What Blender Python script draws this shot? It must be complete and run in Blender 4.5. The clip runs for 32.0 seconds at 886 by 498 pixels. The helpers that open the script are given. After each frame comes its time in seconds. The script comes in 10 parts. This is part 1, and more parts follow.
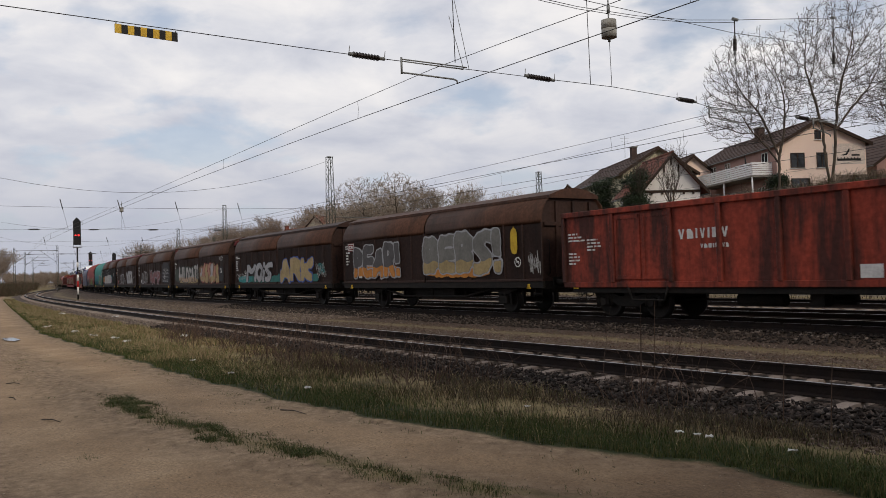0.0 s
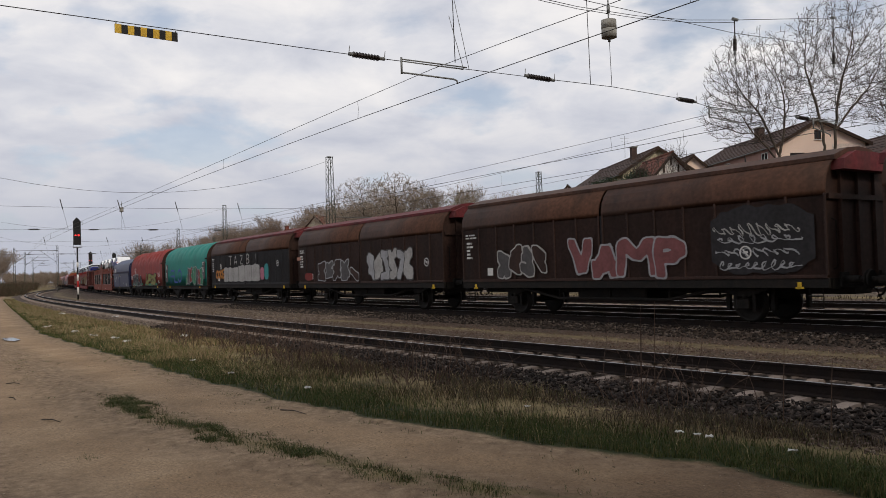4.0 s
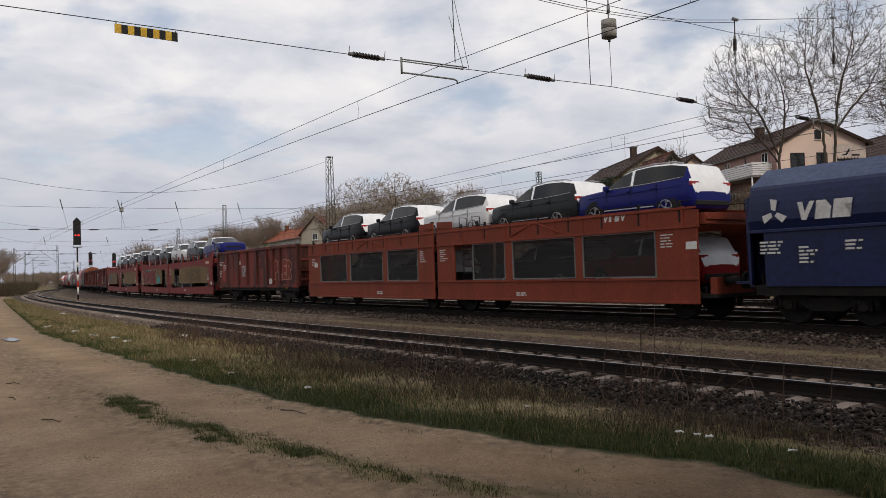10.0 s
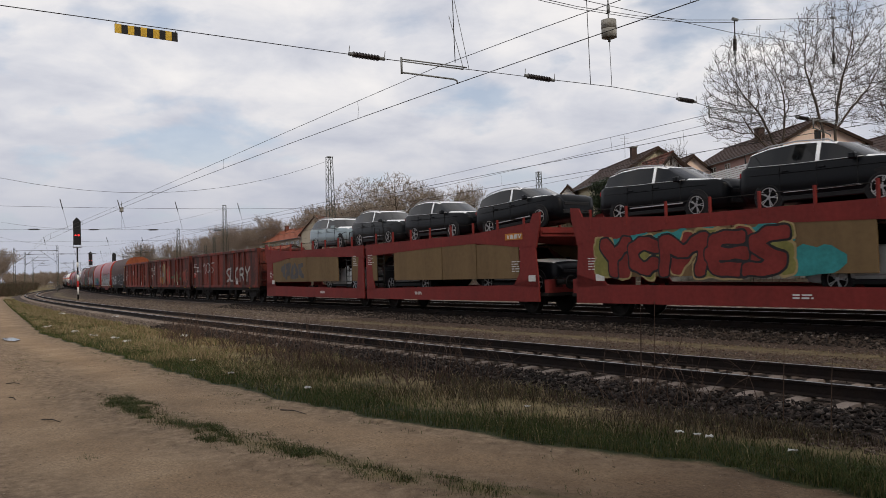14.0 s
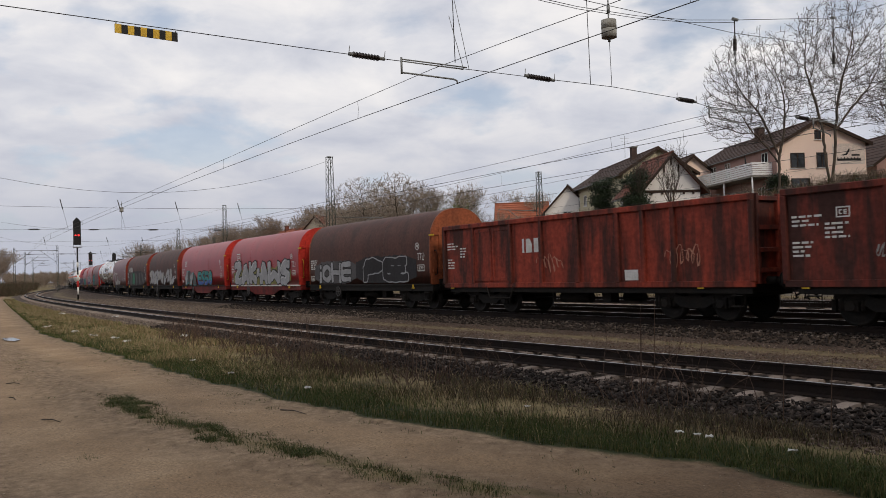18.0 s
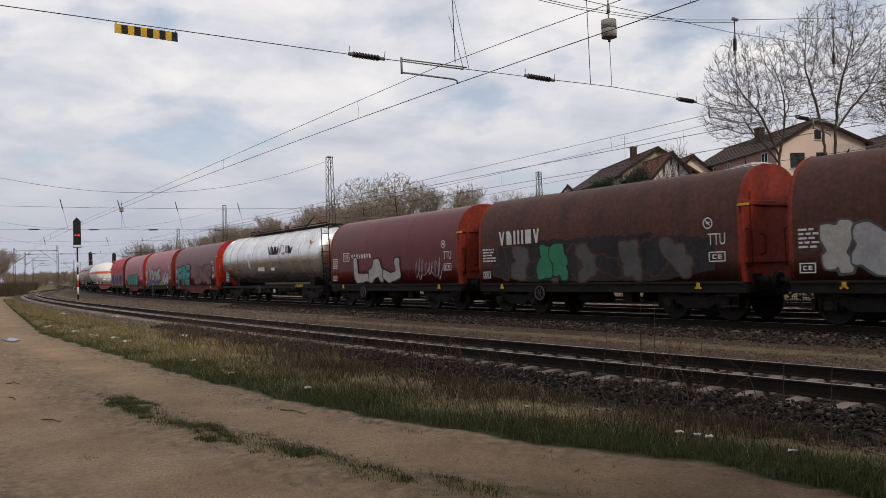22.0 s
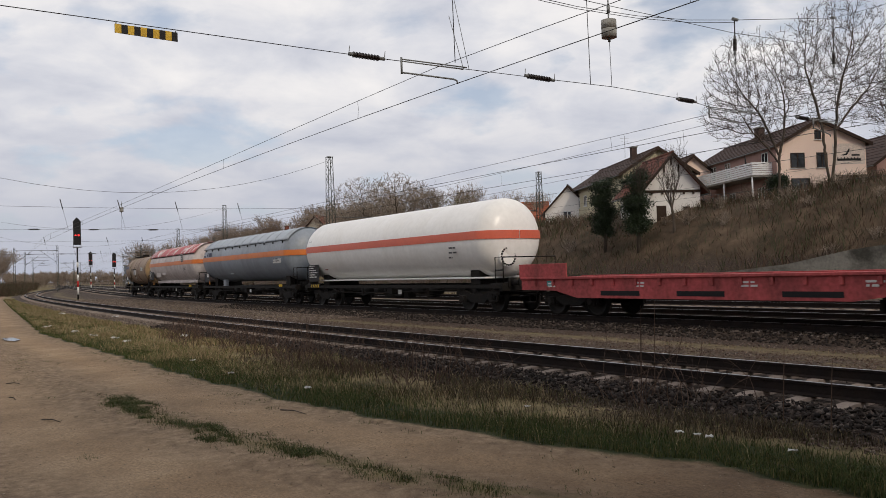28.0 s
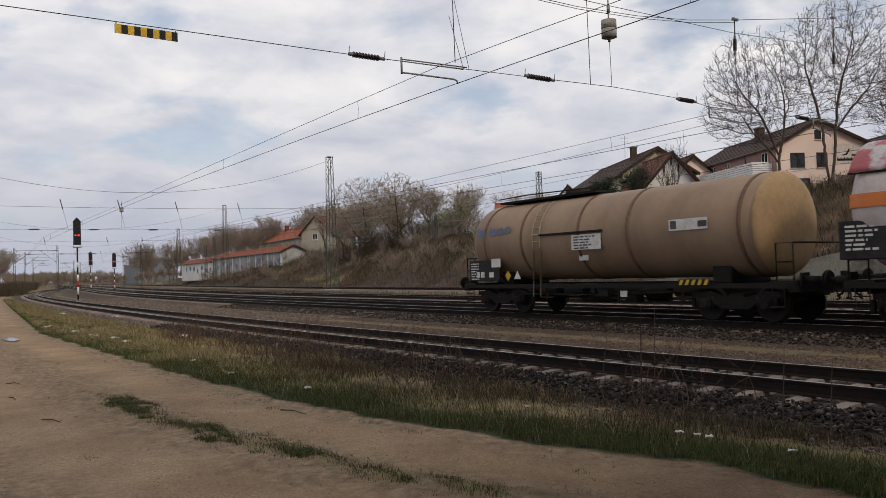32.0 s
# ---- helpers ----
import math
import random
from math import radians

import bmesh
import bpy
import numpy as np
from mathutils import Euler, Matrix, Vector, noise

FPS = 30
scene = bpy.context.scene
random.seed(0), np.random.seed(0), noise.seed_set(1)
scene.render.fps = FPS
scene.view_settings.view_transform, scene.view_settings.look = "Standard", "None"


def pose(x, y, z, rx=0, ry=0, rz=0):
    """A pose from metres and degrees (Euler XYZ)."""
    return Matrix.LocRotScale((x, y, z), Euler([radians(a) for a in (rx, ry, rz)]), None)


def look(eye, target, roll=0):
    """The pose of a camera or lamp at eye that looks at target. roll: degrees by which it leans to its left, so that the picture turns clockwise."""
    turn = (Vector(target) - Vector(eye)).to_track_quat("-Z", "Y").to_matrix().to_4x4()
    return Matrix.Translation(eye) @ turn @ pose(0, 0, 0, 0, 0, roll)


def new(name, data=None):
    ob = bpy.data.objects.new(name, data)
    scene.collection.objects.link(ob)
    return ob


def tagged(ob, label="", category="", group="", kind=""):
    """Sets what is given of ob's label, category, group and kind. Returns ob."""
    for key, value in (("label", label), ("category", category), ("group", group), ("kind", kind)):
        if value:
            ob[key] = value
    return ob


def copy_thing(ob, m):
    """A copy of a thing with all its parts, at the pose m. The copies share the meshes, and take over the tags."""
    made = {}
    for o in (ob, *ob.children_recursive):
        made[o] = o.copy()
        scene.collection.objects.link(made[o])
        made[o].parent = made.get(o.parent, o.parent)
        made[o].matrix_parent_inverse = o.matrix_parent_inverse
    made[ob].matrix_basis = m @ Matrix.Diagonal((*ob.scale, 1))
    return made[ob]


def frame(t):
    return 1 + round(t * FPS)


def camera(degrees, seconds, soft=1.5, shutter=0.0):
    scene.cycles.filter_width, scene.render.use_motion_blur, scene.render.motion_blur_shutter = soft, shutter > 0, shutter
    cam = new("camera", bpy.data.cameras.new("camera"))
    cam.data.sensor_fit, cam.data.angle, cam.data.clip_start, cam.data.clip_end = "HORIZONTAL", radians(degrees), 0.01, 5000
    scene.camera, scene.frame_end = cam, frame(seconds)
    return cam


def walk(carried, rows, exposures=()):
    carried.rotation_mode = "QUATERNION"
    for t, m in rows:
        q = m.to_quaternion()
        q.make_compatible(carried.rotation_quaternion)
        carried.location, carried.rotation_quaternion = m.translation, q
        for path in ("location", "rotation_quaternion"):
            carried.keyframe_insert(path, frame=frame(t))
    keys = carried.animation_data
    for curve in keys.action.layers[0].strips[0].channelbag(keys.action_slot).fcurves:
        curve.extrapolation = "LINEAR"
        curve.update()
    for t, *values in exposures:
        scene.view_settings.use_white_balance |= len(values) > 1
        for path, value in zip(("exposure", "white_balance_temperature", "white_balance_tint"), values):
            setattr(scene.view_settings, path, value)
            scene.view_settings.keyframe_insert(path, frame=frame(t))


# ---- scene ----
# ---------------------------------------------------------------- camera
cam = camera(57.5, 32.0, soft=0.8, shutter=0.06)
EYE = (0.0, 0.0, 1.5335)
TURN, TILT, ROLL = 0.9506, 0.0271, -1.782
AIM = (EYE[0] - math.sin(TURN) * math.cos(TILT), EYE[1] + math.cos(TURN) * math.cos(TILT), EYE[2] + math.sin(TILT))
walk(cam, [(0, look(EYE, AIM, ROLL)), (32, look(EYE, AIM, ROLL))], exposures=[(0, 0.0), (32, 0.0)])

# ---------------------------------------------------------------- sky and sun
SUN_UP, SUN_ROUND = radians(34), radians(97)
world = bpy.data.worlds.new("sky")
scene.world = world
world.use_nodes = True
wn, wl = world.node_tree.nodes, world.node_tree.links
wn.clear()


def wnode(kind, **props):
    n = wn.new(kind)
    for k, v in props.items():
        n.inputs[k].default_value = v
    return n


sky = wn.new("ShaderNodeTexSky")
sky.sky_type, sky.sun_disc = "NISHITA", False
sky.sun_elevation, sky.sun_rotation = SUN_UP, SUN_ROUND
sky_gain = wn.new("ShaderNodeVectorMath")
sky_gain.operation = "SCALE"
sky_gain.inputs["Scale"].default_value = 0.105
wl.new(sky.outputs[0], sky_gain.inputs[0])
way = wn.new("ShaderNodeTexCoord")
split = wn.new("ShaderNodeSeparateXYZ")
wl.new(way.outputs["Generated"], split.inputs[0])
# clouds lie on a flat layer, so they crowd together towards the horizon
lift = wn.new("ShaderNodeMath")
lift.operation, lift.inputs[1].default_value = "ADD", 0.24
wl.new(split.outputs["Z"], lift.inputs[0])
floor_z = wn.new("ShaderNodeMath")
floor_z.operation, floor_z.inputs[1].default_value = "MAXIMUM", 0.05
wl.new(lift.outputs[0], floor_z.inputs[0])
flat = wn.new("ShaderNodeVectorMath")
flat.operation = "DIVIDE"
wl.new(way.outputs["Generated"], flat.inputs[0])
spread = wn.new("ShaderNodeCombineXYZ")
for i in range(3):
    wl.new(floor_z.outputs[0], spread.inputs[i])
wl.new(spread.outputs[0], flat.inputs[1])
drop = wn.new("ShaderNodeVectorMath")
drop.operation, drop.inputs[1].default_value = "MULTIPLY", (1.0, 1.0, 0.0)
wl.new(flat.outputs[0], drop.inputs[0])


def cloud_noise(scale, detail, rough, offset, warp=0.0):
    m = wn.new("ShaderNodeMapping")
    m.inputs["Location"].default_value = offset
    m.inputs["Rotation"].default_value = (0, 0, 0.5)
    m.inputs["Scale"].default_value = (0.9, 0.9, 1.0)
    wl.new(drop.outputs[0], m.inputs[0])
    n = wnode("ShaderNodeTexNoise", Scale=scale, Detail=detail, Roughness=rough, Distortion=warp)
    wl.new(m.outputs[0], n.inputs["Vector"])
    return n


def ramp(src, stops):
    r = wn.new("ShaderNodeValToRGB")
    while len(r.color_ramp.elements) < len(stops):
        r.color_ramp.elements.new(0.5)
    for e, (at, c) in zip(r.color_ramp.elements, stops):
        e.position, e.color = at, (*c, 1)
    wl.new(src, r.inputs[0])
    return r


cover = ramp(cloud_noise(2.7, 8, 0.52, (3.1, 1.7, 0), 0.15).outputs["Fac"], [(0.36, (0.48, 0.48, 0.48)), (0.46, (1, 1, 1))])
body = ramp(cloud_noise(3.6, 9, 0.54, (7.3, 2.2, 0), 0.25).outputs["Fac"],
            [(0.30, (0.58, 0.60, 0.68)), (0.46, (0.73, 0.735, 0.785)), (0.57, (0.85, 0.835, 0.85)), (0.70, (0.95, 0.92, 0.91))])
blend = wn.new("ShaderNodeMix")
blend.data_type = "RGBA"
wl.new(cover.outputs[0], blend.inputs["Factor"])
wl.new(sky_gain.outputs[0], blend.inputs["A"])
wl.new(body.outputs[0], blend.inputs["B"])
# grey-blue haze towards the horizon
haze_at = wn.new("ShaderNodeMapRange")
haze_at.interpolation_type = "SMOOTHSTEP"
for i, v in ((1, -0.02), (2, 0.26), (3, 0.95), (4, 0.0)):
    haze_at.inputs[i].default_value = v
wl.new(split.outputs["Z"], haze_at.inputs[0])
haze = wn.new("ShaderNodeMix")
haze.data_type = "RGBA"
wl.new(haze_at.outputs[0], haze.inputs["Factor"])
wl.new(blend.outputs["Result"], haze.inputs["A"])
haze.inputs["B"].default_value = (0.45, 0.475, 0.57, 1)
back = wnode("ShaderNodeBackground", Strength=0.98)
wl.new(haze.outputs["Result"], back.inputs[0])
wout = wn.new("ShaderNodeOutputWorld")
wl.new(back.outputs[0], wout.inputs[0])

sun = new("sun", bpy.data.lights.new("sun", "SUN"))
sun.data.energy, sun.data.angle, sun.data.color = 1.25, radians(12), (1.0, 0.87, 0.70)
SUN_FROM = Vector((math.sin(SUN_ROUND) * math.cos(SUN_UP), math.cos(SUN_ROUND) * math.cos(SUN_UP), math.sin(SUN_UP)))
sun.matrix_world = look(SUN_FROM * 100, (0, 0, 0))


# ---------------------------------------------------------------- materials
def surface(name, colour, second=None, rough=0.7, metal=0.0, big=0.8, fine=14.0, amount=0.5, grain=0.25, bump=0.15,
            stretch=(1, 1, 1), vary=0.0, cut=(0.42, 0.66), coat=0.0, shine=None):
    """A worn surface: colour, broken by patches of second and by a fine grain, with a fine relief."""
    m = bpy.data.materials.new(name)
    m.use_nodes = True
    nt = m.node_tree
    n, l = nt.nodes, nt.links
    bsdf = n["Principled BSDF"]
    co = n.new("ShaderNodeTexCoord")
    mp = n.new("ShaderNodeMapping")
    mp.inputs["Scale"].default_value = stretch
    l.new(co.outputs["Object"], mp.inputs[0])
    a = n.new("ShaderNodeTexNoise")
    a.inputs["Scale"].default_value, a.inputs["Detail"].default_value, a.inputs["Roughness"].default_value = big, 6, 0.62
    l.new(mp.outputs[0], a.inputs["Vector"])
    b = n.new("ShaderNodeTexNoise")
    b.inputs["Scale"].default_value, b.inputs["Detail"].default_value = fine, 4
    l.new(co.outputs["Object"], b.inputs["Vector"])
    r = n.new("ShaderNodeMapRange")
    r.inputs[1].default_value, r.inputs[2].default_value, r.inputs[4].default_value = cut[0], cut[1], amount
    l.new(a.outputs["Fac"], r.inputs[0])
    mix = n.new("ShaderNodeMix")
    mix.data_type = "RGBA"
    second = second or tuple(c * 0.6 for c in colour)
    mix.inputs["A"].default_value, mix.inputs["B"].default_value = (*colour, 1), (*second, 1)
    l.new(r.outputs[0], mix.inputs["Factor"])
    g = n.new("ShaderNodeMapRange")
    g.inputs[3].default_value, g.inputs[4].default_value = 1 - grain, 1 + grain
    g.inputs[1].default_value, g.inputs[2].default_value = 0.25, 0.75
    l.new(b.outputs["Fac"], g.inputs[0])
    out = g.outputs[0]
    if vary:
        info = n.new("ShaderNodeObjectInfo")
        v = n.new("ShaderNodeMapRange")
        v.inputs[3].default_value, v.inputs[4].default_value = 1 - vary, 1 + vary
        l.new(info.outputs["Random"], v.inputs[0])
        k = n.new("ShaderNodeMath")
        k.operation = "MULTIPLY"
        l.new(v.outputs[0], k.inputs[0])
        l.new(out, k.inputs[1])
        out = k.outputs[0]
    sc = n.new("ShaderNodeVectorMath")
    sc.operation = "SCALE"
    l.new(mix.outputs["Result"], sc.inputs[0])
    l.new(out, sc.inputs["Scale"])
    l.new(sc.outputs[0], bsdf.inputs["Base Color"])
    bsdf.inputs["Specular IOR Level"].default_value = shine if shine is not None else (0.5 if rough < 0.5 else 0.18)
    bsdf.inputs["Roughness"].default_value, bsdf.inputs["Metallic"].default_value = rough, metal
    if coat:
        bsdf.inputs["Coat Weight"].default_value = coat
    if bump:
        bp = n.new("ShaderNodeBump")
        bp.inputs["Strength"].default_value, bp.inputs["Distance"].default_value = bump, 0.02
        l.new(b.outputs["Fac"], bp.inputs["Height"])
        l.new(bp.outputs[0], bsdf.inputs["Normal"])
    return m


def glow(name, colour, strength):
    m = bpy.data.materials.new(name)
    m.use_nodes = True
    b = m.node_tree.nodes["Principled BSDF"]
    b.inputs["Base Color"].default_value = (*[c * 0.3 for c in colour], 1)
    b.inputs["Emission Color"].default_value, b.inputs["Emission Strength"].default_value = (*colour, 1), strength
    return m


def glass(name, colour=(0.03, 0.035, 0.04), rough=0.06):
    m = bpy.data.materials.new(name)
    m.use_nodes = True
    b = m.node_tree.nodes["Principled BSDF"]
    b.inputs["Base Color"].default_value, b.inputs["Roughness"].default_value = (*colour, 1), rough
    b.inputs["Specular IOR Level"].default_value = 0.6
    return m


STREAK = (1.6, 1.6, 0.25)


def paint(name, colour, grime=(0.035, 0.022, 0.016), amount=0.75, rough=0.62, **kw):
    """Weathered wagon paint with grime that runs down in streaks."""
    kw.setdefault("cut", (0.40, 0.68))
    return surface(name, colour, grime, rough=rough, big=0.9, fine=9, amount=amount, grain=kw.pop("grain", 0.30), bump=0.10, stretch=STREAK, **kw)


# ---------------------------------------------------------------- mesh helpers
def part(name, bm, material, parent=None, label="", at=None):
    """Links a bmesh as one mesh object, under parent if there is one."""
    me = bpy.data.meshes.new(name)
    bm.to_mesh(me)
    bm.free()
    return part_of(name, me, material, parent, label, at)


def part_of(name, me, material, parent=None, label="", at=None):
    if material and not me.materials:
        me.materials.append(material)
    ob = new(name, me)
    if parent:
        ob.parent = parent
    if at is not None:
        ob.matrix_basis = at
    if label:
        ob["label"] = label
    return ob


def empty(name, at=None):
    ob = new(name)
    ob.empty_display_size = 0.3
    if at is not None:
        ob.matrix_basis = at
    return ob


def mesh_of(name, verts, faces, smooth=False):
    me = bpy.data.meshes.new(name)
    me.from_pydata([tuple(v) for v in verts], [], [tuple(f) for f in faces])
    me.update()
    if smooth:
        me.polygons.foreach_set("use_smooth", [True] * len(me.polygons))
    return me


def box(bm, x0, x1, y0, y1, z0, z1, bevel=0.0):
    vs = [bm.verts.new((x, y, z)) for x in (x0, x1) for y in (y0, y1) for z in (z0, z1)]
    fs = [bm.faces.new([vs[i] for i in q]) for q in ((0, 1, 3, 2), (4, 6, 7, 5), (0, 4, 5, 1), (2, 3, 7, 6), (0, 2, 6, 4), (1, 5, 7, 3))]
    if bevel:
        es = list({e for f in fs for e in f.edges})
        bmesh.ops.bevel(bm, geom=es, offset=bevel, segments=1, affect="EDGES", profile=0.5)
    return bm


def boxes(*specs, bevel=0.0):
    bm = bmesh.new()
    for s in specs:
        box(bm, *s, bevel=bevel)
    return bm


def rod(bm, a, b, r0, r1=None, seg=8, cap=True):
    """A tapered round bar from a to b."""
    a, b = Vector(a), Vector(b)
    r1 = r0 if r1 is None else r1
    z = (b - a).normalized()
    x = z.orthogonal().normalized()
    y = z.cross(x)
    ring = []
    for p, r in ((a, r0), (b, r1)):
        ring.append([bm.verts.new(p + x * math.cos(2 * math.pi * i / seg) * r + y * math.sin(2 * math.pi * i / seg) * r) for i in range(seg)])
    for i in range(seg):
        f = bm.faces.new((ring[0][i], ring[0][(i + 1) % seg], ring[1][(i + 1) % seg], ring[1][i]))
        f.smooth = seg > 5
    if cap:
        bm.faces.new(ring[0][::-1])
        bm.faces.new(ring[1])
    return bm


def rods(*specs, seg=8):
    bm = bmesh.new()
    for s in specs:
        rod(bm, *s, seg=seg)
    return bm


def tube(bm, pts, r, seg=5):
    """A round bar along a line of points."""
    pts = [Vector(p) for p in pts]
    rings = []
    for i, p in enumerate(pts):
        z = (pts[min(i + 1, len(pts) - 1)] - pts[max(i - 1, 0)]).normalized()
        x = z.cross(Vector((0, 0, 1)))
        x = x.normalized() if x.length > 1e-4 else Vector((1, 0, 0))
        y = z.cross(x)
        rings.append([bm.verts.new(p + x * math.cos(2 * math.pi * k / seg) * r + y * math.sin(2 * math.pi * k / seg) * r) for k in range(seg)])
    for a, b in zip(rings, rings[1:]):
        for k in range(seg):
            bm.faces.new((a[k], a[(k + 1) % seg], b[(k + 1) % seg], b[k])).smooth = True
    bm.faces.new(rings[0][::-1])
    bm.faces.new(rings[-1])
    return bm


def tubes(lines, r, seg=5):
    bm = bmesh.new()
    for pts in lines:
        tube(bm, pts, r, seg)
    return bm


def prism(bm, outline, x0, x1, smooth=False, caps=True):
    """A closed outline of (y, z), run along x."""
    a = [bm.verts.new((x0, y, z)) for y, z in outline]
    b = [bm.verts.new((x1, y, z)) for y, z in outline]
    n = len(outline)
    for i in range(n):
        f = bm.faces.new((a[i], b[i], b[(i + 1) % n], a[(i + 1) % n]))
        f.smooth = smooth
    if caps:
        bm.faces.new(a)
        bm.faces.new(b[::-1])
    return bm


def shell(bm, line, xs, thick=0.03, smooth=True, wob=None):
    """An open profile of (y, z) run along xs as a skin with a thickness inwards."""
    def run(pts):
        return [[bm.verts.new((x, y + (wob(x, y, z) if wob else 0) * (1 if y > 0 else -1), z + (wob(x, y, z) if wob else 0))) for y, z in pts] for x in xs]
    cy, cz = sum(p[0] for p in line) / len(line), sum(p[1] for p in line) / len(line)
    inner = []
    for y, z in line:
        v = Vector((cy - y, cz - z))
        v.normalize()
        inner.append((y + v.x * thick, z + v.y * thick))
    o, i_ = run(line), run(inner)
    for g, flip in ((o, False), (i_, True)):
        for a, b in zip(g, g[1:]):
            for k in range(len(line) - 1):
                q = (a[k], a[k + 1], b[k + 1], b[k])
                bm.faces.new(q[::-1] if flip else q).smooth = smooth
    for g, h in ((o[0], i_[0]), (i_[-1], o[-1])):
        for k in range(len(line) - 1):
            bm.faces.new((g[k + 1], g[k], h[k], h[k + 1]))
    for k in (0, len(line) - 1):
        for j in range(len(xs) - 1):
            q = (o[j][k], o[j + 1][k], i_[j + 1][k], i_[j][k])
            bm.faces.new(q)
    return bm


def lettering(text, height, width=None, deep=0.004, weight=0.0, slant=0.0):
    """The mesh of a word in the built-in font, standing in the x-z plane and facing -y, its lower middle at the origin."""
    cu = bpy.data.curves.new("letters", "FONT")
    cu.body, cu.align_x, cu.size, cu.extrude, cu.offset, cu.shear, cu.resolution_u = text, "CENTER", 1.0, 0.0, weight, slant, 3
    ob = bpy.data.objects.new("letters", cu)
    scene.collection.objects.link(ob)
    deps = bpy.context.evaluated_depsgraph_get()
    src = ob.evaluated_get(deps).to_mesh()
    co = [v.co.copy() for v in src.vertices]
    faces = [tuple(p.vertices) for p in src.polygons]
    ob.evaluated_get(deps).to_mesh_clear()
    bpy.data.objects.remove(ob)
    bpy.data.curves.remove(cu)
    x0, x1 = min(c.x for c in co), max(c.x for c in co)
    y0, y1 = min(c.y for c in co), max(c.y for c in co)
    sz = height / (y1 - y0)
    sx = width / (x1 - x0) if width else sz
    verts = [((c.x - (x0 + x1) / 2) * sx, -deep, (c.y - y0) * sz) for c in co]
    return mesh_of("lettering", verts, faces)

# ---------------------------------------------------------------- plan of the place
def main_y(x):
    """Centre line of the running track: straight beside the camera, bending away far off."""
    return 18.585 + 4.0 * np.logaddexp(0, -(np.asarray(x, float) + 67.7) / 25)


NEAR_KNOTS = [(-900, 150), (-420, 77), (-300, 56), (-208, 35.5), (-174, 27.7), (-126, 18.7), (-95, 15.0), (-70, 12.9), (-45, 11.35),
              (-30, 10.71), (-15, 10.36), (0, 10.53), (15, 11.5), (40, 14.4), (80, 21.5)]


def near_y(x):
    """Centre line of the siding nearest to the camera."""
    kx = np.array([k[0] for k in NEAR_KNOTS], float)
    ky = np.array([k[1] for k in NEAR_KNOTS], float)
    m = np.gradient(ky, kx)
    x = np.asarray(x, float)
    i = np.clip(np.searchsorted(kx, x) - 1, 0, len(kx) - 2)
    h = kx[i + 1] - kx[i]
    u = (x - kx[i]) / h
    return ((2 * u**3 - 3 * u**2 + 1) * ky[i] + (u**3 - 2 * u**2 + u) * h * m[i]
            + (-2 * u**3 + 3 * u**2) * ky[i + 1] + (u**3 - u**2) * h * m[i + 1])


FAR_TRACKS = (3.9, 9.0, 22.0)       # centre lines beyond the running track


def smooth01(a, b, v):
    u = np.clip((v - a) / (b - a), 0, 1)
    return u * u * (3 - 2 * u)


def road_edge(x):
    return np.interp(x, [-400, -120, -71, -33, -16, -10.5, -7, -4.7, 10], [60, 14.5, 9.2, 5.3, 5.05, 5.2, 5.75, 6.4, 6.4]) \
        + 0.05 * np.sin(x * 2.3) + 0.035 * np.sin(x * 5.1 + 1)


def bank_foot(x):
    return np.interp(x, [-420, -300, -150, -108, -60, -30], [110, 86, 57, 56, 45.6, 45.4])


def bank_top(x):
    return np.interp(x, [-420, -220, -165, -120, -80, -45, -20, 60], [0.5, 4.5, 5.5, 6.4, 6.2, 6.4, 7.2, 7.6])


def ground_z(x, y):
    x, y = np.asarray(x, float), np.asarray(y, float)
    z = np.full(np.broadcast(x, y).shape, -0.33) + 0 * x + 0 * y
    # wheel ruts and the crown of the dirt road
    e = road_edge(x) - y
    z = z + 0.03 * np.exp(-((e - 2.1) / 0.5) ** 2) - 0.02 * np.exp(-((e - 1.1) / 0.45) ** 2) - 0.02 * np.exp(-((e - 3.2) / 0.5) ** 2)
    n = np.abs(y - near_y(x))
    z = z + 0.10 * (1 - smooth01(1.25, 2.6, n)) - 0.10 * np.exp(-((y - near_y(x) + 3.0) / 0.6) ** 2)
    for off in (0.0,) + FAR_TRACKS:
        z = np.maximum(z, -0.33 + 0.11 * (1 - smooth01(1.3, 2.3, np.abs(y - main_y(x) - off))))
    f = bank_foot(x)
    u = np.clip((y - f) / np.interp(x, [-120, -60], [15, 10.5]), 0, 1)
    z = z + (1 - (1 - u) ** 1.9) * bank_top(x) + 0.18 * np.sin(x * 0.35 + y * 0.2) * smooth01(2, 9, y - f)
    z = z + smooth01(15, 70, y - f) * 1.5
    return z


def spaced(*stretches):
    out = []
    for a, b, step in stretches:
        out += list(np.arange(a, b, step))
    return np.array(out + [stretches[-1][1]])


gx = spaced((-1600, -400, 60), (-400, -130, 6), (-130, -60, 1.6), (-60, -26, 0.6), (-26, 4, 0.17), (4, 30, 1.3), (30, 200, 12), (200, 1200, 100))
gy = spaced((-600, -40, 40), (-40, -4, 3), (-4, 2, 0.5), (2, 9.0, 0.13), (9.0, 14.0, 0.26), (14, 30, 0.5), (30, 90, 1.5), (90, 200, 10), (200, 1600, 70))
GX, GY = np.meshgrid(gx, gy, indexing="ij")
GZ = ground_z(GX, GY)
rng = np.random.default_rng(4)
fine_zone = (GX > -30) & (GX < 4) & (GY > 2) & (GY < 14)
GZ = GZ + fine_zone * rng.normal(0, 0.008, GZ.shape)
nxg, nyg = GX.shape
idx = np.arange(nxg * nyg).reshape(nxg, nyg)
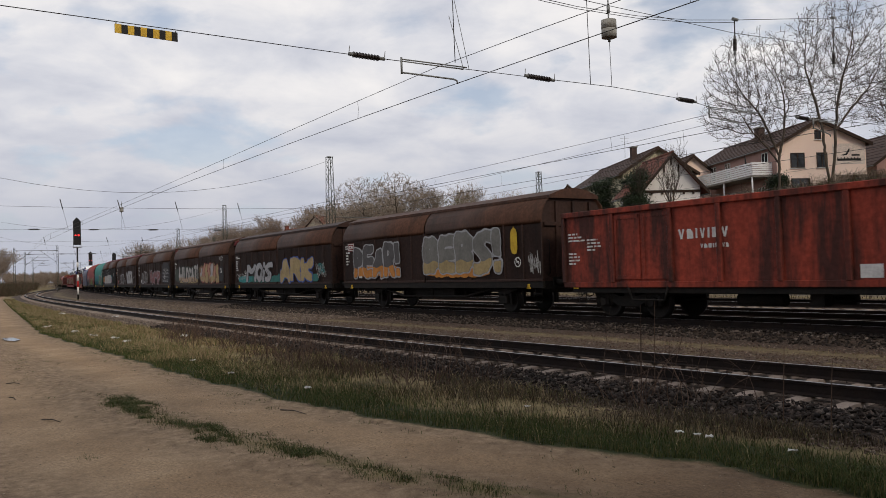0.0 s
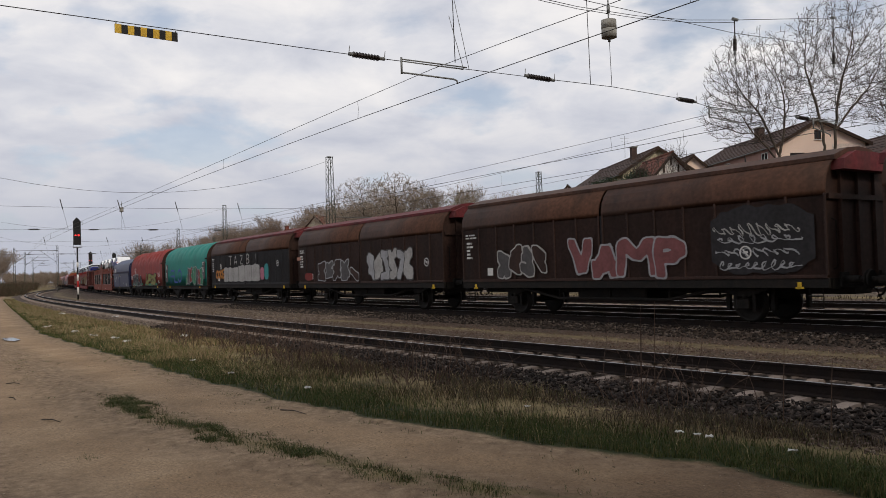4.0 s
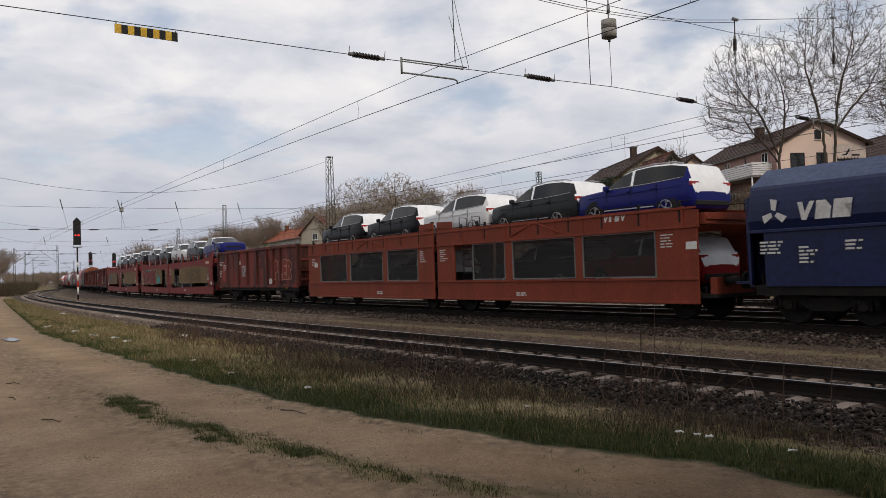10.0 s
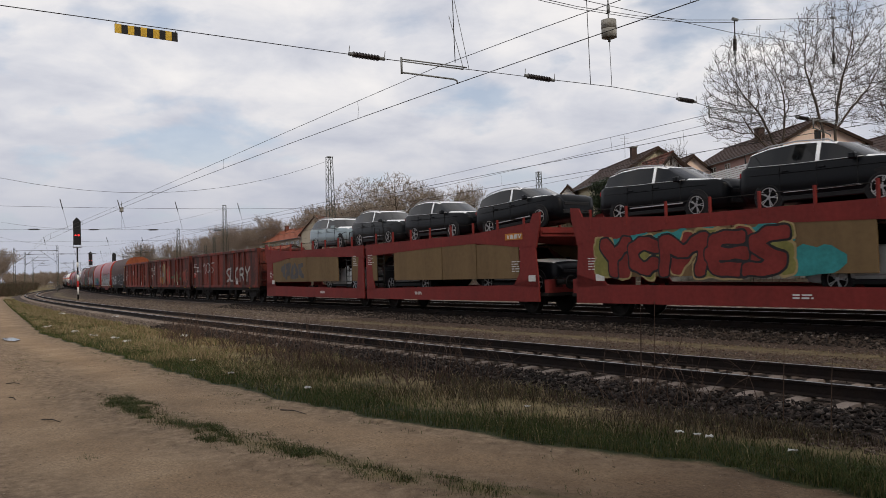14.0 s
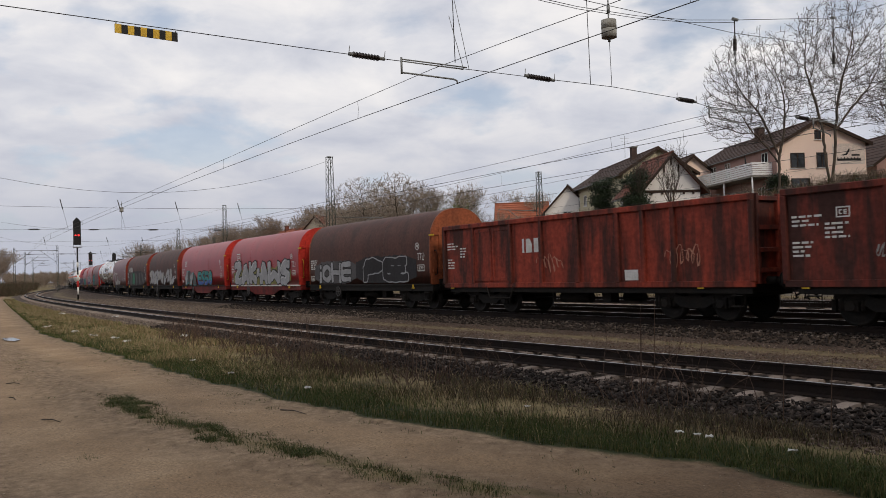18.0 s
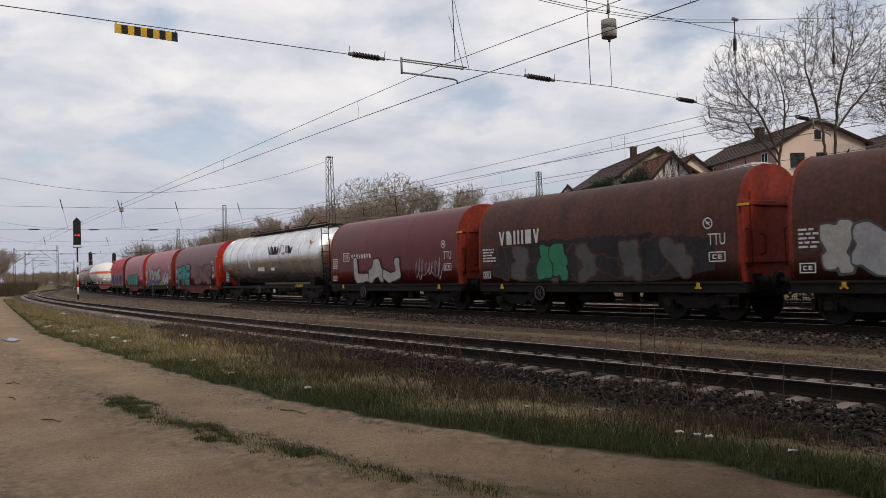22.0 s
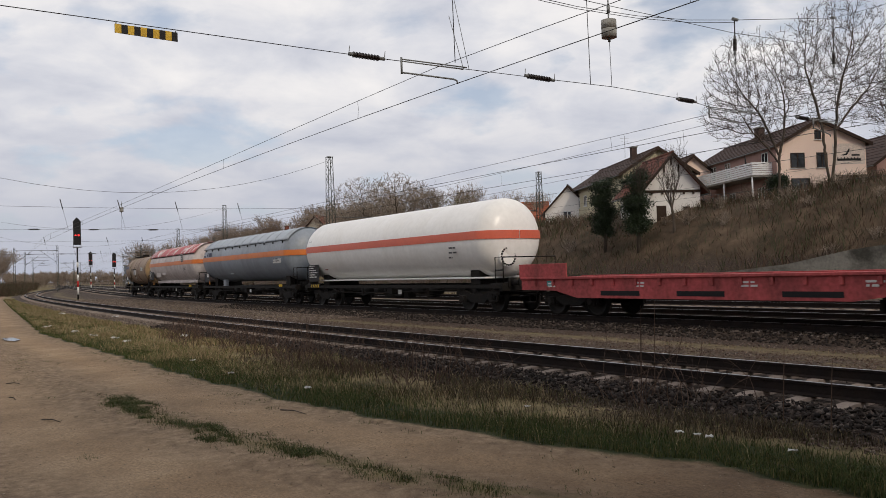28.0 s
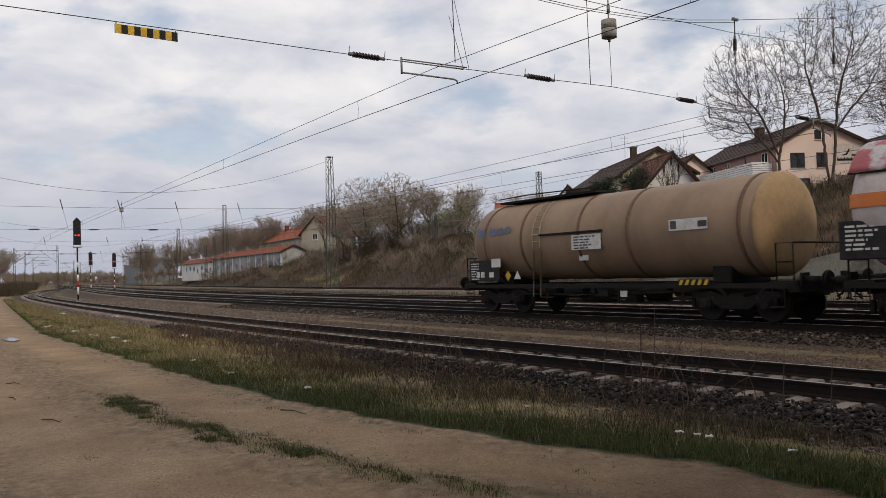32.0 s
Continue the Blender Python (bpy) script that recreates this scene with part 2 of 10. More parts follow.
quads = np.stack([idx[:-1, :-1], idx[1:, :-1], idx[1:, 1:], idx[:-1, 1:]], -1).reshape(-1, 4)
gm = bpy.data.meshes.new("ground")
gm.vertices.add(nxg * nyg)
gm.vertices.foreach_set("co", np.stack([GX, GY, GZ], -1).ravel())
gm.loops.add(quads.size)
gm.polygons.add(len(quads))
gm.loops.foreach_set("vertex_index", quads.ravel())
gm.polygons.foreach_set("loop_start", np.arange(0, quads.size, 4))
gm.update(calc_edges=True)
gm.polygons.foreach_set("use_smooth", np.ones(len(quads), bool))
# what covers the ground where: stone bed, bare earth, green grass
dn, dm = np.abs(GY - near_y(GX)), GY - main_y(GX)
bed = (1 - smooth01(1.9, 3.0, dn))
bed = np.maximum(bed, smooth01(-4.6, -3.4, dm) * (1 - smooth01(17, 19, dm)) * 0.85 + smooth01(18.5, 20.5, dm) * (1 - smooth01(30, 32, dm)) * 0.7)
bed = np.maximum(bed, (GY > near_y(GX)) * (GY < main_y(GX) - 3) * 0.62)
bed = bed * (GX > -500)
dirt = smooth01(-0.15, 0.35, road_edge(GX) - GY)
e = road_edge(GX) - GY
tuft = np.exp(-((e - 2.0) / 0.38) ** 2) * (GX > -13.5) * (GX < -4.6)
dirt = np.clip(dirt - 0.55 * tuft, 0, 1)
hill = smooth01(0, 4, GY - bank_foot(GX))
# ruts fade past 4 m into darker gravel, with lens corner falloff painted in
rut = (np.exp(-((e - 1.05) / 0.55) ** 2) + np.exp(-((e - 3.4) / 0.7) ** 2)) * (1 - 0.75 * smooth01(4.0, 5.2, e))
pale_bed = 0.55 * smooth01(1.6, 2.4, dm) * (1 - smooth01(12, 15, dm)) + 0.45 * smooth01(19, 20, dm) * (1 - smooth01(24, 26, dm))
lawn = smooth01(-0.32, -0.08, GY - road_edge(GX)) * (1 - smooth01(0.3, 1.0, (GY - road_edge(GX)) / np.interp(GX, [-60, -25, -14, -4], [0.3, 0.6, 1.0, 1.4]))) * (GX > -70)
# ground colour darkens to the right, standing for shade and lens falloff
right_falloff = smooth01(-7.5, -2.6, GX) * (1 - smooth01(5, 12, GX)) * smooth01(2.2, 4.5, GY) * (1 - smooth01(6.5, 9, GY))
strip = np.exp(-((GY - near_y(GX) - np.interp(GX, [-120, -60, -15, 5], [3.6, 4.0, 4.9, 4.9])) / 0.55) ** 2)
for nm, val in (("bed", bed), ("dirt", dirt), ("hill", hill), ("right_falloff", right_falloff), ("strip", strip), ("lawn", lawn), ("pale", pale_bed), ("rut", rut)):
    gm.attributes.new(nm, "FLOAT", "POINT").data.foreach_set("value", np.ascontiguousarray(val, dtype=np.float32).ravel())

gmat = bpy.data.materials.new("ground")
gmat.use_nodes = True
gn, gl = gmat.node_tree.nodes, gmat.node_tree.links
gb = gn["Principled BSDF"]
gb.inputs["Roughness"].default_value = 0.95
gb.inputs["Specular IOR Level"].default_value = 0.2
gco = gn.new("ShaderNodeTexCoord")


def gnoise(scale, detail=5, rough=0.6):
    n = gn.new("ShaderNodeTexNoise")
    n.inputs["Scale"].default_value, n.inputs["Detail"].default_value, n.inputs["Roughness"].default_value = scale, detail, rough
    gl.new(gco.outputs["Object"], n.inputs["Vector"])
    return n.outputs["Fac"]


def gramp(src, *stops):
    r = gn.new("ShaderNodeValToRGB")
    while len(r.color_ramp.elements) < len(stops):
        r.color_ramp.elements.new(0.5)
    for el, (at, c) in zip(r.color_ramp.elements, stops):
        el.position, el.color = at, (*c, 1)
    gl.new(src, r.inputs[0])
    return r.outputs[0]


def gmix(fac, a, b):
    m = gn.new("ShaderNodeMix")
    m.data_type = "RGBA"
    gl.new(fac, m.inputs["Factor"])
    gl.new(a, m.inputs["A"])
    gl.new(b, m.inputs["B"])
    return m.outputs["Result"]


def gattr(name):
    a = gn.new("ShaderNodeAttribute")
    a.attribute_name = name
    return a.outputs["Fac"]


def gmul(a, b, op="MULTIPLY"):
    m = gn.new("ShaderNodeMath")
    m.operation = op
    for i, v in enumerate((a, b)):
        if isinstance(v, (int, float)):
            m.inputs[i].default_value = v
        else:
            gl.new(v, m.inputs[i])
    return m.outputs[0]


earth = gramp(gnoise(0.55, 7, 0.62), (0.34, (0.215, 0.142, 0.083)), (0.5, (0.275, 0.188, 0.112)), (0.66, (0.335, 0.24, 0.15)))
pebble = gramp(gnoise(38, 3, 0.7), (0.34, (0.68, 0.68, 0.68)), (0.52, (1, 1, 1)), (0.72, (1.32, 1.30, 1.27)))
mulc = gn.new("ShaderNodeMix")
mulc.data_type, mulc.blend_type = "RGBA", "MULTIPLY"
mulc.inputs["Factor"].default_value = 1
gl.new(earth, mulc.inputs["A"])
gl.new(pebble, mulc.inputs["B"])
earth = mulc.outputs["Result"]
turf = gramp(gnoise(1.3, 6, 0.65), (0.32, (0.065, 0.052, 0.024)), (0.5, (0.15, 0.115, 0.056)), (0.68, (0.26, 0.20, 0.10)))
stone = gramp(gnoise(16, 5, 0.75), (0.34, (0.016, 0.012, 0.009)), (0.52, (0.060, 0.042, 0.032)), (0.72, (0.18, 0.138, 0.11)))
scrub = gramp(gnoise(0.5, 7, 0.68), (0.32, (0.035, 0.030, 0.016)), (0.5, (0.082, 0.056, 0.036)), (0.66, (0.135, 0.096, 0.062)))
ragged = gmul(gmul(gnoise(2.2, 5, 0.7), -0.5, "ADD"), 0.9)


def edge(name):
    v = gmul(gattr(name), ragged, "ADD")
    r = gn.new("ShaderNodeMapRange")
    r.interpolation_type = "SMOOTHSTEP"
    r.inputs[1].default_value, r.inputs[2].default_value = 0.3, 0.7
    gl.new(v, r.inputs[0])
    return r.outputs[0]


pale = gramp(gnoise(14, 5, 0.75), (0.32, (0.045, 0.040, 0.037)), (0.5, (0.15, 0.132, 0.12)), (0.70, (0.30, 0.27, 0.25)))
col = gmix(edge("bed"), turf, gmix(gattr("pale"), stone, pale))
sand = gramp(gnoise(3.0, 6, 0.7), (0.34, (0.07, 0.053, 0.031)), (0.5, (0.125, 0.095, 0.055)), (0.66, (0.175, 0.138, 0.08)))
col = gmix(edge("strip"), col, sand)
sod = gramp(gnoise(5, 5, 0.7), (0.34, (0.014, 0.018, 0.006)), (0.5, (0.028, 0.036, 0.012)), (0.68, (0.060, 0.060, 0.024)))
col = gmix(edge("lawn"), col, sod)
# darker earth colour for the painted falloff at the right
shade_earth = gramp(gnoise(0.9, 7, 0.66), (0.36, (0.062, 0.038, 0.022)), (0.5, (0.105, 0.066, 0.038)), (0.66, (0.155, 0.105, 0.064)))
mulm = gn.new("ShaderNodeMix")
mulm.data_type, mulm.blend_type = "RGBA", "MULTIPLY"
mulm.inputs["Factor"].default_value = 1
gl.new(shade_earth, mulm.inputs["A"])
gl.new(pebble, mulm.inputs["B"])
rough_ground = gramp(gnoise(7, 6, 0.72), (0.36, (0.115, 0.078, 0.049)), (0.5, (0.20, 0.140, 0.088)), (0.66, (0.31, 0.228, 0.15)))
earth = gmix(gmul(gattr("rut"), gmul(gnoise(1.1, 4, 0.6), 0.55, "ADD")), rough_ground, earth)
earth = gmix(gattr("right_falloff"), earth, mulm.outputs["Result"])
col = gmix(edge("dirt"), col, earth)
col = gmix(edge("hill"), col, scrub)
gl.new(col, gb.inputs["Base Color"])
gbump = gn.new("ShaderNodeBump")
gbump.inputs["Strength"].default_value, gbump.inputs["Distance"].default_value = 0.45, 0.035
gl.new(gmul(gnoise(15, 6, 0.7), gmul(gnoise(45, 3, 0.6), 0.5), "ADD"), gbump.inputs["Height"])
gl.new(gbump.outputs[0], gb.inputs["Normal"])
gm.materials.append(gmat)
ground = tagged(new("ground", gm), "bare earth, dry grass and dark ballast beside railway tracks", "ground", kind="structure")

# unseen block added beside the viewpoint, to shade the right foreground and wagons
M_SHADEBLOCK = surface("dark shade block", (0.10, 0.062, 0.048), (0.06, 0.04, 0.033), rough=0.9, big=0.8, fine=12)
wall = tagged(empty("wall_behind", pose(0, 0, -0.4)), "unseen dark block added to shade the right side", "wall", kind="structure")
part("block_side", boxes((4.0, 4.4, -1.5, 8.2, 0, 14.0), (4.4, 18, 7.8, 8.2, 0, 14.0), (17.6, 18, -1.5, 7.8, 0, 14.0), (4.4, 17.6, -1.5, -1.1, 0, 14.0)), M_SHADEBLOCK, wall)
part("block_top", boxes((3.7, 18.3, -1.8, 8.5, 14.0, 14.2)), M_SHADEBLOCK, wall)

# ---------------------------------------------------------------- tracks
M_RAIL = surface("rail steel", (0.016, 0.012, 0.011), (0.032, 0.020, 0.014), rough=0.8, metal=0.3, big=3, fine=30)
M_RAILTOP = surface("polished rail head", (0.33, 0.33, 0.34), (0.20, 0.19, 0.18), rough=0.45, metal=0.5, big=2, fine=40, grain=0.1, bump=0.02)
M_SLEEPER = surface("weathered concrete", (0.225, 0.18, 0.15), (0.12, 0.093, 0.076), rough=0.9, big=2.5, fine=35, vary=0.18, amount=0.8)
M_BALLAST = surface("track ballast", (0.115, 0.10, 0.09), (0.055, 0.046, 0.042), rough=0.92, big=5, fine=30, grain=0.4, amount=0.8)

RAIL_OUT = [(-0.075, -0.172), (0.075, -0.172), (0.075, -0.160), (0.012, -0.140), (0.010, -0.040), (0.036, -0.030), (0.036, -0.004),
            (0.030, 0.0), (-0.030, 0.0), (-0.036, -0.004), (-0.036, -0.030), (-0.010, -0.040), (-0.012, -0.140), (-0.075, -0.160)]


def rail_mesh(line, off, xs, head=True):
    """One rail along a centre line: its section swept, with the running face on top."""
    y = line(xs)
    tang = np.gradient(y, xs)
    n = len(RAIL_OUT)
    verts, faces = [], []
    for x, yy, t in zip(xs, y, tang):
        k = 1 / math.hypot(1, t)
        for a, z in RAIL_OUT:
            verts.append((x - t * k * (off + a), yy + k * (off + a), z))
    for i in range(len(xs) - 1):
        for k in range(n):
            faces.append((i * n + k, i * n + (k + 1) % n, (i + 1) * n + (k + 1) % n, (i + 1) * n + k))
    me = mesh_of("rail", verts, faces)
    me.materials.append(M_RAIL)
    me.materials.append(M_RAILTOP)
    me.polygons.foreach_set("material_index", [1 if f % n == 7 else 0 for f in range(len(faces))])
    return me


def sleeper_verts():
    """A concrete sleeper: two thick, sloping ends and a lower waist."""
    sec = [(-1.3, 0.11, 0.0), (-1.28, 0.085, -0.012), (-0.95, 0.088, 0.004), (-0.55, 0.088, 0.004), (-0.35, 0.08, -0.08), (0.35, 0.08, -0.08),
           (0.55, 0.088, 0.004), (0.95, 0.088, 0.004), (1.28, 0.085, -0.012), (1.3, 0.11, 0.0)]
    v, f = [], []
    for y, w, dz in sec[1:-1]:
        v += [(-w - 0.045, y, -0.30), (-w, y, -0.178 + dz), (w, y, -0.178 + dz), (w + 0.045, y, -0.30)]
    m = len(sec) - 2
    for i in range(m - 1):
        for k in range(3):
            f.append((i * 4 + k, (i + 1) * 4 + k, (i + 1) * 4 + k + 1, i * 4 + k + 1))
    f += [(0, 1, 2, 3), tuple((m - 1) * 4 + k for k in (3, 2, 1, 0))]
    return v, f


def lay_track(name, line, x_from, x_to, label, singles=None, phase=0.0):
    t = tagged(empty(name), label, "railway track", kind="structure")
    xs = np.concatenate([np.arange(x_from, -130, 8.0), np.arange(-130, x_to + 2, 2.0)])
    for s in (-0.755, 0.755):
        part_of("rail", rail_mesh(line, s, xs), None, t)
    sv, sf = sleeper_verts()
    sme = mesh_of("sleeper", sv, sf)
    sme.materials.append(M_SLEEPER)
    pos, x = [], phase
    step = 0.6187
    k0, k1 = int((max(x_from, -190) - phase) / step), int((x_to - phase) / step)
    rest_v, rest_f = [], []
    r = random.Random(len(name))
    for k in range(k0, k1):
        x = phase + k * step
        y = float(line(x))
        t_ = float((line(x + 0.5) - line(x - 0.5)))
        ang = math.atan(t_)
        if singles and singles[0] < x < singles[1]:
            o = new("sleeper", sme)
            o.parent = t
            o.matrix_basis = pose(x + r.uniform(-0.02, 0.02), y + r.uniform(-0.015, 0.015), r.uniform(-0.012, 0.006), 0, 0, math.degrees(ang) + r.uniform(-0.8, 0.8))
        else:
            b = len(rest_v)
            c, s = math.cos(ang), math.sin(ang)
            rest_v += [(x + a * c - e_ * s, y + a * s + e_ * c, z) for a, e_, z in sv]
            rest_f += [tuple(i + b for i in q) for q in sf]
    if rest_v:
        tagged(part_of("sleepers", mesh_of("sleepers", rest_v, rest_f), M_SLEEPER, t), kind="stuff")
    return t


track_near = lay_track("track_near", near_y, -900, 30, "rusty railway siding on concrete sleepers in dark ballast", (-95, 8), phase=-10.7119 + 0.05)
track_main = lay_track("track_main", main_y, -900, 40, "railway running line with steel rails on dark ballast", (-60, -5))
for i, off in enumerate(FAR_TRACKS):
    lay_track("track_far_%d" % (i + 1), lambda x, o=off: main_y(x) + o, -700, 40, "dark railway track further across the yard")

# ---------------------------------------------------------------- overhead line
M_WIRE = surface("dark copper wire", (0.045, 0.042, 0.04), rough=0.5, metal=0.6, big=2, fine=30, bump=0)
M_GALV = surface("weathered galvanised steel", (0.20, 0.205, 0.20), (0.12, 0.115, 0.105), rough=0.6, metal=0.4, big=2, fine=20)
M_MASTSTEEL = surface("grey-green painted lattice steel", (0.075, 0.082, 0.066), (0.045, 0.043, 0.034), rough=0.7, big=1.5, fine=18, vary=0.12)
M_INSUL = surface("brown glazed insulator", (0.022, 0.014, 0.012), rough=0.4, big=3, fine=20, bump=0)
M_CONCRETE = surface("grey concrete", (0.30, 0.29, 0.26), (0.17, 0.165, 0.15), rough=0.9, big=1.5, fine=25, amount=0.8)
M_BOARDY = surface("yellow board enamel", (0.62, 0.40, 0.05), (0.5, 0.3, 0.04), rough=0.5, big=3, bump=0)
M_BOARDK = surface("black board enamel", (0.02, 0.019, 0.018), rough=0.5, big=3, bump=0)


def ribbed(a, b, r=0.06, n=9):
    """A ribbed insulator between two points, with metal caps."""
    a, b = Vector(a), Vector(b)
    bm = bmesh.new()
    for i in range(n):
        p, q = a.lerp(b, i / n), a.lerp(b, (i + 0.62) / n)
        rod(bm, p, q, r, r * 0.72, seg=10)
    rod(bm, a, b, r * 0.5, seg=8)
    return bm


def insulator(a, b, r=0.06, horns=False):
    a, b = Vector(a), Vector(b)
    t = tagged(empty("insulator"), "brown ribbed insulator hung in the overhead wires", "insulator", group="insulators")
    d = (b - a).normalized()
    part("ribs", ribbed(a + d * 0.1, b - d * 0.1, r), M_INSUL, t)
    part("end_cap", rods((a, a + d * 0.12, r * 0.6), seg=8), M_GALV, t)
    part("end_cap", rods((b - d * 0.12, b, r * 0.6), seg=8), M_GALV, t)
    if horns:
        part("arcing_horn", tubes([[a, a + Vector((0, 0.02, 0.16))]], 0.008), M_GALV, t)
        part("arcing_horn", tubes([[b, b + Vector((0, 0.02, 0.16))]], 0.008), M_GALV, t)
    return t


def wire(pts, r, name="overhead_wire", label="thin dark overhead wire above the tracks"):
    return tagged(part(name, tubes([pts], r, 5), M_WIRE), label, "wire", group="overhead wires")


SPANS = (-13.56, -81.2, -149.2, -217.0)


def contact_run(line, shift, z_low, rise, x_to=14.0, sag=0.36, r=0.0085):
    """Contact wire, carrying wire and droppers over one track."""
    xs = [x for x in np.arange(-300, x_to, 3.4)]
    lo, hi = [], []
    for x in xs:
        y = float(line(x)) + shift
        a = max(s for s in SPANS + (-290.0, -400.0) if s <= x) if x > -400 else -400
        later = [s for s in (54.0,) + SPANS + (-290.0,) if s > x]
        b = min(later)
        u = (x - a) / (b - a)
        lo.append((x, y, z_low - 0.03 * math.sin(math.pi * u)))
        hi.append((x, y, z_low + rise - sag * 4 * u * (1 - u) * rise / 0.55))
    wire(lo, r, "contact_wire", "grooved copper contact wire above a track")
    wire(hi, r * 0.8, "carrying_wire", "carrying wire of the overhead line")
    bm = bmesh.new()
    for i in range(2, len(xs), 3):
        tube(bm, [hi[i], (hi[i][0] + 0.03, hi[i][1], (hi[i][2] + lo[i][2]) / 2), lo[i]], 0.006, 4)
    tagged(part("droppers", bm, M_WIRE), "thin droppers between the overhead wires", "wire", kind="stuff")


contact_run(near_y, -0.2, 5.47, 0.52)
contact_run(main_y, 0.35, 5.22, 0.5)
contact_run(lambda x: main_y(x) + 3.9, 0.1, 5.3, 1.0)
contact_run(lambda x: main_y(x) + 9.0, 0.1, 5.3, 1.1)
contact_run(lambda x: main_y(x) + 22.0, 0.1, 5.6, 1.2)

X1 = -13.56
wire([(X1, -9, 5.66), (X1, 1.67, 5.72), (X1, 7.6, 5.76)], 0.008, "cross_wire", "cross-span wire over the tracks")
wire([(X1, 8.4, 5.77), (X1, 12.1, 5.85)], 0.008, "cross_wire", "cross-span wire over the tracks")
wire([(X1, 13.0, 5.87), (X1, 14.9, 5.92), (X1, 17.4, 5.89)], 0.008, "cross_wire", "cross-span wire over the tracks")
wire([(X1, 18.2, 5.84), (X1, 18.75, 5.78), (X1, 23.0, 5.88)], 0.008, "cross_wire", "cross-span wire over the tracks")
wire([(X1, 23.8, 5.9), (X1, 39.5, 6.4)], 0.008, "cross_wire", "cross-span wire over the tracks")
for a, b in ((7.6, 8.4), (12.1, 13.0), (17.4, 18.2), (23.0, 23.8)):
    insulator((X1, a, 5.77 if a < 9 else 5.87), (X1, b, 5.77 if a < 9 else 5.86), 0.062, True)
# striped warning board under the cross wire
board = tagged(empty("warning_board", pose(X1, 0, 0)), "yellow and black striped board hung from a cross wire", "warning board")
for k in range(10):
    y0 = 3.30 + k * 0.101
    part("stripe", boxes((-0.012, 0.012, y0, y0 + 0.101, 5.55 - 0.005 * k * 0.2, 5.695)), M_BOARDY if k % 2 == 0 else M_BOARDK, board)
for y in (3.32, 4.28):
    part("hanger", rods(((0, y, 5.66), (0, y, 5.72), 0.012), seg=6), M_GALV, board)


def register(y0, y_arm, z_top, y_tip, z_tip, y_hang, z_hang):
    """A registration arm that steadies the contact wire from the cross wire."""
    t = tagged(empty("registration_arm", pose(X1, 0, 0)), "steel registration arm holding the contact wire", "registration arm", group="registration arms")
    part("bracket", rods(((0, y0, z_top + 0.06), (0, y0, z_top - 0.28), 0.022), seg=6), M_GALV, t)
    part("upper_bar", rods(((0, y0, z_top + 0.02), (0, y_arm, z_top + 0.05), 0.016), ((0, y0, z_top - 0.02), (0, y_arm - 0.1, z_top), 0.014), seg=6), M_GALV, t)
    part("arm", tubes([[(0, y0, z_top - 0.25), (0, y_tip - 0.1, z_tip + 0.09), (0, y_tip, z_tip + 0.07), (0, y_tip + 0.02, z_tip)]], 0.018, 6), M_GALV, t)
    part("hanger", rods(((0, y_hang, z_hang), (0, y_hang + 0.03, z_top + 0.12), 0.009), seg=6), M_WIRE, t)
    part("stay_wire", rods(((0, y_hang - 0.1, z_hang - 1.0), (0, y_hang + 0.25, z_top), 0.006), seg=6), M_GALV, t)
    part("stay_wire", rods(((0, y_hang - 0.1, z_hang), (0, y_hang + 0.4, z_top), 0.006), seg=6), M_GALV, t)


register(8.80, 10.45, 5.80, 10.18, 5.47, 10.12, 7.9)
register(18.75, 20.9, 5.76, 20.05, 5.36, 20.05, 7.4)
register(23.95, 25.6, 5.86, 24.9, 5.4, 25.3, 7.7)
# hangers and the balance weight
wire([(X1, 14.15, 8.2), (X1, 14.19, 5.89)], 0.009, "hanger_rope", "thin steel hanger rope")
wire([(X1, 14.90, 7.13), (X1, 14.93, 5.93)], 0.007, "hanger_rope", "thin steel hanger rope")
weight = tagged(empty("balance_weight", pose(X1, 14.9, 7.13)), "round grey concrete weight hung in the overhead line", "weight")
part("concrete_drum", rods(((0, 0, 0), (0, 0, 0.21), 0.185), ((0, 0, 0.22), (0, 0, 0.43), 0.185), seg=24), M_CONCRETE, weight)
part("hook_rod", rods(((0, 0, 0.43), (0, 0, 0.62), 0.018), ((0, 0, 0.62), (0, 0, 0.80), 0.04), ((0, 0, 0.8), (0, 0, 1.0), 0.015), seg=8), M_GALV, weight)
part("eye_bolt", rods(((0, 0, 0), (0, 0, -0.1), 0.03), seg=8), M_GALV, weight)


def slack(y0, z0, y1, z1, dip, n=14, x=X1):
    return [(x, y0 + (y1 - y0) * i / n, z0 + (z1 - z0) * i / n - dip * 4 * (i / n) * (1 - i / n)) for i in range(n + 1)]


for z_off in (0.0, -0.07):
    wire(slack(-9, 13.5, 20.08, 8.38 + z_off, 2.6), 0.008, "span_rope", "steel head-span rope between masts")
wire([(X1, 20.08, 8.38), (X1, 25.41, 9.28), (X1, 28.6, 10.22), (X1, 39.5, 14.3)], 0.009, "span_rope", "steel head-span rope between masts")
wire([(X1, 10.1, 7.95), (X1, 14.3, 7.92), (X1, 20.05, 8.0), (X1, 23.0, 8.18), (X1, 39.5, 9.2)], 0.008, "span_rope", "steel head-span rope between masts")
wire([(X1, 20.07, 8.38), (X1, 20.06, 7.9)], 0.018, "hanger_rope", "thin steel hanger rope")
insulator((X1, 20.06, 7.92), (X1, 20.03, 7.38), 0.06)
wire([(X1, 25.41, 9.28), (X1, 25.34, 8.2)], 0.008, "hanger_rope", "thin steel hanger rope")
insulator((X1, 25.33, 8.2), (X1, 25.30, 7.66), 0.06)
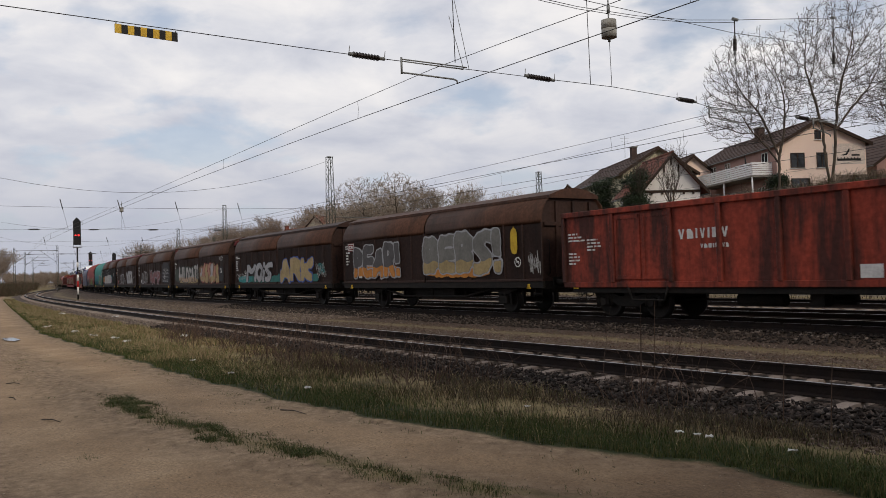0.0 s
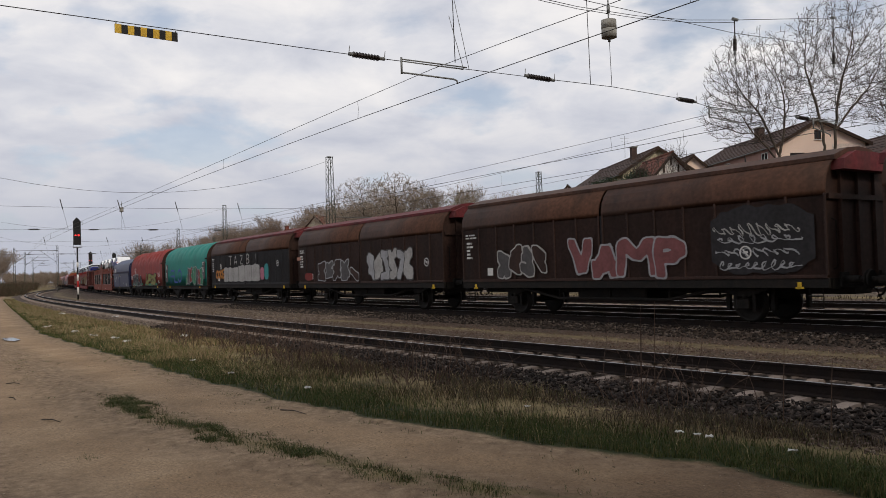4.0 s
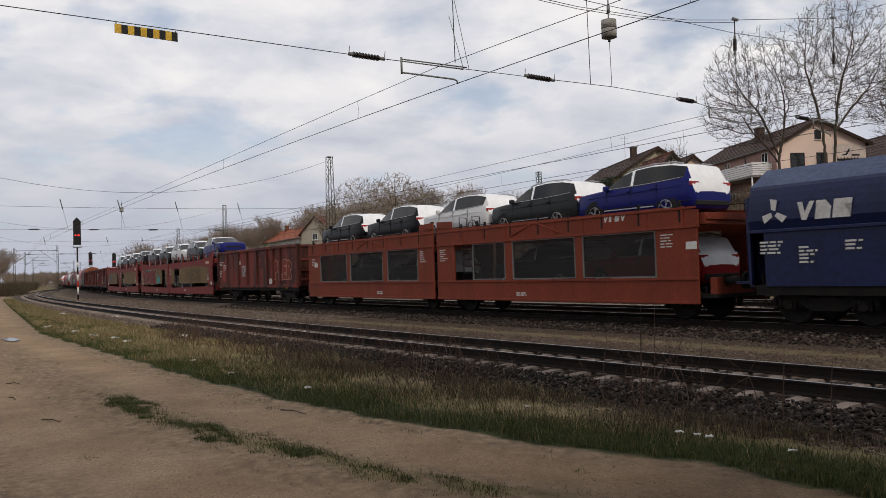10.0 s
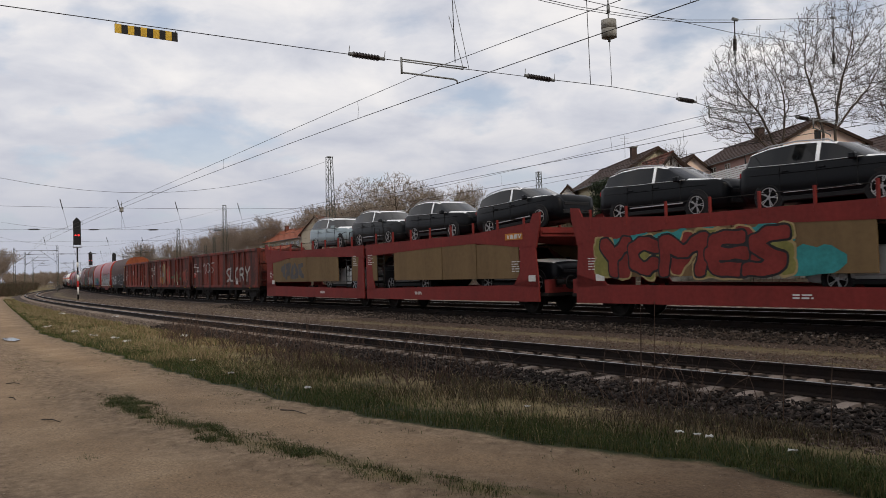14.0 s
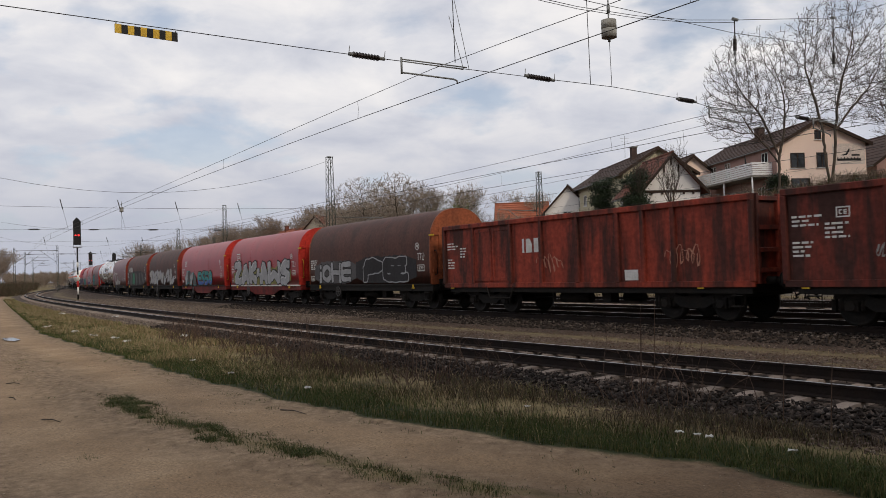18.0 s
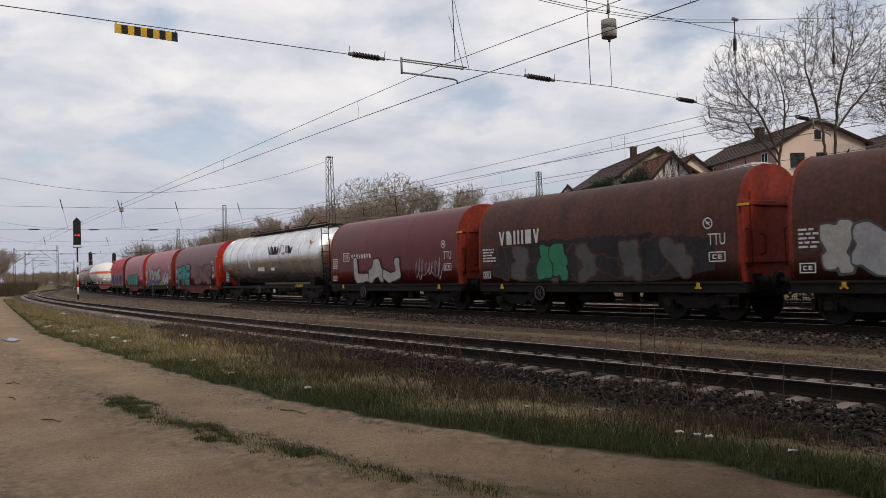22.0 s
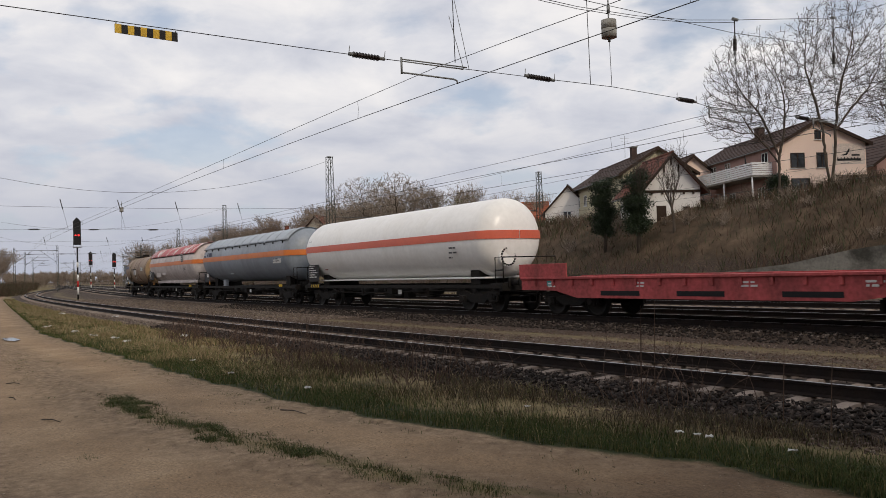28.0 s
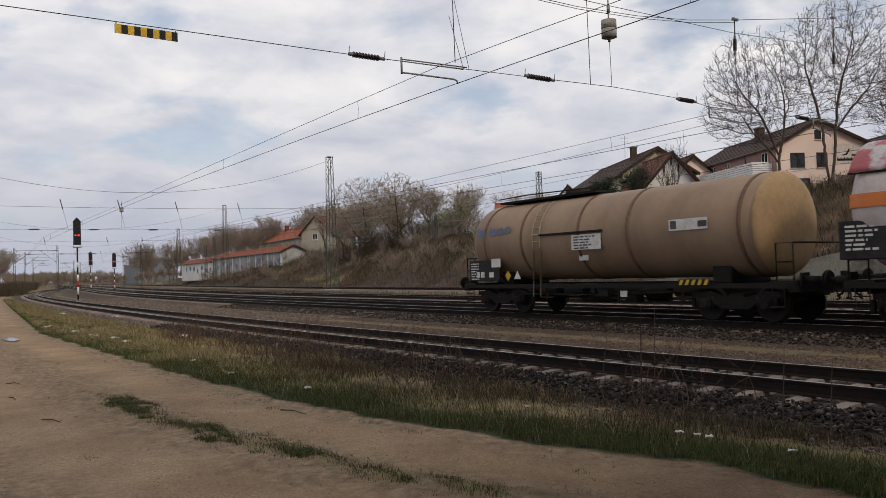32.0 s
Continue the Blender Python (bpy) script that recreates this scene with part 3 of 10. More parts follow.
tagged(part("clamp", rods(((X1, 20.0, 8.4), (X1, 20.2, 8.4), 0.05), ((X1, 25.3, 9.27), (X1, 25.5, 9.3), 0.05), seg=8), M_GALV), "small steel rope clamps on the head span", "clamp", kind="stuff")


def lattice_mast(x, y, z0, z1, wide=0.85, top=0.42, label="grey lattice steel mast of the overhead line", bar=1.0):
    """Four corner angles, tapering, laced on every side."""
    t = tagged(empty("lattice_mast", pose(x, y, z0)), label, "mast", group="lattice masts")
    h = z1 - z0

    def corner(i, z):
        hw = (wide + (top - wide) * z / h) / 2
        return Vector(((-hw, -hw), (hw, -hw), (hw, hw), (-hw, hw))[i] + (z,))
    for i in range(4):
        part("corner_angle", rods((corner(i, 0), corner(i, h), 0.045 * bar, 0.035 * bar), seg=4), M_MASTSTEEL, t)
    n = max(6, int(h / 0.8))
    for i in range(4):
        bm = bmesh.new()
        for k in range(n):
            a, b = k * h / n, (k + 1) * h / n
            p, q = (corner(i, a), corner((i + 1) % 4, b)) if k % 2 == 0 else (corner((i + 1) % 4, a), corner(i, b))
            rod(bm, p, q, 0.022 * bar, seg=4)
            if k % 3 == 0:
                rod(bm, corner(i, a), corner((i + 1) % 4, a), 0.02, seg=4)
        tagged(part("lacing", bm, M_MASTSTEEL, t), kind="stuff")
    part("footing", boxes((-wide * 0.8, wide * 0.8, -wide * 0.8, wide * 0.8, -0.6, 0.06), bevel=0.03), M_CONCRETE, t)
    part("cap_plate", boxes((-top * 0.6, top * 0.6, -top * 0.6, top * 0.6, h, h + 0.05)), M_MASTSTEEL, t)
    return t


def cantilever(x, y, z, reach=5.0, s=-1):
    t = tagged(empty("cantilever", pose(x, y, z)), "pale steel cantilever arm with insulators on a mast", "cantilever", group="cantilevers")
    r = s * reach
    part("top_tube", rods(((0, 0, 2.1), (0.2, r, 2.1), 0.045), seg=6), M_GALV, t)
    part("strut", rods(((0, s * 0.2, -0.3), (0.2, r * 0.75, 2.05), 0.04), seg=6), M_GALV, t)
    part("lower_tube", rods(((0.1, r * 0.36, 0.65), (0.2, r * 0.95, 0.65), 0.035), seg=6), M_GALV, t)
    part("insulator_ribs", ribbed((0, 0, 2.1), (0.02, s * 0.6, 2.1), 0.07, 6), M_INSUL, t)
    part("insulator_ribs", ribbed((0, s * 0.1, -0.35), (0.02, s * 0.5, 0.0), 0.07, 6), M_INSUL, t)


lattice_mast(-81.2, 42.6, -0.2, 14.75, 1.0, 0.55)
lattice_mast(-149.2, 55.6, -0.2, 15.3, 1.3, 0.55)
lattice_mast(-64.9, 59.4, 1.5, 11.9, 0.62, 0.40)
lattice_mast(-81.9, 57.4, -0.2, 8.3, 0.55, 0.4)
lattice_mast(-217.0, 68.0, -0.2, 15.0, 1.3, 0.55)
lattice_mast(-173.0, 62.0, -0.2, 10.5, 0.6, 0.4)
lattice_mast(-190.0, 66.0, -0.2, 9.5, 0.6, 0.4)
lattice_mast(-13.56, 43.6, -0.2, 14.75, 1.25, 0.5)
for x, y, z1, side in ((-178.0, 23.6, 8.6, 1), (-200.0, 28.6, 8.6, 1), (-256.0, 38.6, 8.8, 1), (-178.0, 31.4, 9.0, -1), (-184.0, 49.4, 9.2, 1), (-230.0, 57.0, 8.8, 1), (-300.0, 58.0, 9.0, -1), (-330.0, 66.0, 9.0, 1)):
    lattice_mast(x, y, -0.4, z1, 0.36, 0.26, bar=0.6)
    cantilever(x, y, 6.0, 4.2, side)
lattice_mast(-13.56, -9.2, -0.3, 14.0, 1.25, 0.5)
cantilever(-81.2, 43.1, 5.9, 6.2, 1)
cantilever(-81.9, 57.7, 5.7, 5.5, 1)
cantilever(-64.9, 59.0, 5.6, 5.5, -1)


def far_span(x, y0, z0, y1, z1, low, beads):
    """One of the head spans further down the line."""
    wire(slack(y0, z0, y1, z1, 3.6 if x > -100 else 3.2, 16, x), 0.016, "span_rope", "steel head-span rope between masts")
    wire(slack(y0, low + 2.2, y1, low + 2.6, 0.25, 8, x), 0.014, "span_rope", "steel head-span rope between masts")
    wire(slack(y0, low, y1, low + 0.2, 0.0, 4, x), 0.014, "cross_wire", "cross-span wire over the tracks")
    for y in beads:
        insulator((x, y - 0.45, low + 0.03), (x, y + 0.45, low + 0.05), 0.075)
        insulator((x, y + 2.2, low + 2.9), (x + 0.1, y + 2.45, low + 1.8), 0.055)
        wire([(x + 0.1, y + 2.45, low + 1.8), (x + 0.1, y + 2.85, low + 0.1)], 0.012, "hanger_rope", "thin steel hanger rope")


copy_thing(weight, pose(-81.2, 20.05, 8.2))
wire([(-81.2, 20.05, 8.12), (-81.2, 20.05, 6.5)], 0.012, "hanger_rope", "thin steel hanger rope")
far_span(-81.2, 2.0, 13.0, 42.6, 14.4, 6.42, (12.4, 17.5, 23.0, 29.5))
far_span(-149.2, 12.0, 13.0, 55.6, 14.8, 6.4, (22.0, 27.0, 32.0, 38.0))
far_span(-217.0, 25.0, 13.0, 68.0, 14.4, 6.4, (35.0, 40.0, 46.0, 52.0))

# ---------------------------------------------------------------- signals
M_SIGBLACK = surface("matt black signal enamel", (0.016, 0.016, 0.017), rough=0.6, big=3, fine=20)
M_SIGRED = surface("red signal enamel", (0.45, 0.03, 0.025), rough=0.5, big=3, bump=0)
M_SIGWHITE = surface("white signal enamel", (0.66, 0.65, 0.62), (0.45, 0.43, 0.4), rough=0.5, big=3, bump=0)
M_LAMP = glow("red signal light", (1.0, 0.03, 0.03), 3.0)


def signal(x, y, height, k):
    turn = math.degrees(math.atan2(y, -x))
    t = tagged(empty("railway_signal", pose(x, y, float(ground_z(x, y)), 0, 0, -turn)), "black railway signal showing two red lights on a banded post", "railway signal", group="railway signals")
    head = 3.3 * k
    part("post", rods(((0, 0, 0), (0, 0, height - head), 0.085 * k), seg=10), M_SIGBLACK, t)
    for a, b, m in ((0.10, 0.24, M_SIGWHITE), (0.24, 0.36, M_SIGRED), (0.36, 0.48, M_SIGWHITE), (0.62, 0.72, M_SIGWHITE)):
        part("band", rods(((0, 0, a * (height - head)), (0, 0, b * (height - head)), 0.10 * k), seg=10), m, t)
    bm = bmesh.new()
    w = 0.38 * k
    box(bm, -0.06, 0.1, -w, w, height - head + 0.3, height - 0.55 * k, 0.02)
    part("signal_plate", bm, M_SIGBLACK, t)
    bm = bmesh.new()
    v = [bm.verts.new(p) for p in ((-0.06, -w * 1.25, height - 0.56 * k), (-0.06, w * 1.25, height - 0.56 * k), (-0.06, 0, height), (0.1, -w * 1.25, height - 0.56 * k), (0.1, w * 1.25, height - 0.56 * k), (0.1, 0, height))]
    for q in ((0, 1, 2), (5, 4, 3), (0, 3, 4, 1), (1, 4, 5, 2), (2, 5, 3, 0)):
        bm.faces.new([v[i] for i in q])
    part("peaked_hood", bm, M_SIGBLACK, t)
    part("platform", boxes((-0.5, 0.3, -w * 1.1, w * 1.1, height - head + 0.02, height - head + 0.08)), M_GALV, t)
    part("platform_rail", tubes([[(-0.5, -w, height - head), (-0.5, -w, height - head + 0.6), (-0.5, w, height - head + 0.6), (-0.5, w, height - head)]], 0.025), M_GALV, t)
    zl = height - 1.95 * k
    for s in (-1, 1):
        part("red_light", rods(((0.1, s * w * 0.42, zl), (0.14, s * w * 0.42, zl), 0.085 * k), seg=12), M_LAMP, t, "glowing red light")
        part("lamp_hood", rods(((0.1, s * w * 0.42, zl + 0.10 * k), (0.32, s * w * 0.42, zl + 0.10 * k), 0.05 * k), seg=8), M_SIGBLACK, t)


signal(-94.0, 18.55, 8.9, 1.0)
signal(-184.0, 38.9, 8.3, 1.0)
signal(-171.0, 40.6, 7.6, 1.0)

# ---------------------------------------------------------------- houses on the bank
M_PINK_WALL = surface("pale salmon render", (0.90, 0.71, 0.60), (0.84, 0.63, 0.52), rough=0.9, big=0.5, fine=12, amount=0.5, grain=0.06, bump=0.05)
M_ROSE_SHADE_WALL = surface("dusky rose render, also shaded salmon", (0.36, 0.23, 0.20), (0.28, 0.17, 0.15), rough=0.9, big=0.5, fine=12, amount=0.5, grain=0.06)
M_WHITE_WALL = surface("whitewashed render", (0.76, 0.73, 0.70), (0.62, 0.59, 0.55), rough=0.9, big=0.5, fine=12, amount=0.5, grain=0.07)
M_CREAM_WALL = surface("cream yellow render", (0.52, 0.47, 0.33), (0.40, 0.36, 0.25), rough=0.9, big=0.5, fine=12, amount=0.5, grain=0.07)
M_VILLA_WALL = surface("dull ochre grey render", (0.36, 0.33, 0.27), (0.27, 0.25, 0.20), rough=0.9, big=0.4, fine=9, amount=0.5, grain=0.08)
M_GREY_WALL = surface("grey stained render", (0.40, 0.40, 0.39), (0.24, 0.24, 0.23), rough=0.9, big=0.6, fine=12, amount=0.7, grain=0.08)
M_ROOF_BROWN = surface("dark brown roof tiles", (0.075, 0.048, 0.040), (0.045, 0.032, 0.028), rough=0.8, big=1.2, fine=9, amount=0.7, grain=0.25, bump=0.3)
M_ROOF_RED = surface("weathered red-brown roof tiles", (0.17, 0.062, 0.042), (0.085, 0.042, 0.034), rough=0.8, big=1.0, fine=9, amount=0.8, grain=0.25, bump=0.3)
M_ROOF_ORANGE = surface("orange clay roof tiles", (0.31, 0.10, 0.055), (0.20, 0.07, 0.043), rough=0.8, big=0.7, fine=8, amount=0.7, grain=0.2, bump=0.25)
M_ROOF_GREY = surface("slate grey cladding", (0.075, 0.08, 0.088), (0.05, 0.053, 0.058), rough=0.75, big=1.0, fine=9, grain=0.2)
M_TIMBER = surface("dark stained timber", (0.045, 0.028, 0.02), rough=0.8, big=2, fine=18, stretch=(1, 1, 4))
M_FRAME = surface("white window frame", (0.66, 0.66, 0.64), rough=0.5, big=2, bump=0)
M_PANE = glass("window pane", (0.02, 0.023, 0.026), 0.05)
M_BALCONY = surface("white balcony slats", (0.82, 0.82, 0.82), (0.74, 0.74, 0.74), rough=0.6, big=1, bump=0)
M_SIGNBOARD = surface("off-white sign field", (0.78, 0.66, 0.58), rough=0.8, big=1, bump=0)


def window(house, x, z, w, h, side="gable", dark=None, y=0.0):
    """A framed window on the gable (local y = 0) or on the long left wall (local x = 0)."""
    rot = 0 if side == "gable" else -90
    wn_ = empty("window", pose(x if side == "gable" else 0, 0 if side == "gable" else x, z, 0, 0, rot))
    wn_.parent = house
    t = 0.07
    bm = boxes((-w / 2, w / 2, -0.05, 0.02, 0, t), (-w / 2, w / 2, -0.05, 0.02, h - t, h), (-w / 2, -w / 2 + t, -0.05, 0.02, t, h - t), (w / 2 - t, w / 2, -0.05, 0.02, t, h - t), (-t / 2, t / 2, -0.05, 0.02, t, h - t))
    part("window_frame", bm, dark or M_FRAME, wn_)
    for a, b in ((-w / 2 + t, -t / 2), (t / 2, w / 2 - t)):
        part("pane", boxes((a, b, -0.02, -0.012, t, h - t)), M_PANE, wn_)
    part("window_sill", boxes((-w / 2 - 0.08, w / 2 + 0.08, -0.13, 0.0, -0.07, -0.005)), M_FRAME, wn_)


def tiled_roof(house, L, w, ze, zr, m, over=0.45, gover=0.4, rows=9, ridge=0.5):
    """Two slopes, each laid in overlapping courses of tiles."""
    mid = w * ridge
    for s in (0, 1):
        bm = bmesh.new()
        slope = (zr - ze) / (mid if s == 0 else w - mid)
        x_e = -over if s == 0 else w + over
        z_e = ze - slope * over
        pts = []
        for k in range(rows):
            a, b = k / rows, (k + 1) / rows
            pts += [(x_e + (mid - x_e) * a, z_e + (zr - z_e) * a + 0.14), (x_e + (mid - x_e) * b, z_e + (zr - z_e) * b + 0.09)]
        pts += [(mid, zr), (x_e, z_e)]
        va = [bm.verts.new((x, -gover, z)) for x, z in pts]
        vb = [bm.verts.new((x, L + gover, z)) for x, z in pts]
        for i in range(len(pts)):
            j = (i + 1) % len(pts)
            bm.faces.new((va[i], va[j], vb[j], vb[i]))
        bm.faces.new(va[::-1])
        bm.faces.new(vb)
        bmesh.ops.recalc_face_normals(bm, faces=bm.faces[:])
        part("roof_slope", bm, m, house)
    part("ridge_cap", rods(((mid, -gover, zr + 0.08), (mid, L + gover, zr + 0.08), 0.13), seg=8), m, house)
    for s in (0, 1):
        slope = (zr - ze) / (mid if s == 0 else w - mid)
        x_e = -over if s == 0 else w + over
        for y in (-gover - 0.05, L + gover - 0.0):
            bm = bmesh.new()
            pts = [(x_e, ze - slope * over - 0.16), (mid, zr - 0.16), (mid, zr + 0.14), (x_e, ze - slope * over + 0.14)]
            va = [bm.verts.new((x, y, z)) for x, z in pts]
            vb = [bm.verts.new((x, y + 0.05, z)) for x, z in pts]
            for i in range(4):
                bm.faces.new((va[i], va[(i + 1) % 4], vb[(i + 1) % 4], vb[i]))
            bm.faces.new(va[::-1])
            bm.faces.new(vb)
            part("bargeboard", bm, M_TIMBER, house)
        part("gutter", rods(((x_e, -gover, ze - slope * over), (x_e, L + gover, ze - slope * over), 0.07), seg=6), M_GALV, house)


def gable_house(label, corner, turn, w, L, z0, ze, zr, wall, roof, over=0.45, gover=0.4, ridge=0.5):
    """A gabled house; corner is the left end of its front gable, turn the gable's bearing in degrees."""
    h = tagged(empty("house", pose(corner[0], corner[1], 0, 0, 0, turn)), label, "house", group="houses on the bank")
    bm = bmesh.new()
    pts = [(0, z0), (w, z0), (w, ze), (w * ridge, zr), (0, ze)]
    va = [bm.verts.new((x, 0, z)) for x, z in pts]
    vb = [bm.verts.new((x, L, z)) for x, z in pts]
    for i in range(5):
        bm.faces.new((va[i], vb[i], vb[(i + 1) % 5], va[(i + 1) % 5]))
    bm.faces.new(va)
    bm.faces.new(vb[::-1])
    bmesh.ops.recalc_face_normals(bm, faces=bm.faces[:])
    part("wall", bm, wall, h)
    tiled_roof(h, L, w, ze, zr, roof, over, gover, 9, ridge)
    return h


def chimney(h, x, y, z0, z1, m=None, s=0.35):
    c = part("chimney", boxes((x - s, x + s, y - s, y + s, z0, z1), bevel=0.02), m or M_ROOF_BROWN, h)
    part("chimney_cap", boxes((x - s - 0.08, x + s + 0.08, y - s - 0.08, y + s + 0.08, z1, z1 + 0.1)), M_CONCRETE, c)


# pink gabled house with a shop name on its gable
h = gable_house("pale salmon gabled house with brown roof and balcony", (-39.4, 63.8), 61.3, 8.1, 16.5, 5.0, 11.55, 13.55, M_PINK_WALL, M_ROOF_BROWN, 0.4, 0.45, 0.44)
window(h, 1.75, 9.45, 1.3, 1.3, dark=M_TIMBER)
window(h, 4.0, 9.45, 1.0, 1.3, dark=M_TIMBER)
window(h, 1.95, 7.55, 1.7, 1.0, dark=M_TIMBER)
window(h, 3.7, 11.9, 0.6, 0.8, dark=M_TIMBER)
part("shutter_box", boxes((5.2, 8.3, -0.25, 0.0, 8.0, 8.75), bevel=0.02), M_TIMBER, h)
part("sign_field", boxes((5.0, 8.0, -0.02, 0.0, 9.7, 11.5)), M_SIGNBOARD, h, "pale painted field with a dark shop sign")
bm = boxes((5.4, 7.6, -0.03, -0.021, 10.0, 10.2), (6.75, 7.5, -0.03, -0.021, 10.42, 10.56), (5.75, 7.2, -0.03, -0.021, 9.76, 9.79))
for k in range(7):
    box(bm, 5.42 + k * 0.31, 5.5 + k * 0.31, -0.03, -0.021, 10.2, 10.32)
bm.faces.new([bm.verts.new((px, -0.025, pz)) for px, pz in ((5.7, 10.5), (6.2, 10.62), (6.5, 11.05), (6.6, 11.05), (6.55, 10.8), (6.3, 10.5), (6.0, 10.45))])
part("shop_sign", bm, M_BOARDK, h, "dark bird emblem and unreadable shop name bars")
# long side lies away from the sun; its shade is put into a darker plate
part("shaded_side_wall", boxes((-0.012, 0.0, 0.3, 16.3, 5.0, 11.4)), M_ROSE_SHADE_WALL, h)
for y, z in ((2.2, 9.7), (9.2, 9.7), (12.2, 9.7), (3.0, 7.0), (8.4, 7.0), (10.2, 7.0), (13.0, 7.0)):
    window(h, y, z, 1.1, 1.4 if z > 9 else 1.1, "side")
bal = empty("balcony")
bal.parent = h
part("balcony_floor", boxes((-1.9, 0, 1.0, 12.0, 8.85, 9.0)), M_CONCRETE, bal)
for k in range(6):
    part("slat", boxes((-1.93, -1.88, 0.95, 12.05, 9.02 + k * 0.19, 9.17 + k * 0.19), bevel=0.01), M_BALCONY, bal)
    part("slat", boxes((-1.9, -0.05, 0.93, 0.98, 9.02 + k * 0.19, 9.17 + k * 0.19)), M_BALCONY, bal)
for y in (1.2, 6.5, 11.8):
    part("post", rods(((-1.8, y, 5.2), (-1.8, y, 9.0), 0.07), seg=8), M_BALCONY, bal)
part("parasol", rods(((-1.0, 3.6, 9.6), (-1.0, 3.9, 11.2), 0.14, 0.03), seg=8), M_BOARDK, bal)
chimney(h, 2.2, 7.0, 12.0, 14.1)

# half-timbered white annex
h = gable_house("small white half-timbered house with steep red-brown roof", (-43.0, 50.6), 61.3, 4.7, 5.6, 3.0, 7.75, 10.35, M_WHITE_WALL, M_ROOF_RED, 0.6, 0.5)
part("beam", boxes((-0.05, 4.75, -0.06, 0.0, 7.25, 7.45)), M_TIMBER, h)
for x in (0.6, 1.5, 2.4, 3.3, 4.1):
    part("bracket", boxes((x - 0.07, x + 0.07, -0.14, -0.06, 7.1, 7.3)), M_TIMBER, h)
for x, zt in ((1.75, 9.5), (2.35, 10.1), (2.95, 9.5)):
    part("timber_stud", boxes((x - 0.06, x + 0.06, -0.05, 0.0, zt - 0.6, zt)), M_TIMBER, h)
part("door", boxes((1.0, 1.8, -0.04, 0.0, 4.0, 6.2)), M_TIMBER, h)
window(h, 3.5, 5.3, 0.5, 0.8, dark=M_TIMBER)
window(h, 2.5, 4.6, 1.6, 1.3, "side")

# cream house behind it
h = gable_house("cream house with long brown roof and chimney", (-53.2, 59.7), 61.3, 7.0, 17.5, 4.0, 10.6, 12.8, M_CREAM_WALL, M_ROOF_BROWN, 0.6, 0.4)
for y in (12.6, 15.2):
    window(h, y, 8.3, 1.0, 1.2, "side")
    window(h, y, 5.6, 1.0, 1.2, "side")
window(h, 3.5, 10.4, 1.0, 1.1)
chimney(h, 2.6, 4.0, 11.0, 13.5, M_ROOF_BROWN, 0.28)
bm = rods(((3.5, 9, 13.2), (3.5, 9, 15.6), 0.02), ((3.0, 9, 15.3), (4.0, 9, 15.3), 0.012), ((3.1, 9, 15.0), (3.9, 9, 15.0), 0.012), seg=5)
part("roof_aerial", bm, M_GALV, h)

h = gable_house("pinkish gabled house with red-brown roof", (-52.8, 66.5), 61.3, 4.4, 7.0, 5.0, 10.6, 12.4, M_PINK_WALL, M_ROOF_BROWN, 0.6, 0.4)
window(h, 2.2, 9.4, 0.9, 1.0)
h = gable_house("slate-clad narrow house with steep grey roof", (-69.6, 64.5), 40, 5.5, 9.0, 4.0, 8.0, 10.9, M_WHITE_WALL, M_ROOF_GREY, 0.4, 0.3)
window(h, 2.6, 7.0, 0.9, 1.0)
h = gable_house("low house with a bright orange tiled roof", (-88.2, 73.0), -42, 7.0, 6.5, 3.0, 7.9, 10.4, M_WHITE_WALL, M_ROOF_ORANGE, 0.6, 0.4)
window(h, 3.4, 7.0, 1.1, 1.1)
h = gable_house("dark-roofed house at the edge of the bank", (-37.6, 77.0), 61.3, 9.0, 12.0, 5.0, 10.5, 13.6, M_ROSE_SHADE_WALL, M_ROOF_BROWN, 0.6, 0.4)
window(h, 2.5, 8.7, 1.2, 1.2)
window(h, 5.5, 8.7, 1.2, 1.2)

# long white yard sheds with orange roofs on the bank, further down the line
M_TAG = surface("faded grey-blue wall graffiti", (0.20, 0.23, 0.30), (0.12, 0.12, 0.14), rough=0.8, big=1.2, fine=8, amount=0.8)


def long_house(label, p1, p0, depth, z0, ze, zr, wall, roof):
    """A house whose long side, from p1 back to p0, faces the tracks."""
    d = Vector((p0[0] - p1[0], p0[1] - p1[1]))
    return gable_house(label, p1, math.degrees(math.atan2(-d.x, d.y)), depth, d.length, z0, ze, zr, wall, roof, 0.45, 0.35), d.length


for k, (p1, p0, zb, ze, zr, lab) in enumerate((((-192.0, 68.2), (-224.0, 71.0), 1.0, 5.6, 6.5, "white graffitied shed with low orange tiled roof"),
                                           ((-160.5, 64.8), (-191.0, 68.0), 1.5, 6.2, 7.2, "grey-white shed with orange tiled roof and graffiti"),
                                           ((-139.0, 62.6), (-159.5, 64.6), 2.0, 6.2, 7.2, "grey-white shed with orange tiled roof and graffiti"))):
    h, L = long_house(lab, p1, p0, 4.5, zb, ze, zr, M_WHITE_WALL if k == 0 else M_GREY_WALL, M_ROOF_ORANGE)
    rt = random.Random(k + 3)
    for j in range(7):
        y, zt = 1.5 + j * (L - 3) / 7, rt.uniform(3.4, ze - 1.2)
        bm = bmesh.new()
        n = 12
        bm.faces.new([bm.verts.new((-0.015, y + 1.5 * rt.uniform(0.6, 1.0) * math.cos(i * 6.283 / n), zt + 0.75 * rt.uniform(0.5, 1.0) * math.sin(i * 6.283 / n))) for i in range(n)])
        part("graffiti", bm, M_TAG, h)
    for j in range(6):
        part("pilaster", boxes((-0.1, 0.0, 0.3 + j * (L - 0.7) / 5, 0.7 + j * (L - 0.7) / 5, zb, ze - 0.1)), M_WHITE_WALL, h)
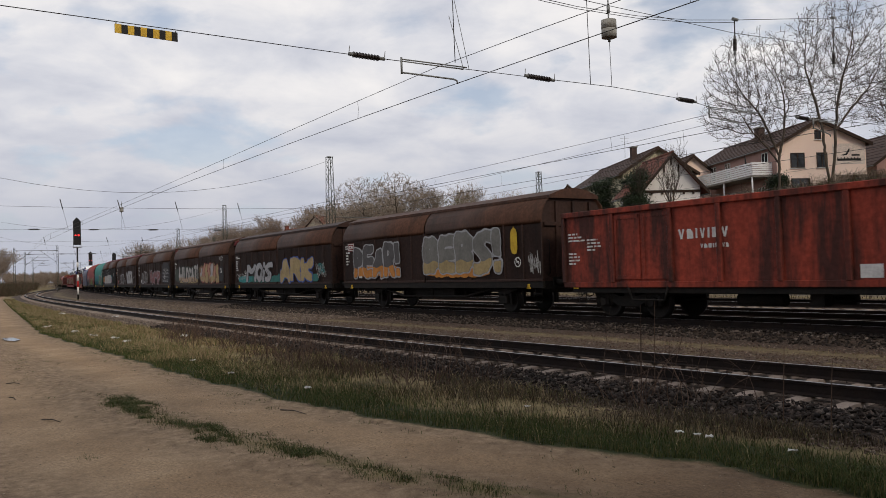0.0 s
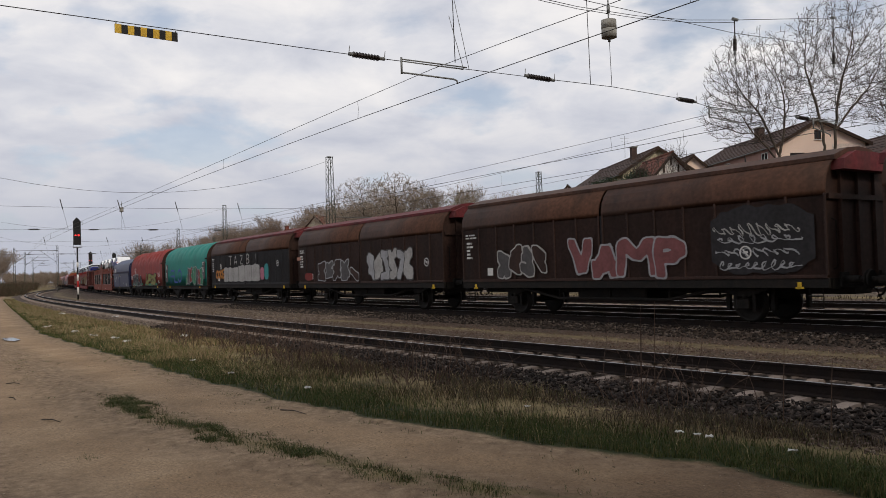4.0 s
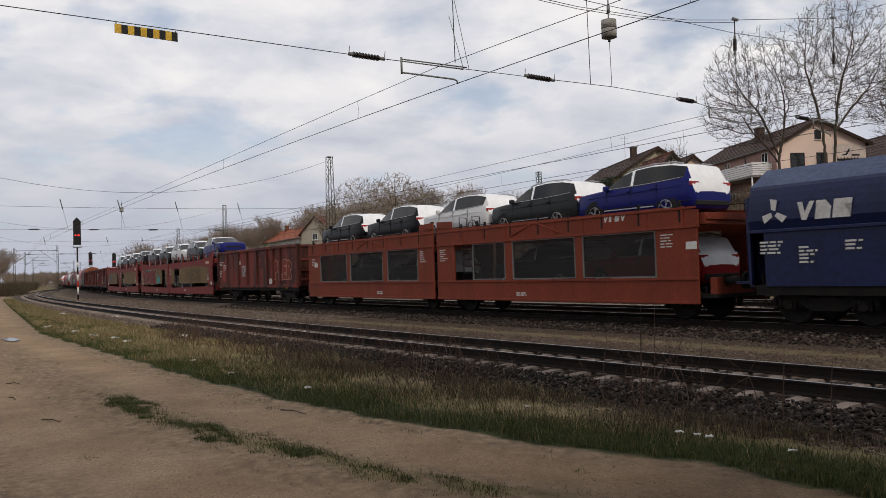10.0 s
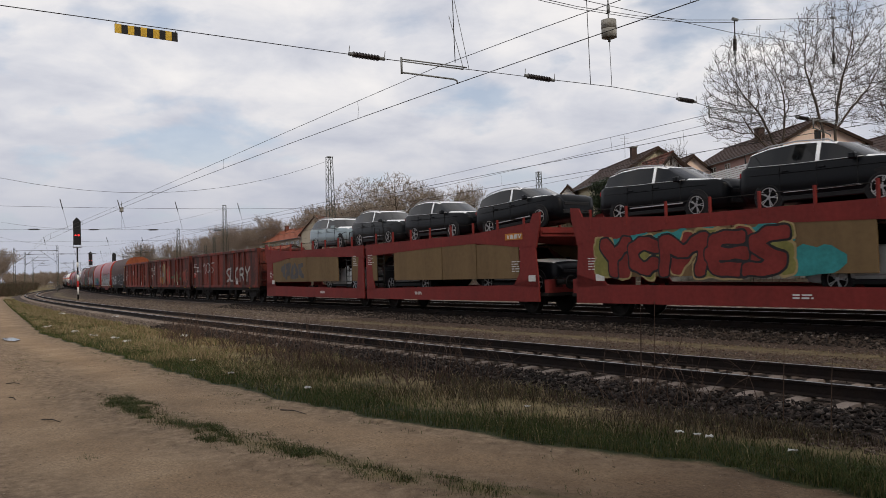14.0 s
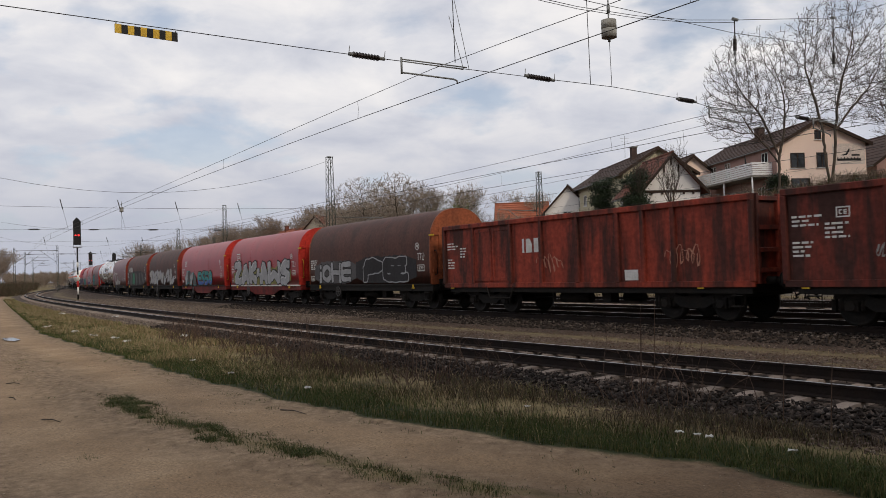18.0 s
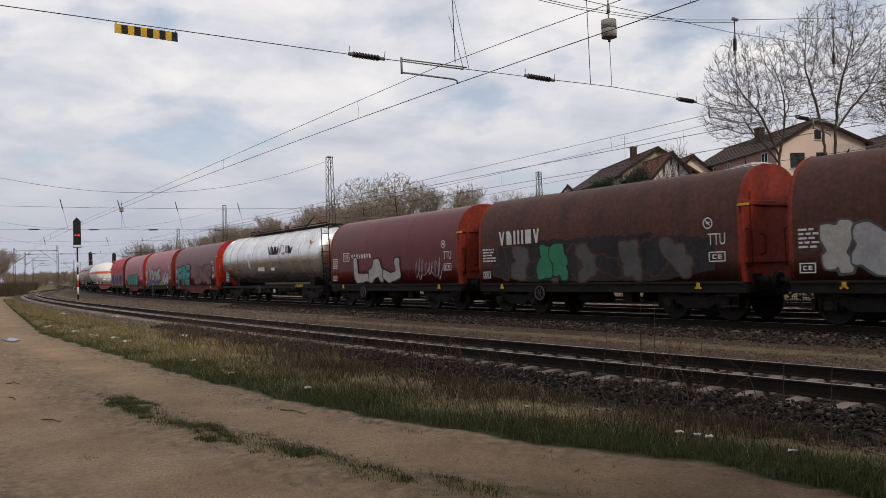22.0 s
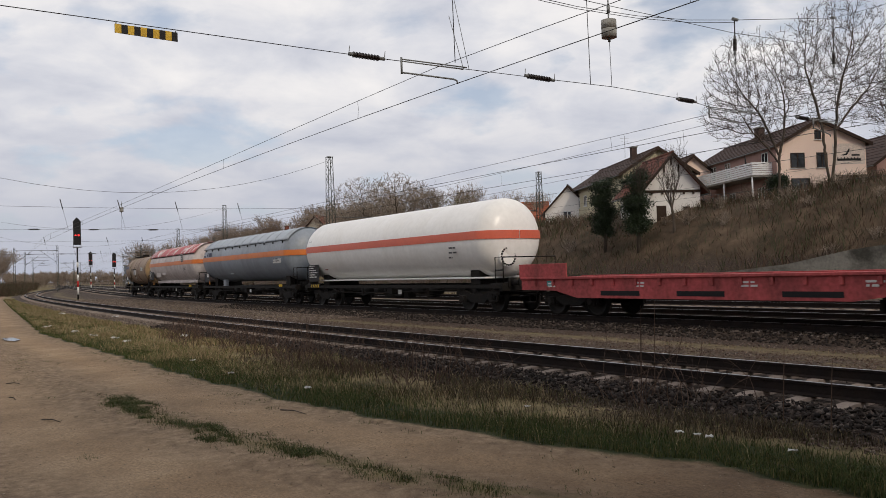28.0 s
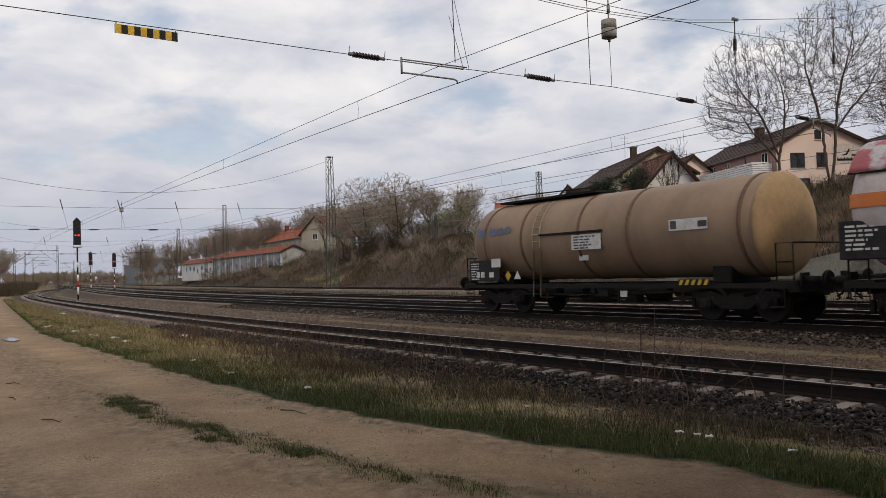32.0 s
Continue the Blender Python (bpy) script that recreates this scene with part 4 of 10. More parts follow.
h, L = long_house("two-storey villa with wide orange tiled roof", (-150.0, 73.0), (-184.0, 77.5), 9.0, 3.0, 9.6, 12.2, M_VILLA_WALL, M_ROOF_ORANGE)
for j in range(9):
    window(h, 2.0 + j * 3.7, 7.4, 1.6, 1.4, "side")
    window(h, 2.0 + j * 3.7, 4.8, 1.6, 1.4, "side")
chimney(h, 4.0, 26.0, 11.0, 13.2, M_ROOF_RED, 0.4)
h = gable_house("brown gabled house behind the sheds", (-146.0, 70.0), 30, 7.0, 9.0, 3.0, 9.8, 13.0, M_VILLA_WALL, M_ROOF_RED, 0.6, 0.4)
window(h, 3.2, 8.4, 1.2, 1.2)

# office blocks and sheds in the far distance
M_OFFICE = surface("grey office cladding", (0.16, 0.175, 0.19), (0.11, 0.12, 0.13), rough=0.6, big=0.2, fine=2)
for k, (x, y, w_, d, hh) in enumerate(((-420, 120, 16, 12, 12), (-400, 107, 9, 10, 8.5), (-445, 131, 14, 10, 8))):
    b = tagged(empty("office_building", pose(x, y, 0, 0, 0, -68)), "far grey flat-roofed office block with window bands", "building", group="office blocks")
    part("wall", boxes((0, w_, 0, d, 0, hh), bevel=0.05), M_OFFICE, b)
    part("roof", boxes((-0.3, w_ + 0.3, -0.3, d + 0.3, hh, hh + 0.4)), M_CONCRETE, b)
    for f in range(int(hh // 3.2)):
        for j in range(6):
            part("window", boxes((1 + j * (w_ - 2) / 6, 1 + (j + 0.75) * (w_ - 2) / 6, -0.05, 0.0, 1.2 + f * 3.2, 2.7 + f * 3.2)), M_PANE, b)

# retaining wall at the foot of the bank
bm = bmesh.new()
xs_ = np.linspace(-40, 12, 14)
tops = np.interp(xs_, [-40, -28.5, -22, 12], [0.3, 1.2, 2.4, 3.2])
lo = []
for x, zt in zip(xs_, tops):
    lo.append([bm.verts.new((x, 45.9 + e_, z)) for e_, z in ((0, -0.5), (-0.12, zt), (0.35, zt + 0.02), (0.35, -0.5))])
for a, b in zip(lo, lo[1:]):
    for i in range(4):
        bm.faces.new((a[i], b[i], b[(i + 1) % 4], a[(i + 1) % 4]))
bm.faces.new(lo[0])
bm.faces.new(lo[-1][::-1])
bmesh.ops.recalc_face_normals(bm, faces=bm.faces[:])
M_OLDWALL = surface("stained old concrete", (0.26, 0.24, 0.20), (0.055, 0.05, 0.04), rough=0.95, big=0.45, fine=7, amount=0.95, grain=0.2, bump=0.3, cut=(0.40, 0.60))
tagged(part("retaining_wall", bm, M_OLDWALL), "stained concrete retaining wall at the foot of a bank", "wall", kind="structure")
# wire fence along the top of the bank
fence = tagged(empty("fence"), "low wire garden fence along the bank", "fence")
for k in range(22):
    x = -47 + k * 1.35
    y = 57.6 + (x + 47) * 0.12
    part("post", rods(((x, y, float(ground_z(x, y)) - 0.1), (x, y, float(ground_z(x, y)) + 1.15), 0.03), seg=5), M_GALV, fence)
for dz in (0.4, 0.75, 1.1):
    part("rail_wire", tubes([[(-47 + k * 1.35, 57.6 + k * 1.35 * 0.12, float(ground_z(-47 + k * 1.35, 57.6 + k * 1.35 * 0.12)) + dz) for k in range(22)]], 0.012, 4), M_GALV, fence)

# ---------------------------------------------------------------- trees and plants
def leafy(name, colours, rough=0.85, through_=0.0):
    """Leaf, blade or twig material whose colour changes from piece to piece."""
    m = bpy.data.materials.new(name)
    m.use_nodes = True
    n, l = m.node_tree.nodes, m.node_tree.links
    g = n.new("ShaderNodeNewGeometry")
    r = n.new("ShaderNodeValToRGB")
    while len(r.color_ramp.elements) < len(colours):
        r.color_ramp.elements.new(0.5)
    for i, (el, c) in enumerate(zip(r.color_ramp.elements, colours)):
        el.position, el.color = i / (len(colours) - 1), (*c, 1)
    l.new(g.outputs["Random Per Island"], r.inputs[0])
    b = n["Principled BSDF"]
    l.new(r.outputs[0], b.inputs["Base Color"])
    b.inputs["Roughness"].default_value = rough
    b.inputs["Specular IOR Level"].default_value = 0.25
    return m


M_BARK = surface("grey-brown bark", (0.095, 0.075, 0.058), (0.05, 0.04, 0.032), rough=0.95, big=2.5, fine=22, amount=0.8, grain=0.3, bump=0.5, stretch=(1, 1, 0.3))
M_TWIG = leafy("dark winter twigs", [(0.055, 0.042, 0.034), (0.09, 0.068, 0.055), (0.07, 0.054, 0.045)])
# woodland twigs are lightened so that distance haze sits in their colour
M_WOODTWIG = leafy("brown woodland twigs paled for haze", [(0.17, 0.13, 0.10), (0.27, 0.215, 0.165), (0.21, 0.165, 0.13), (0.33, 0.27, 0.215)])
M_BUD = leafy("pale opening buds", [(0.30, 0.26, 0.20), (0.44, 0.40, 0.33), (0.24, 0.22, 0.13)])
M_SPRING = leafy("fresh green spring leaves", [(0.09, 0.12, 0.03), (0.13, 0.15, 0.05), (0.07, 0.085, 0.03)])
M_IVY = leafy("dark ivy leaves", [(0.012, 0.020, 0.009), (0.022, 0.034, 0.014), (0.034, 0.048, 0.022)], 0.5)
M_GREEN = leafy("green verge grass", [(0.020, 0.036, 0.008), (0.040, 0.062, 0.014), (0.085, 0.092, 0.026), (0.032, 0.046, 0.012), (0.18, 0.14, 0.06)])
M_STRAW = leafy("dry straw grass", [(0.27, 0.20, 0.105), (0.42, 0.33, 0.19), (0.14, 0.098, 0.055), (0.13, 0.135, 0.042), (0.31, 0.225, 0.125), (0.20, 0.130, 0.075), (0.085, 0.10, 0.030), (0.11, 0.12, 0.036)])
M_BRUSH = leafy("dead brown brush", [(0.052, 0.031, 0.022), (0.088, 0.054, 0.037), (0.13, 0.085, 0.058), (0.042, 0.050, 0.021), (0.06, 0.066, 0.028)])
M_DEAD = leafy("dead brown grass", [(0.055, 0.035, 0.022), (0.10, 0.068, 0.04), (0.03, 0.021, 0.015), (0.065, 0.05, 0.026), (0.035, 0.035, 0.014)])
M_STALK = leafy("dry dark weed stalks", [(0.045, 0.028, 0.021), (0.085, 0.052, 0.036), (0.12, 0.075, 0.05)])


def prisms_mesh(name, A, B, ra, rb, sides=3):
    """Many small tapered bars, from A to B, in one mesh."""
    A, B = np.asarray(A, float), np.asarray(B, float)
    ra, rb = np.asarray(ra, float), np.asarray(rb, float)
    d = B - A
    d /= np.maximum(np.linalg.norm(d, axis=1, keepdims=True), 1e-6)
    ref = np.where(np.abs(d[:, 2:3]) > 0.9, np.array([[1.0, 0, 0]]), np.array([[0, 0, 1.0]]))
    u = np.cross(d, ref)
    u /= np.maximum(np.linalg.norm(u, axis=1, keepdims=True), 1e-6)
    v = np.cross(d, u)
    n = len(A)
    V = np.empty((n, 2 * sides, 3))
    for k in range(sides):
        a = 2 * math.pi * k / sides
        o = u * math.cos(a) + v * math.sin(a)
        V[:, k] = A + o * ra[:, None]
        V[:, sides + k] = B + o * rb[:, None]
    base = (np.arange(n) * 2 * sides)[:, None]
    F = np.concatenate([base + np.array([[k, (k + 1) % sides, sides + (k + 1) % sides, sides + k]]) for k in range(sides)], 0)
    return quad_mesh(name, V.reshape(-1, 3), F)


def quad_mesh(name, V, F, size=4):
    me = bpy.data.meshes.new(name)
    me.vertices.add(len(V))
    me.vertices.foreach_set("co", np.ascontiguousarray(V, dtype=np.float32).ravel())
    me.loops.add(F.size)
    me.polygons.add(len(F))
    me.loops.foreach_set("vertex_index", np.ascontiguousarray(F, dtype=np.int32).ravel())
    me.polygons.foreach_set("loop_start", np.arange(0, F.size, size))
    me.update(calc_edges=True)
    return me


def grow(rs, height, spread=0.55, levels=6, trunk=0.22, fork=(2, 3), first=0.28, up=0.12, wig=0.10, shoots=0.75):
    """Limbs of a bare tree: rows of start, end, two radii and level."""
    out = []

    def limb(p, d, length, r, lev):
        steps = 4 if lev < 2 else 3
        for i in range(steps):
            q_d = (d + Vector((rs.gauss(0, wig), rs.gauss(0, wig), rs.gauss(0, wig) + up * 0.35))).normalized()
            q = p + q_d * (length / steps)
            r2 = r * (0.90 if lev else 0.93)
            out.append((p, q, r, r2, lev))
            if lev and lev < levels and i < steps - 1 and rs.random() < shoots:
                side = q_d.orthogonal().normalized()
                side.rotate(Matrix.Rotation(rs.uniform(0, 6.28), 3, q_d))
                nd = (q_d * 0.8 + side * spread * rs.uniform(0.7, 1.3) + Vector((0, 0, up))).normalized()
                limb(q, nd, length * rs.uniform(0.45, 0.68), r2 * 0.5, lev + 1)
            p, d, r = q, q_d, r2
        if lev < levels:
            n = rs.randint(*fork) + (1 if lev == 0 else 0)
            a0 = rs.uniform(0, 6.28)
            for k in range(n):
                side = d.orthogonal().normalized()
                side.rotate(Matrix.Rotation(a0 + k * 6.283 / n + rs.uniform(-0.4, 0.4), 3, d))
                nd = (d + side * spread * rs.uniform(0.6, 1.3) + Vector((0, 0, up))).normalized()
                limb(p, nd, length * rs.uniform(0.68, 0.86), r * rs.uniform(0.55, 0.72), lev + 1)
    limb(Vector((0, 0, 0)), Vector((0, 0, 1)), height * first, trunk, 0)
    return out


def fit_height(rows, height):
    top = max(r[1].z for r in rows)
    k = height / top
    return [(a * k, b * k, ra, rb, lev) for a, b, ra, rb, lev in rows]


def bare_tree(x, y, height, seed, label, trunk=0.22, levels=6, spread=0.55, first=0.28, buds=0, twig=None, thick=1.0, fork=(2, 3), up=0.12, shoots=0.75, bark=None, bud=0.05):
    rs = random.Random(seed)
    rows = fit_height(grow(rs, height, spread, levels, trunk, fork, first, up, 0.10, shoots), height)
    z = float(ground_z(x, y)) - 0.1
    t = tagged(empty("tree", pose(x, y, z, 0, 0, seed * 73.0 % 360 if seed > 5 else 70.0)), label, "tree", group="bare trees")
    for nm, lo, hi, sides, mat in (("trunk", 0, 0, 8, bark or M_BARK), ("branchwork", 1, 2, 5, bark or M_BARK), ("crown", 3, 99, 3, twig or M_TWIG)):
        sel = [r for r in rows if lo <= r[4] <= hi]
        if sel:
            low = 0.011 * thick if nm == "crown" else 0.02
            me = prisms_mesh(nm, [r[0] for r in sel], [r[1] for r in sel], [max(r[2], low) for r in sel], [max(r[3], low * 0.8) for r in sel], sides)
            part_of(nm, me, mat, t)
    if buds:
        tips = [r[1] for r in rows if r[4] >= levels - 1]
        rr = random.Random(seed + 1)
        pts = [rr.choice(tips) + Vector((rr.gauss(0, 0.12), rr.gauss(0, 0.12), rr.gauss(0, 0.12))) for _ in range(buds)]
        tagged(part_of("blossom", leaf_mesh("blossom", np.array([tuple(p) for p in pts]), bud, seed), M_BUD, t), kind="stuff")
    return t


def leaf_mesh(name, P, size, seed):
    """Small four-cornered leaves at the points P, turned at random."""
    r = np.random.default_rng(seed)
    n = len(P)
    a = r.normal(size=(n, 3))
    a /= np.linalg.norm(a, axis=1, keepdims=True)
    b = np.cross(a, r.normal(size=(n, 3)))
    b /= np.linalg.norm(b, axis=1, keepdims=True)
    s = size * r.uniform(0.6, 1.4, (n, 1))
    V = np.stack([P - a * s, P + b * s * 0.6, P + a * s, P - b * s * 0.6], 1).reshape(-1, 3)
    F = np.arange(4 * n).reshape(n, 4)
    return quad_mesh(name, V, F)


def colonise(seed, stems, crown, count, step=0.30, reach=2.2, kill=0.46):
    """Limbs that grow towards points spread through a crown of overlapping ovals; gives places, parents and radii."""
    r = np.random.default_rng(seed)
    P = []
    for cu, cv, cz, ru, rv, rz, share in crown:
        m = int(count * share)
        d = r.normal(size=(m, 3))
        d /= np.linalg.norm(d, axis=1, keepdims=True)
        P.append(np.array([cu, cv, cz]) + d * r.uniform(0.04, 1, (m, 1)) ** 0.42 * np.array([ru, rv, rz]))
    P = np.concatenate(P)
    nodes, parent = [], []
    for pts in stems:
        prev = -1
        for k, (a, b) in enumerate(zip(pts, pts[1:])):
            a, b = np.array(a, float), np.array(b, float)
            m = max(2, int(np.linalg.norm(b - a) / step))
            for i in range(0 if k == 0 else 1, m + 1):
                nodes.append(a + (b - a) * i / m + r.normal(0, 0.02, 3) * (i > 0))
                parent.append(prev)
                prev = len(nodes) - 1
    N = np.array(nodes)
    near, dist = np.zeros(len(P), int), np.full(len(P), 1e9)

    def update(first):
        nonlocal near, dist
        d = np.linalg.norm(P[:, None] - N[None, first:], axis=2)
        k = d.argmin(1)
        dk = d[np.arange(len(P)), k]
        better = dk < dist
        near, dist = np.where(better, k + first, near), np.where(better, dk, dist)
    update(0)
    for it in range(90):
        live = dist > kill
        P, near, dist = P[live], near[live], dist[live]
        sel = dist < max(reach, 4.5 - it * 0.2)
        if not sel.any():
            break
        pull = np.zeros(N.shape)
        v = P[sel] - N[near[sel]]
        np.add.at(pull, near[sel], v / np.linalg.norm(v, axis=1, keepdims=True))
        who = np.unique(near[sel])
        d = pull[who]
        d /= np.maximum(np.linalg.norm(d, axis=1, keepdims=True), 1e-6)
        back = N[who] - N[np.array([max(parent[i], 0) for i in who])]
        back /= np.maximum(np.linalg.norm(back, axis=1, keepdims=True), 1e-6)
        d = d + 0.55 * back + np.array([0, 0, 0.10]) + r.normal(0, 0.10, d.shape)
        d /= np.linalg.norm(d, axis=1, keepdims=True)
        fresh = N[who] + d * step
        clear = np.array([np.min(np.sum((N - p) ** 2, 1)) for p in fresh]) > (0.45 * step) ** 2
        if not clear.any():
            break
        first = len(N)
        N = np.concatenate([N, fresh[clear]])
        parent += who[clear].tolist()
        update(first)
    rad = np.zeros(len(N))
    kids = np.zeros(len(N), int)
    for i in range(len(N) - 1, -1, -1):
        a = max(rad[i], 0.009 ** 2.25)
        rad[i] = a
        if parent[i] >= 0:
            rad[parent[i]] += a
            kids[parent[i]] += 1
    return N, np.array(parent), rad ** (1 / 2.25), kids, r


def crowned_tree(x, y, seed, label, stems, crown, count, turn=54.4, twig=None, buds=0.5, bud=0.04, thin=0.0118, shoots=1.9, stout=1.12, bark=None, step=0.30):
    """A bare tree with limbs, fine shoots and buds; local x runs along turn."""
    N, parent, rad, kids, r = colonise(seed, stems, crown, count, step)
    t = tagged(empty("tree", pose(x, y, float(ground_z(x, y)) - 0.1, 0, 0, turn)), label, "tree", group="bare trees")
    i = np.nonzero(parent >= 0)[0]
    A, B, ra, rb = N[parent[i]], N[i], np.maximum(rad[i] * 1.06, thin) * stout, np.maximum(rad[i], thin * 0.9) * stout
    for nm, lo, hi, sides, mat in (("trunk", 0.12, 9, 9, bark or M_BARK), ("branchwork", 0.035, 0.12, 5, bark or M_BARK)):
        sel = (ra > lo) & (ra <= hi)
        if sel.any():
            part_of(nm, prisms_mesh(nm, A[sel], B[sel], ra[sel], rb[sel], sides), mat, t)
    sel = ra <= 0.035
    A, B, ra, rb = A[sel], B[sel], ra[sel], rb[sel]
    d = (B - A) / np.maximum(np.linalg.norm(B - A, axis=1, keepdims=True), 1e-6)
    m = r.poisson(shoots, len(B))
    k = np.repeat(np.arange(len(B)), m)
    e = d[k] * 0.7 + r.normal(0, 0.55, (len(k), 3)) + np.array([0, 0, 0.28])
    e /= np.linalg.norm(e, axis=1, keepdims=True)
    mid = B[k] + e * r.uniform(0.12, 0.3, (len(k), 1))
    e2 = e + r.normal(0, 0.25, e.shape) + np.array([0, 0, 0.15])
    e2 /= np.linalg.norm(e2, axis=1, keepdims=True)
    tip = mid + e2 * r.uniform(0.1, 0.32, (len(k), 1))
    one = np.full(len(k), thin)
    part_of("crown", prisms_mesh("crown", np.concatenate([A, B[k], mid]), np.concatenate([B, mid, tip]), np.concatenate([ra, one * 0.95, one * 0.8]), np.concatenate([rb, one * 0.8, one * 0.6]), 3), twig or M_TWIG, t)
    if buds:
        q = tip[r.uniform(0, 1, len(tip)) < buds]
        tagged(part_of("budding_cover", leaf_mesh("budding_cover", q, bud, seed), M_BUD if twig else M_TWIG, t), kind="stuff")
    return t


# the large bare trees before the houses
crowned_tree(-34.7, 56.1, 5, "wide bare tree with fine upward twigs on the bank",
             [[(0, 0, 0), (0.1, 0, 1.6), (0.15, 0, 3.3), (-0.5, 0.1, 5.0), (-1.2, 0.1, 6.6)], [(0.15, 0, 3.3), (0.5, -0.2, 5.0), (0.6, -0.3, 7.0)], [(0.12, 0, 2.7), (-1.0, -0.5, 3.9), (-2.3, -0.9, 5.2)], [(0.1, 0, 3.0), (0.9, 0.8, 4.5)]],
             [(-1.7, 0, 8.2, 3.9, 3.4, 4.5, 0.7), (-2.4, 0, 6.4, 3.4, 2.8, 2.6, 0.3)], 3800)
crowned_tree(-31.3, 57.4, 8, "tall twin-stemmed bare tree with fine upward twigs on the bank",
             [[(0, 0, 0), (-0.35, 0, 2.0), (-0.45, 0, 4.2), (-0.9, 0, 6.4), (-1.3, 0.2, 8.4)], [(0.0, 0, 0.4), (0.35, 0.1, 2.2), (0.5, 0.1, 4.4), (0.7, 0, 6.6), (1.2, -0.1, 8.6)], [(0.5, 0.1, 4.4), (1.6, 0.3, 5.8), (2.9, 0.5, 7.2)], [(-0.45, 0, 4.2), (-1.6, -0.3, 5.6)]],
             [(0.7, 0, 9.6, 4.3, 3.6, 4.7, 0.75), (2.4, 0, 7.6, 3.3, 2.8, 3.0, 0.25)], 4200)
crowned_tree(-29.0, 66.5, 12, "spreading bare tree beside the houses",
             [[(0, 0, 0), (0.1, 0, 2.6), (0.4, 0, 5.0), (0.2, 0, 7.4)], [(0.1, 0, 2.6), (-1.1, 0.3, 4.4), (-1.9, 0.4, 6.0)], [(0.1, 0, 2.6), (1.4, 0.3, 4.6), (2.2, 0.4, 6.0)]],
             [(0.2, 0, 7.2, 4.4, 3.6, 4.4, 1.0)], 3000)
crowned_tree(-30.8, 73.0, 11, "spreading bare tree beside the houses",
             [[(0, 0, 0), (0.1, 0, 3.0), (-0.3, 0, 6.0), (0, 0, 9.0)], [(0.1, 0, 3.0), (1.6, 0.3, 5.6)], [(0.1, 0, 3.4), (-1.7, 0.3, 5.8)]],
             [(0, 0, 9.0, 4.2, 3.6, 5.0, 1.0)], 2000)
bare_tree(-51.5, 66.0, 8.0, 14, "slim bare tree behind the roofs", 0.14, 5, 0.35, 0.42, fork=(2, 2), up=0.2, shoots=0.6)
bare_tree(-39.6, 49.9, 6.3, 15, "small bare forked tree on the bank", 0.14, 5, 0.40, 0.42, fork=(2, 2), up=0.2, shoots=0.5)
bare_tree(-44.5, 78.0, 8.0, 17, "bare tree behind the houses", 0.16, 6, 0.45, 0.3, fork=(2, 2), shoots=0.6)
bare_tree(-66.0, 84.0, 9.0, 18, "bare tree behind the houses", 0.16, 6, 0.45, 0.3, fork=(2, 2), shoots=0.6)
bare_tree(-58.5, 69.5, 6.5, 19, "slim bare tree behind the roofs", 0.09, 5, 0.35, 0.42, fork=(2, 2), up=0.2, shoots=0.5)
bare_tree(-41.9, 48.7, 7.2, 20, "slim bare tree among the ivy", 0.10, 5, 0.3, 0.5, fork=(2, 2), up=0.25, shoots=0.5)

# ivy-covered trees
for x, y, hgt, rad, seed in ((-45.4, 48.5, 5.6, 0.95, 3), (-41.7, 48.2, 6.2, 0.95, 4), (-37.3, 60.2, 1.9, 0.4, 5)):
    t = tagged(empty("ivy_tree", pose(x, y, float(ground_z(x, y)))), "small tree wrapped in dark evergreen ivy", "tree", group="ivy-covered trees")
    part("trunk", rods(((0, 0, -0.1), (0.1, 0.05, hgt * 0.8), 0.14, 0.05), seg=8), M_BARK, t)
    r = np.random.default_rng(seed)
    P = []
    for k in range(44):
        u = r.uniform(0.28, 1.0)
        c = np.array([r.normal(0, rad * 0.42), r.normal(0, rad * 0.42), hgt * u])
        P.append(c + r.normal(0, 0.23, (420, 3)) * np.array([1.2, 1.2, 1.0]))
    part_of("ivy_crown", leaf_mesh("ivy_crown", np.concatenate(P), 0.062, seed), M_IVY, t)

# trees above the tracks, in the middle distance
r0 = random.Random(77)
for x, y, h, wide, seed in ((-107.5, 62, 12.6, 6.0, 101), (-99, 62.5, 11.0, 4.6, 102)):
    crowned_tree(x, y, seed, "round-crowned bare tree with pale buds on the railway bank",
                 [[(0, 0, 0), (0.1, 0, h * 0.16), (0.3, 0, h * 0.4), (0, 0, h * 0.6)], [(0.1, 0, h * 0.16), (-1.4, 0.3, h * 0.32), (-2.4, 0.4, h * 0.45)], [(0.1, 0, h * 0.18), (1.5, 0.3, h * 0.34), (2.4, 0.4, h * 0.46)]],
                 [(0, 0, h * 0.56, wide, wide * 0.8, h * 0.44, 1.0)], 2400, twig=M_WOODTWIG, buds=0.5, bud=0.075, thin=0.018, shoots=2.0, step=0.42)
MID = [(-112, 65, 9.5, 0.2, 6), (-93, 64, 8.8, 0.18, 6), (-87, 66, 7.4, 0.16, 5), (-116, 63, 7.0, 0.18, 5), (-82, 74, 6.4, 0.15, 5),
       (-97, 74, 9.0, 0.18, 6), (-124, 66, 8.0, 0.18, 5), (-132, 68, 8.5, 0.18, 5), (-76, 79, 6.0, 0.15, 5), (-109, 72, 9.5, 0.18, 5), (-90, 76, 7, 0.15, 5), (-140, 75, 8, 0.18, 5), (-66, 74, 4.0, 0.12, 5)]
for k, (x, y, hgt, tr, lv) in enumerate(MID):
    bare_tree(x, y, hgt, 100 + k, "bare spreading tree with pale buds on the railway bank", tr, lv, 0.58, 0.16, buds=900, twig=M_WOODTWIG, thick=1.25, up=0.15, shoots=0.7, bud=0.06)


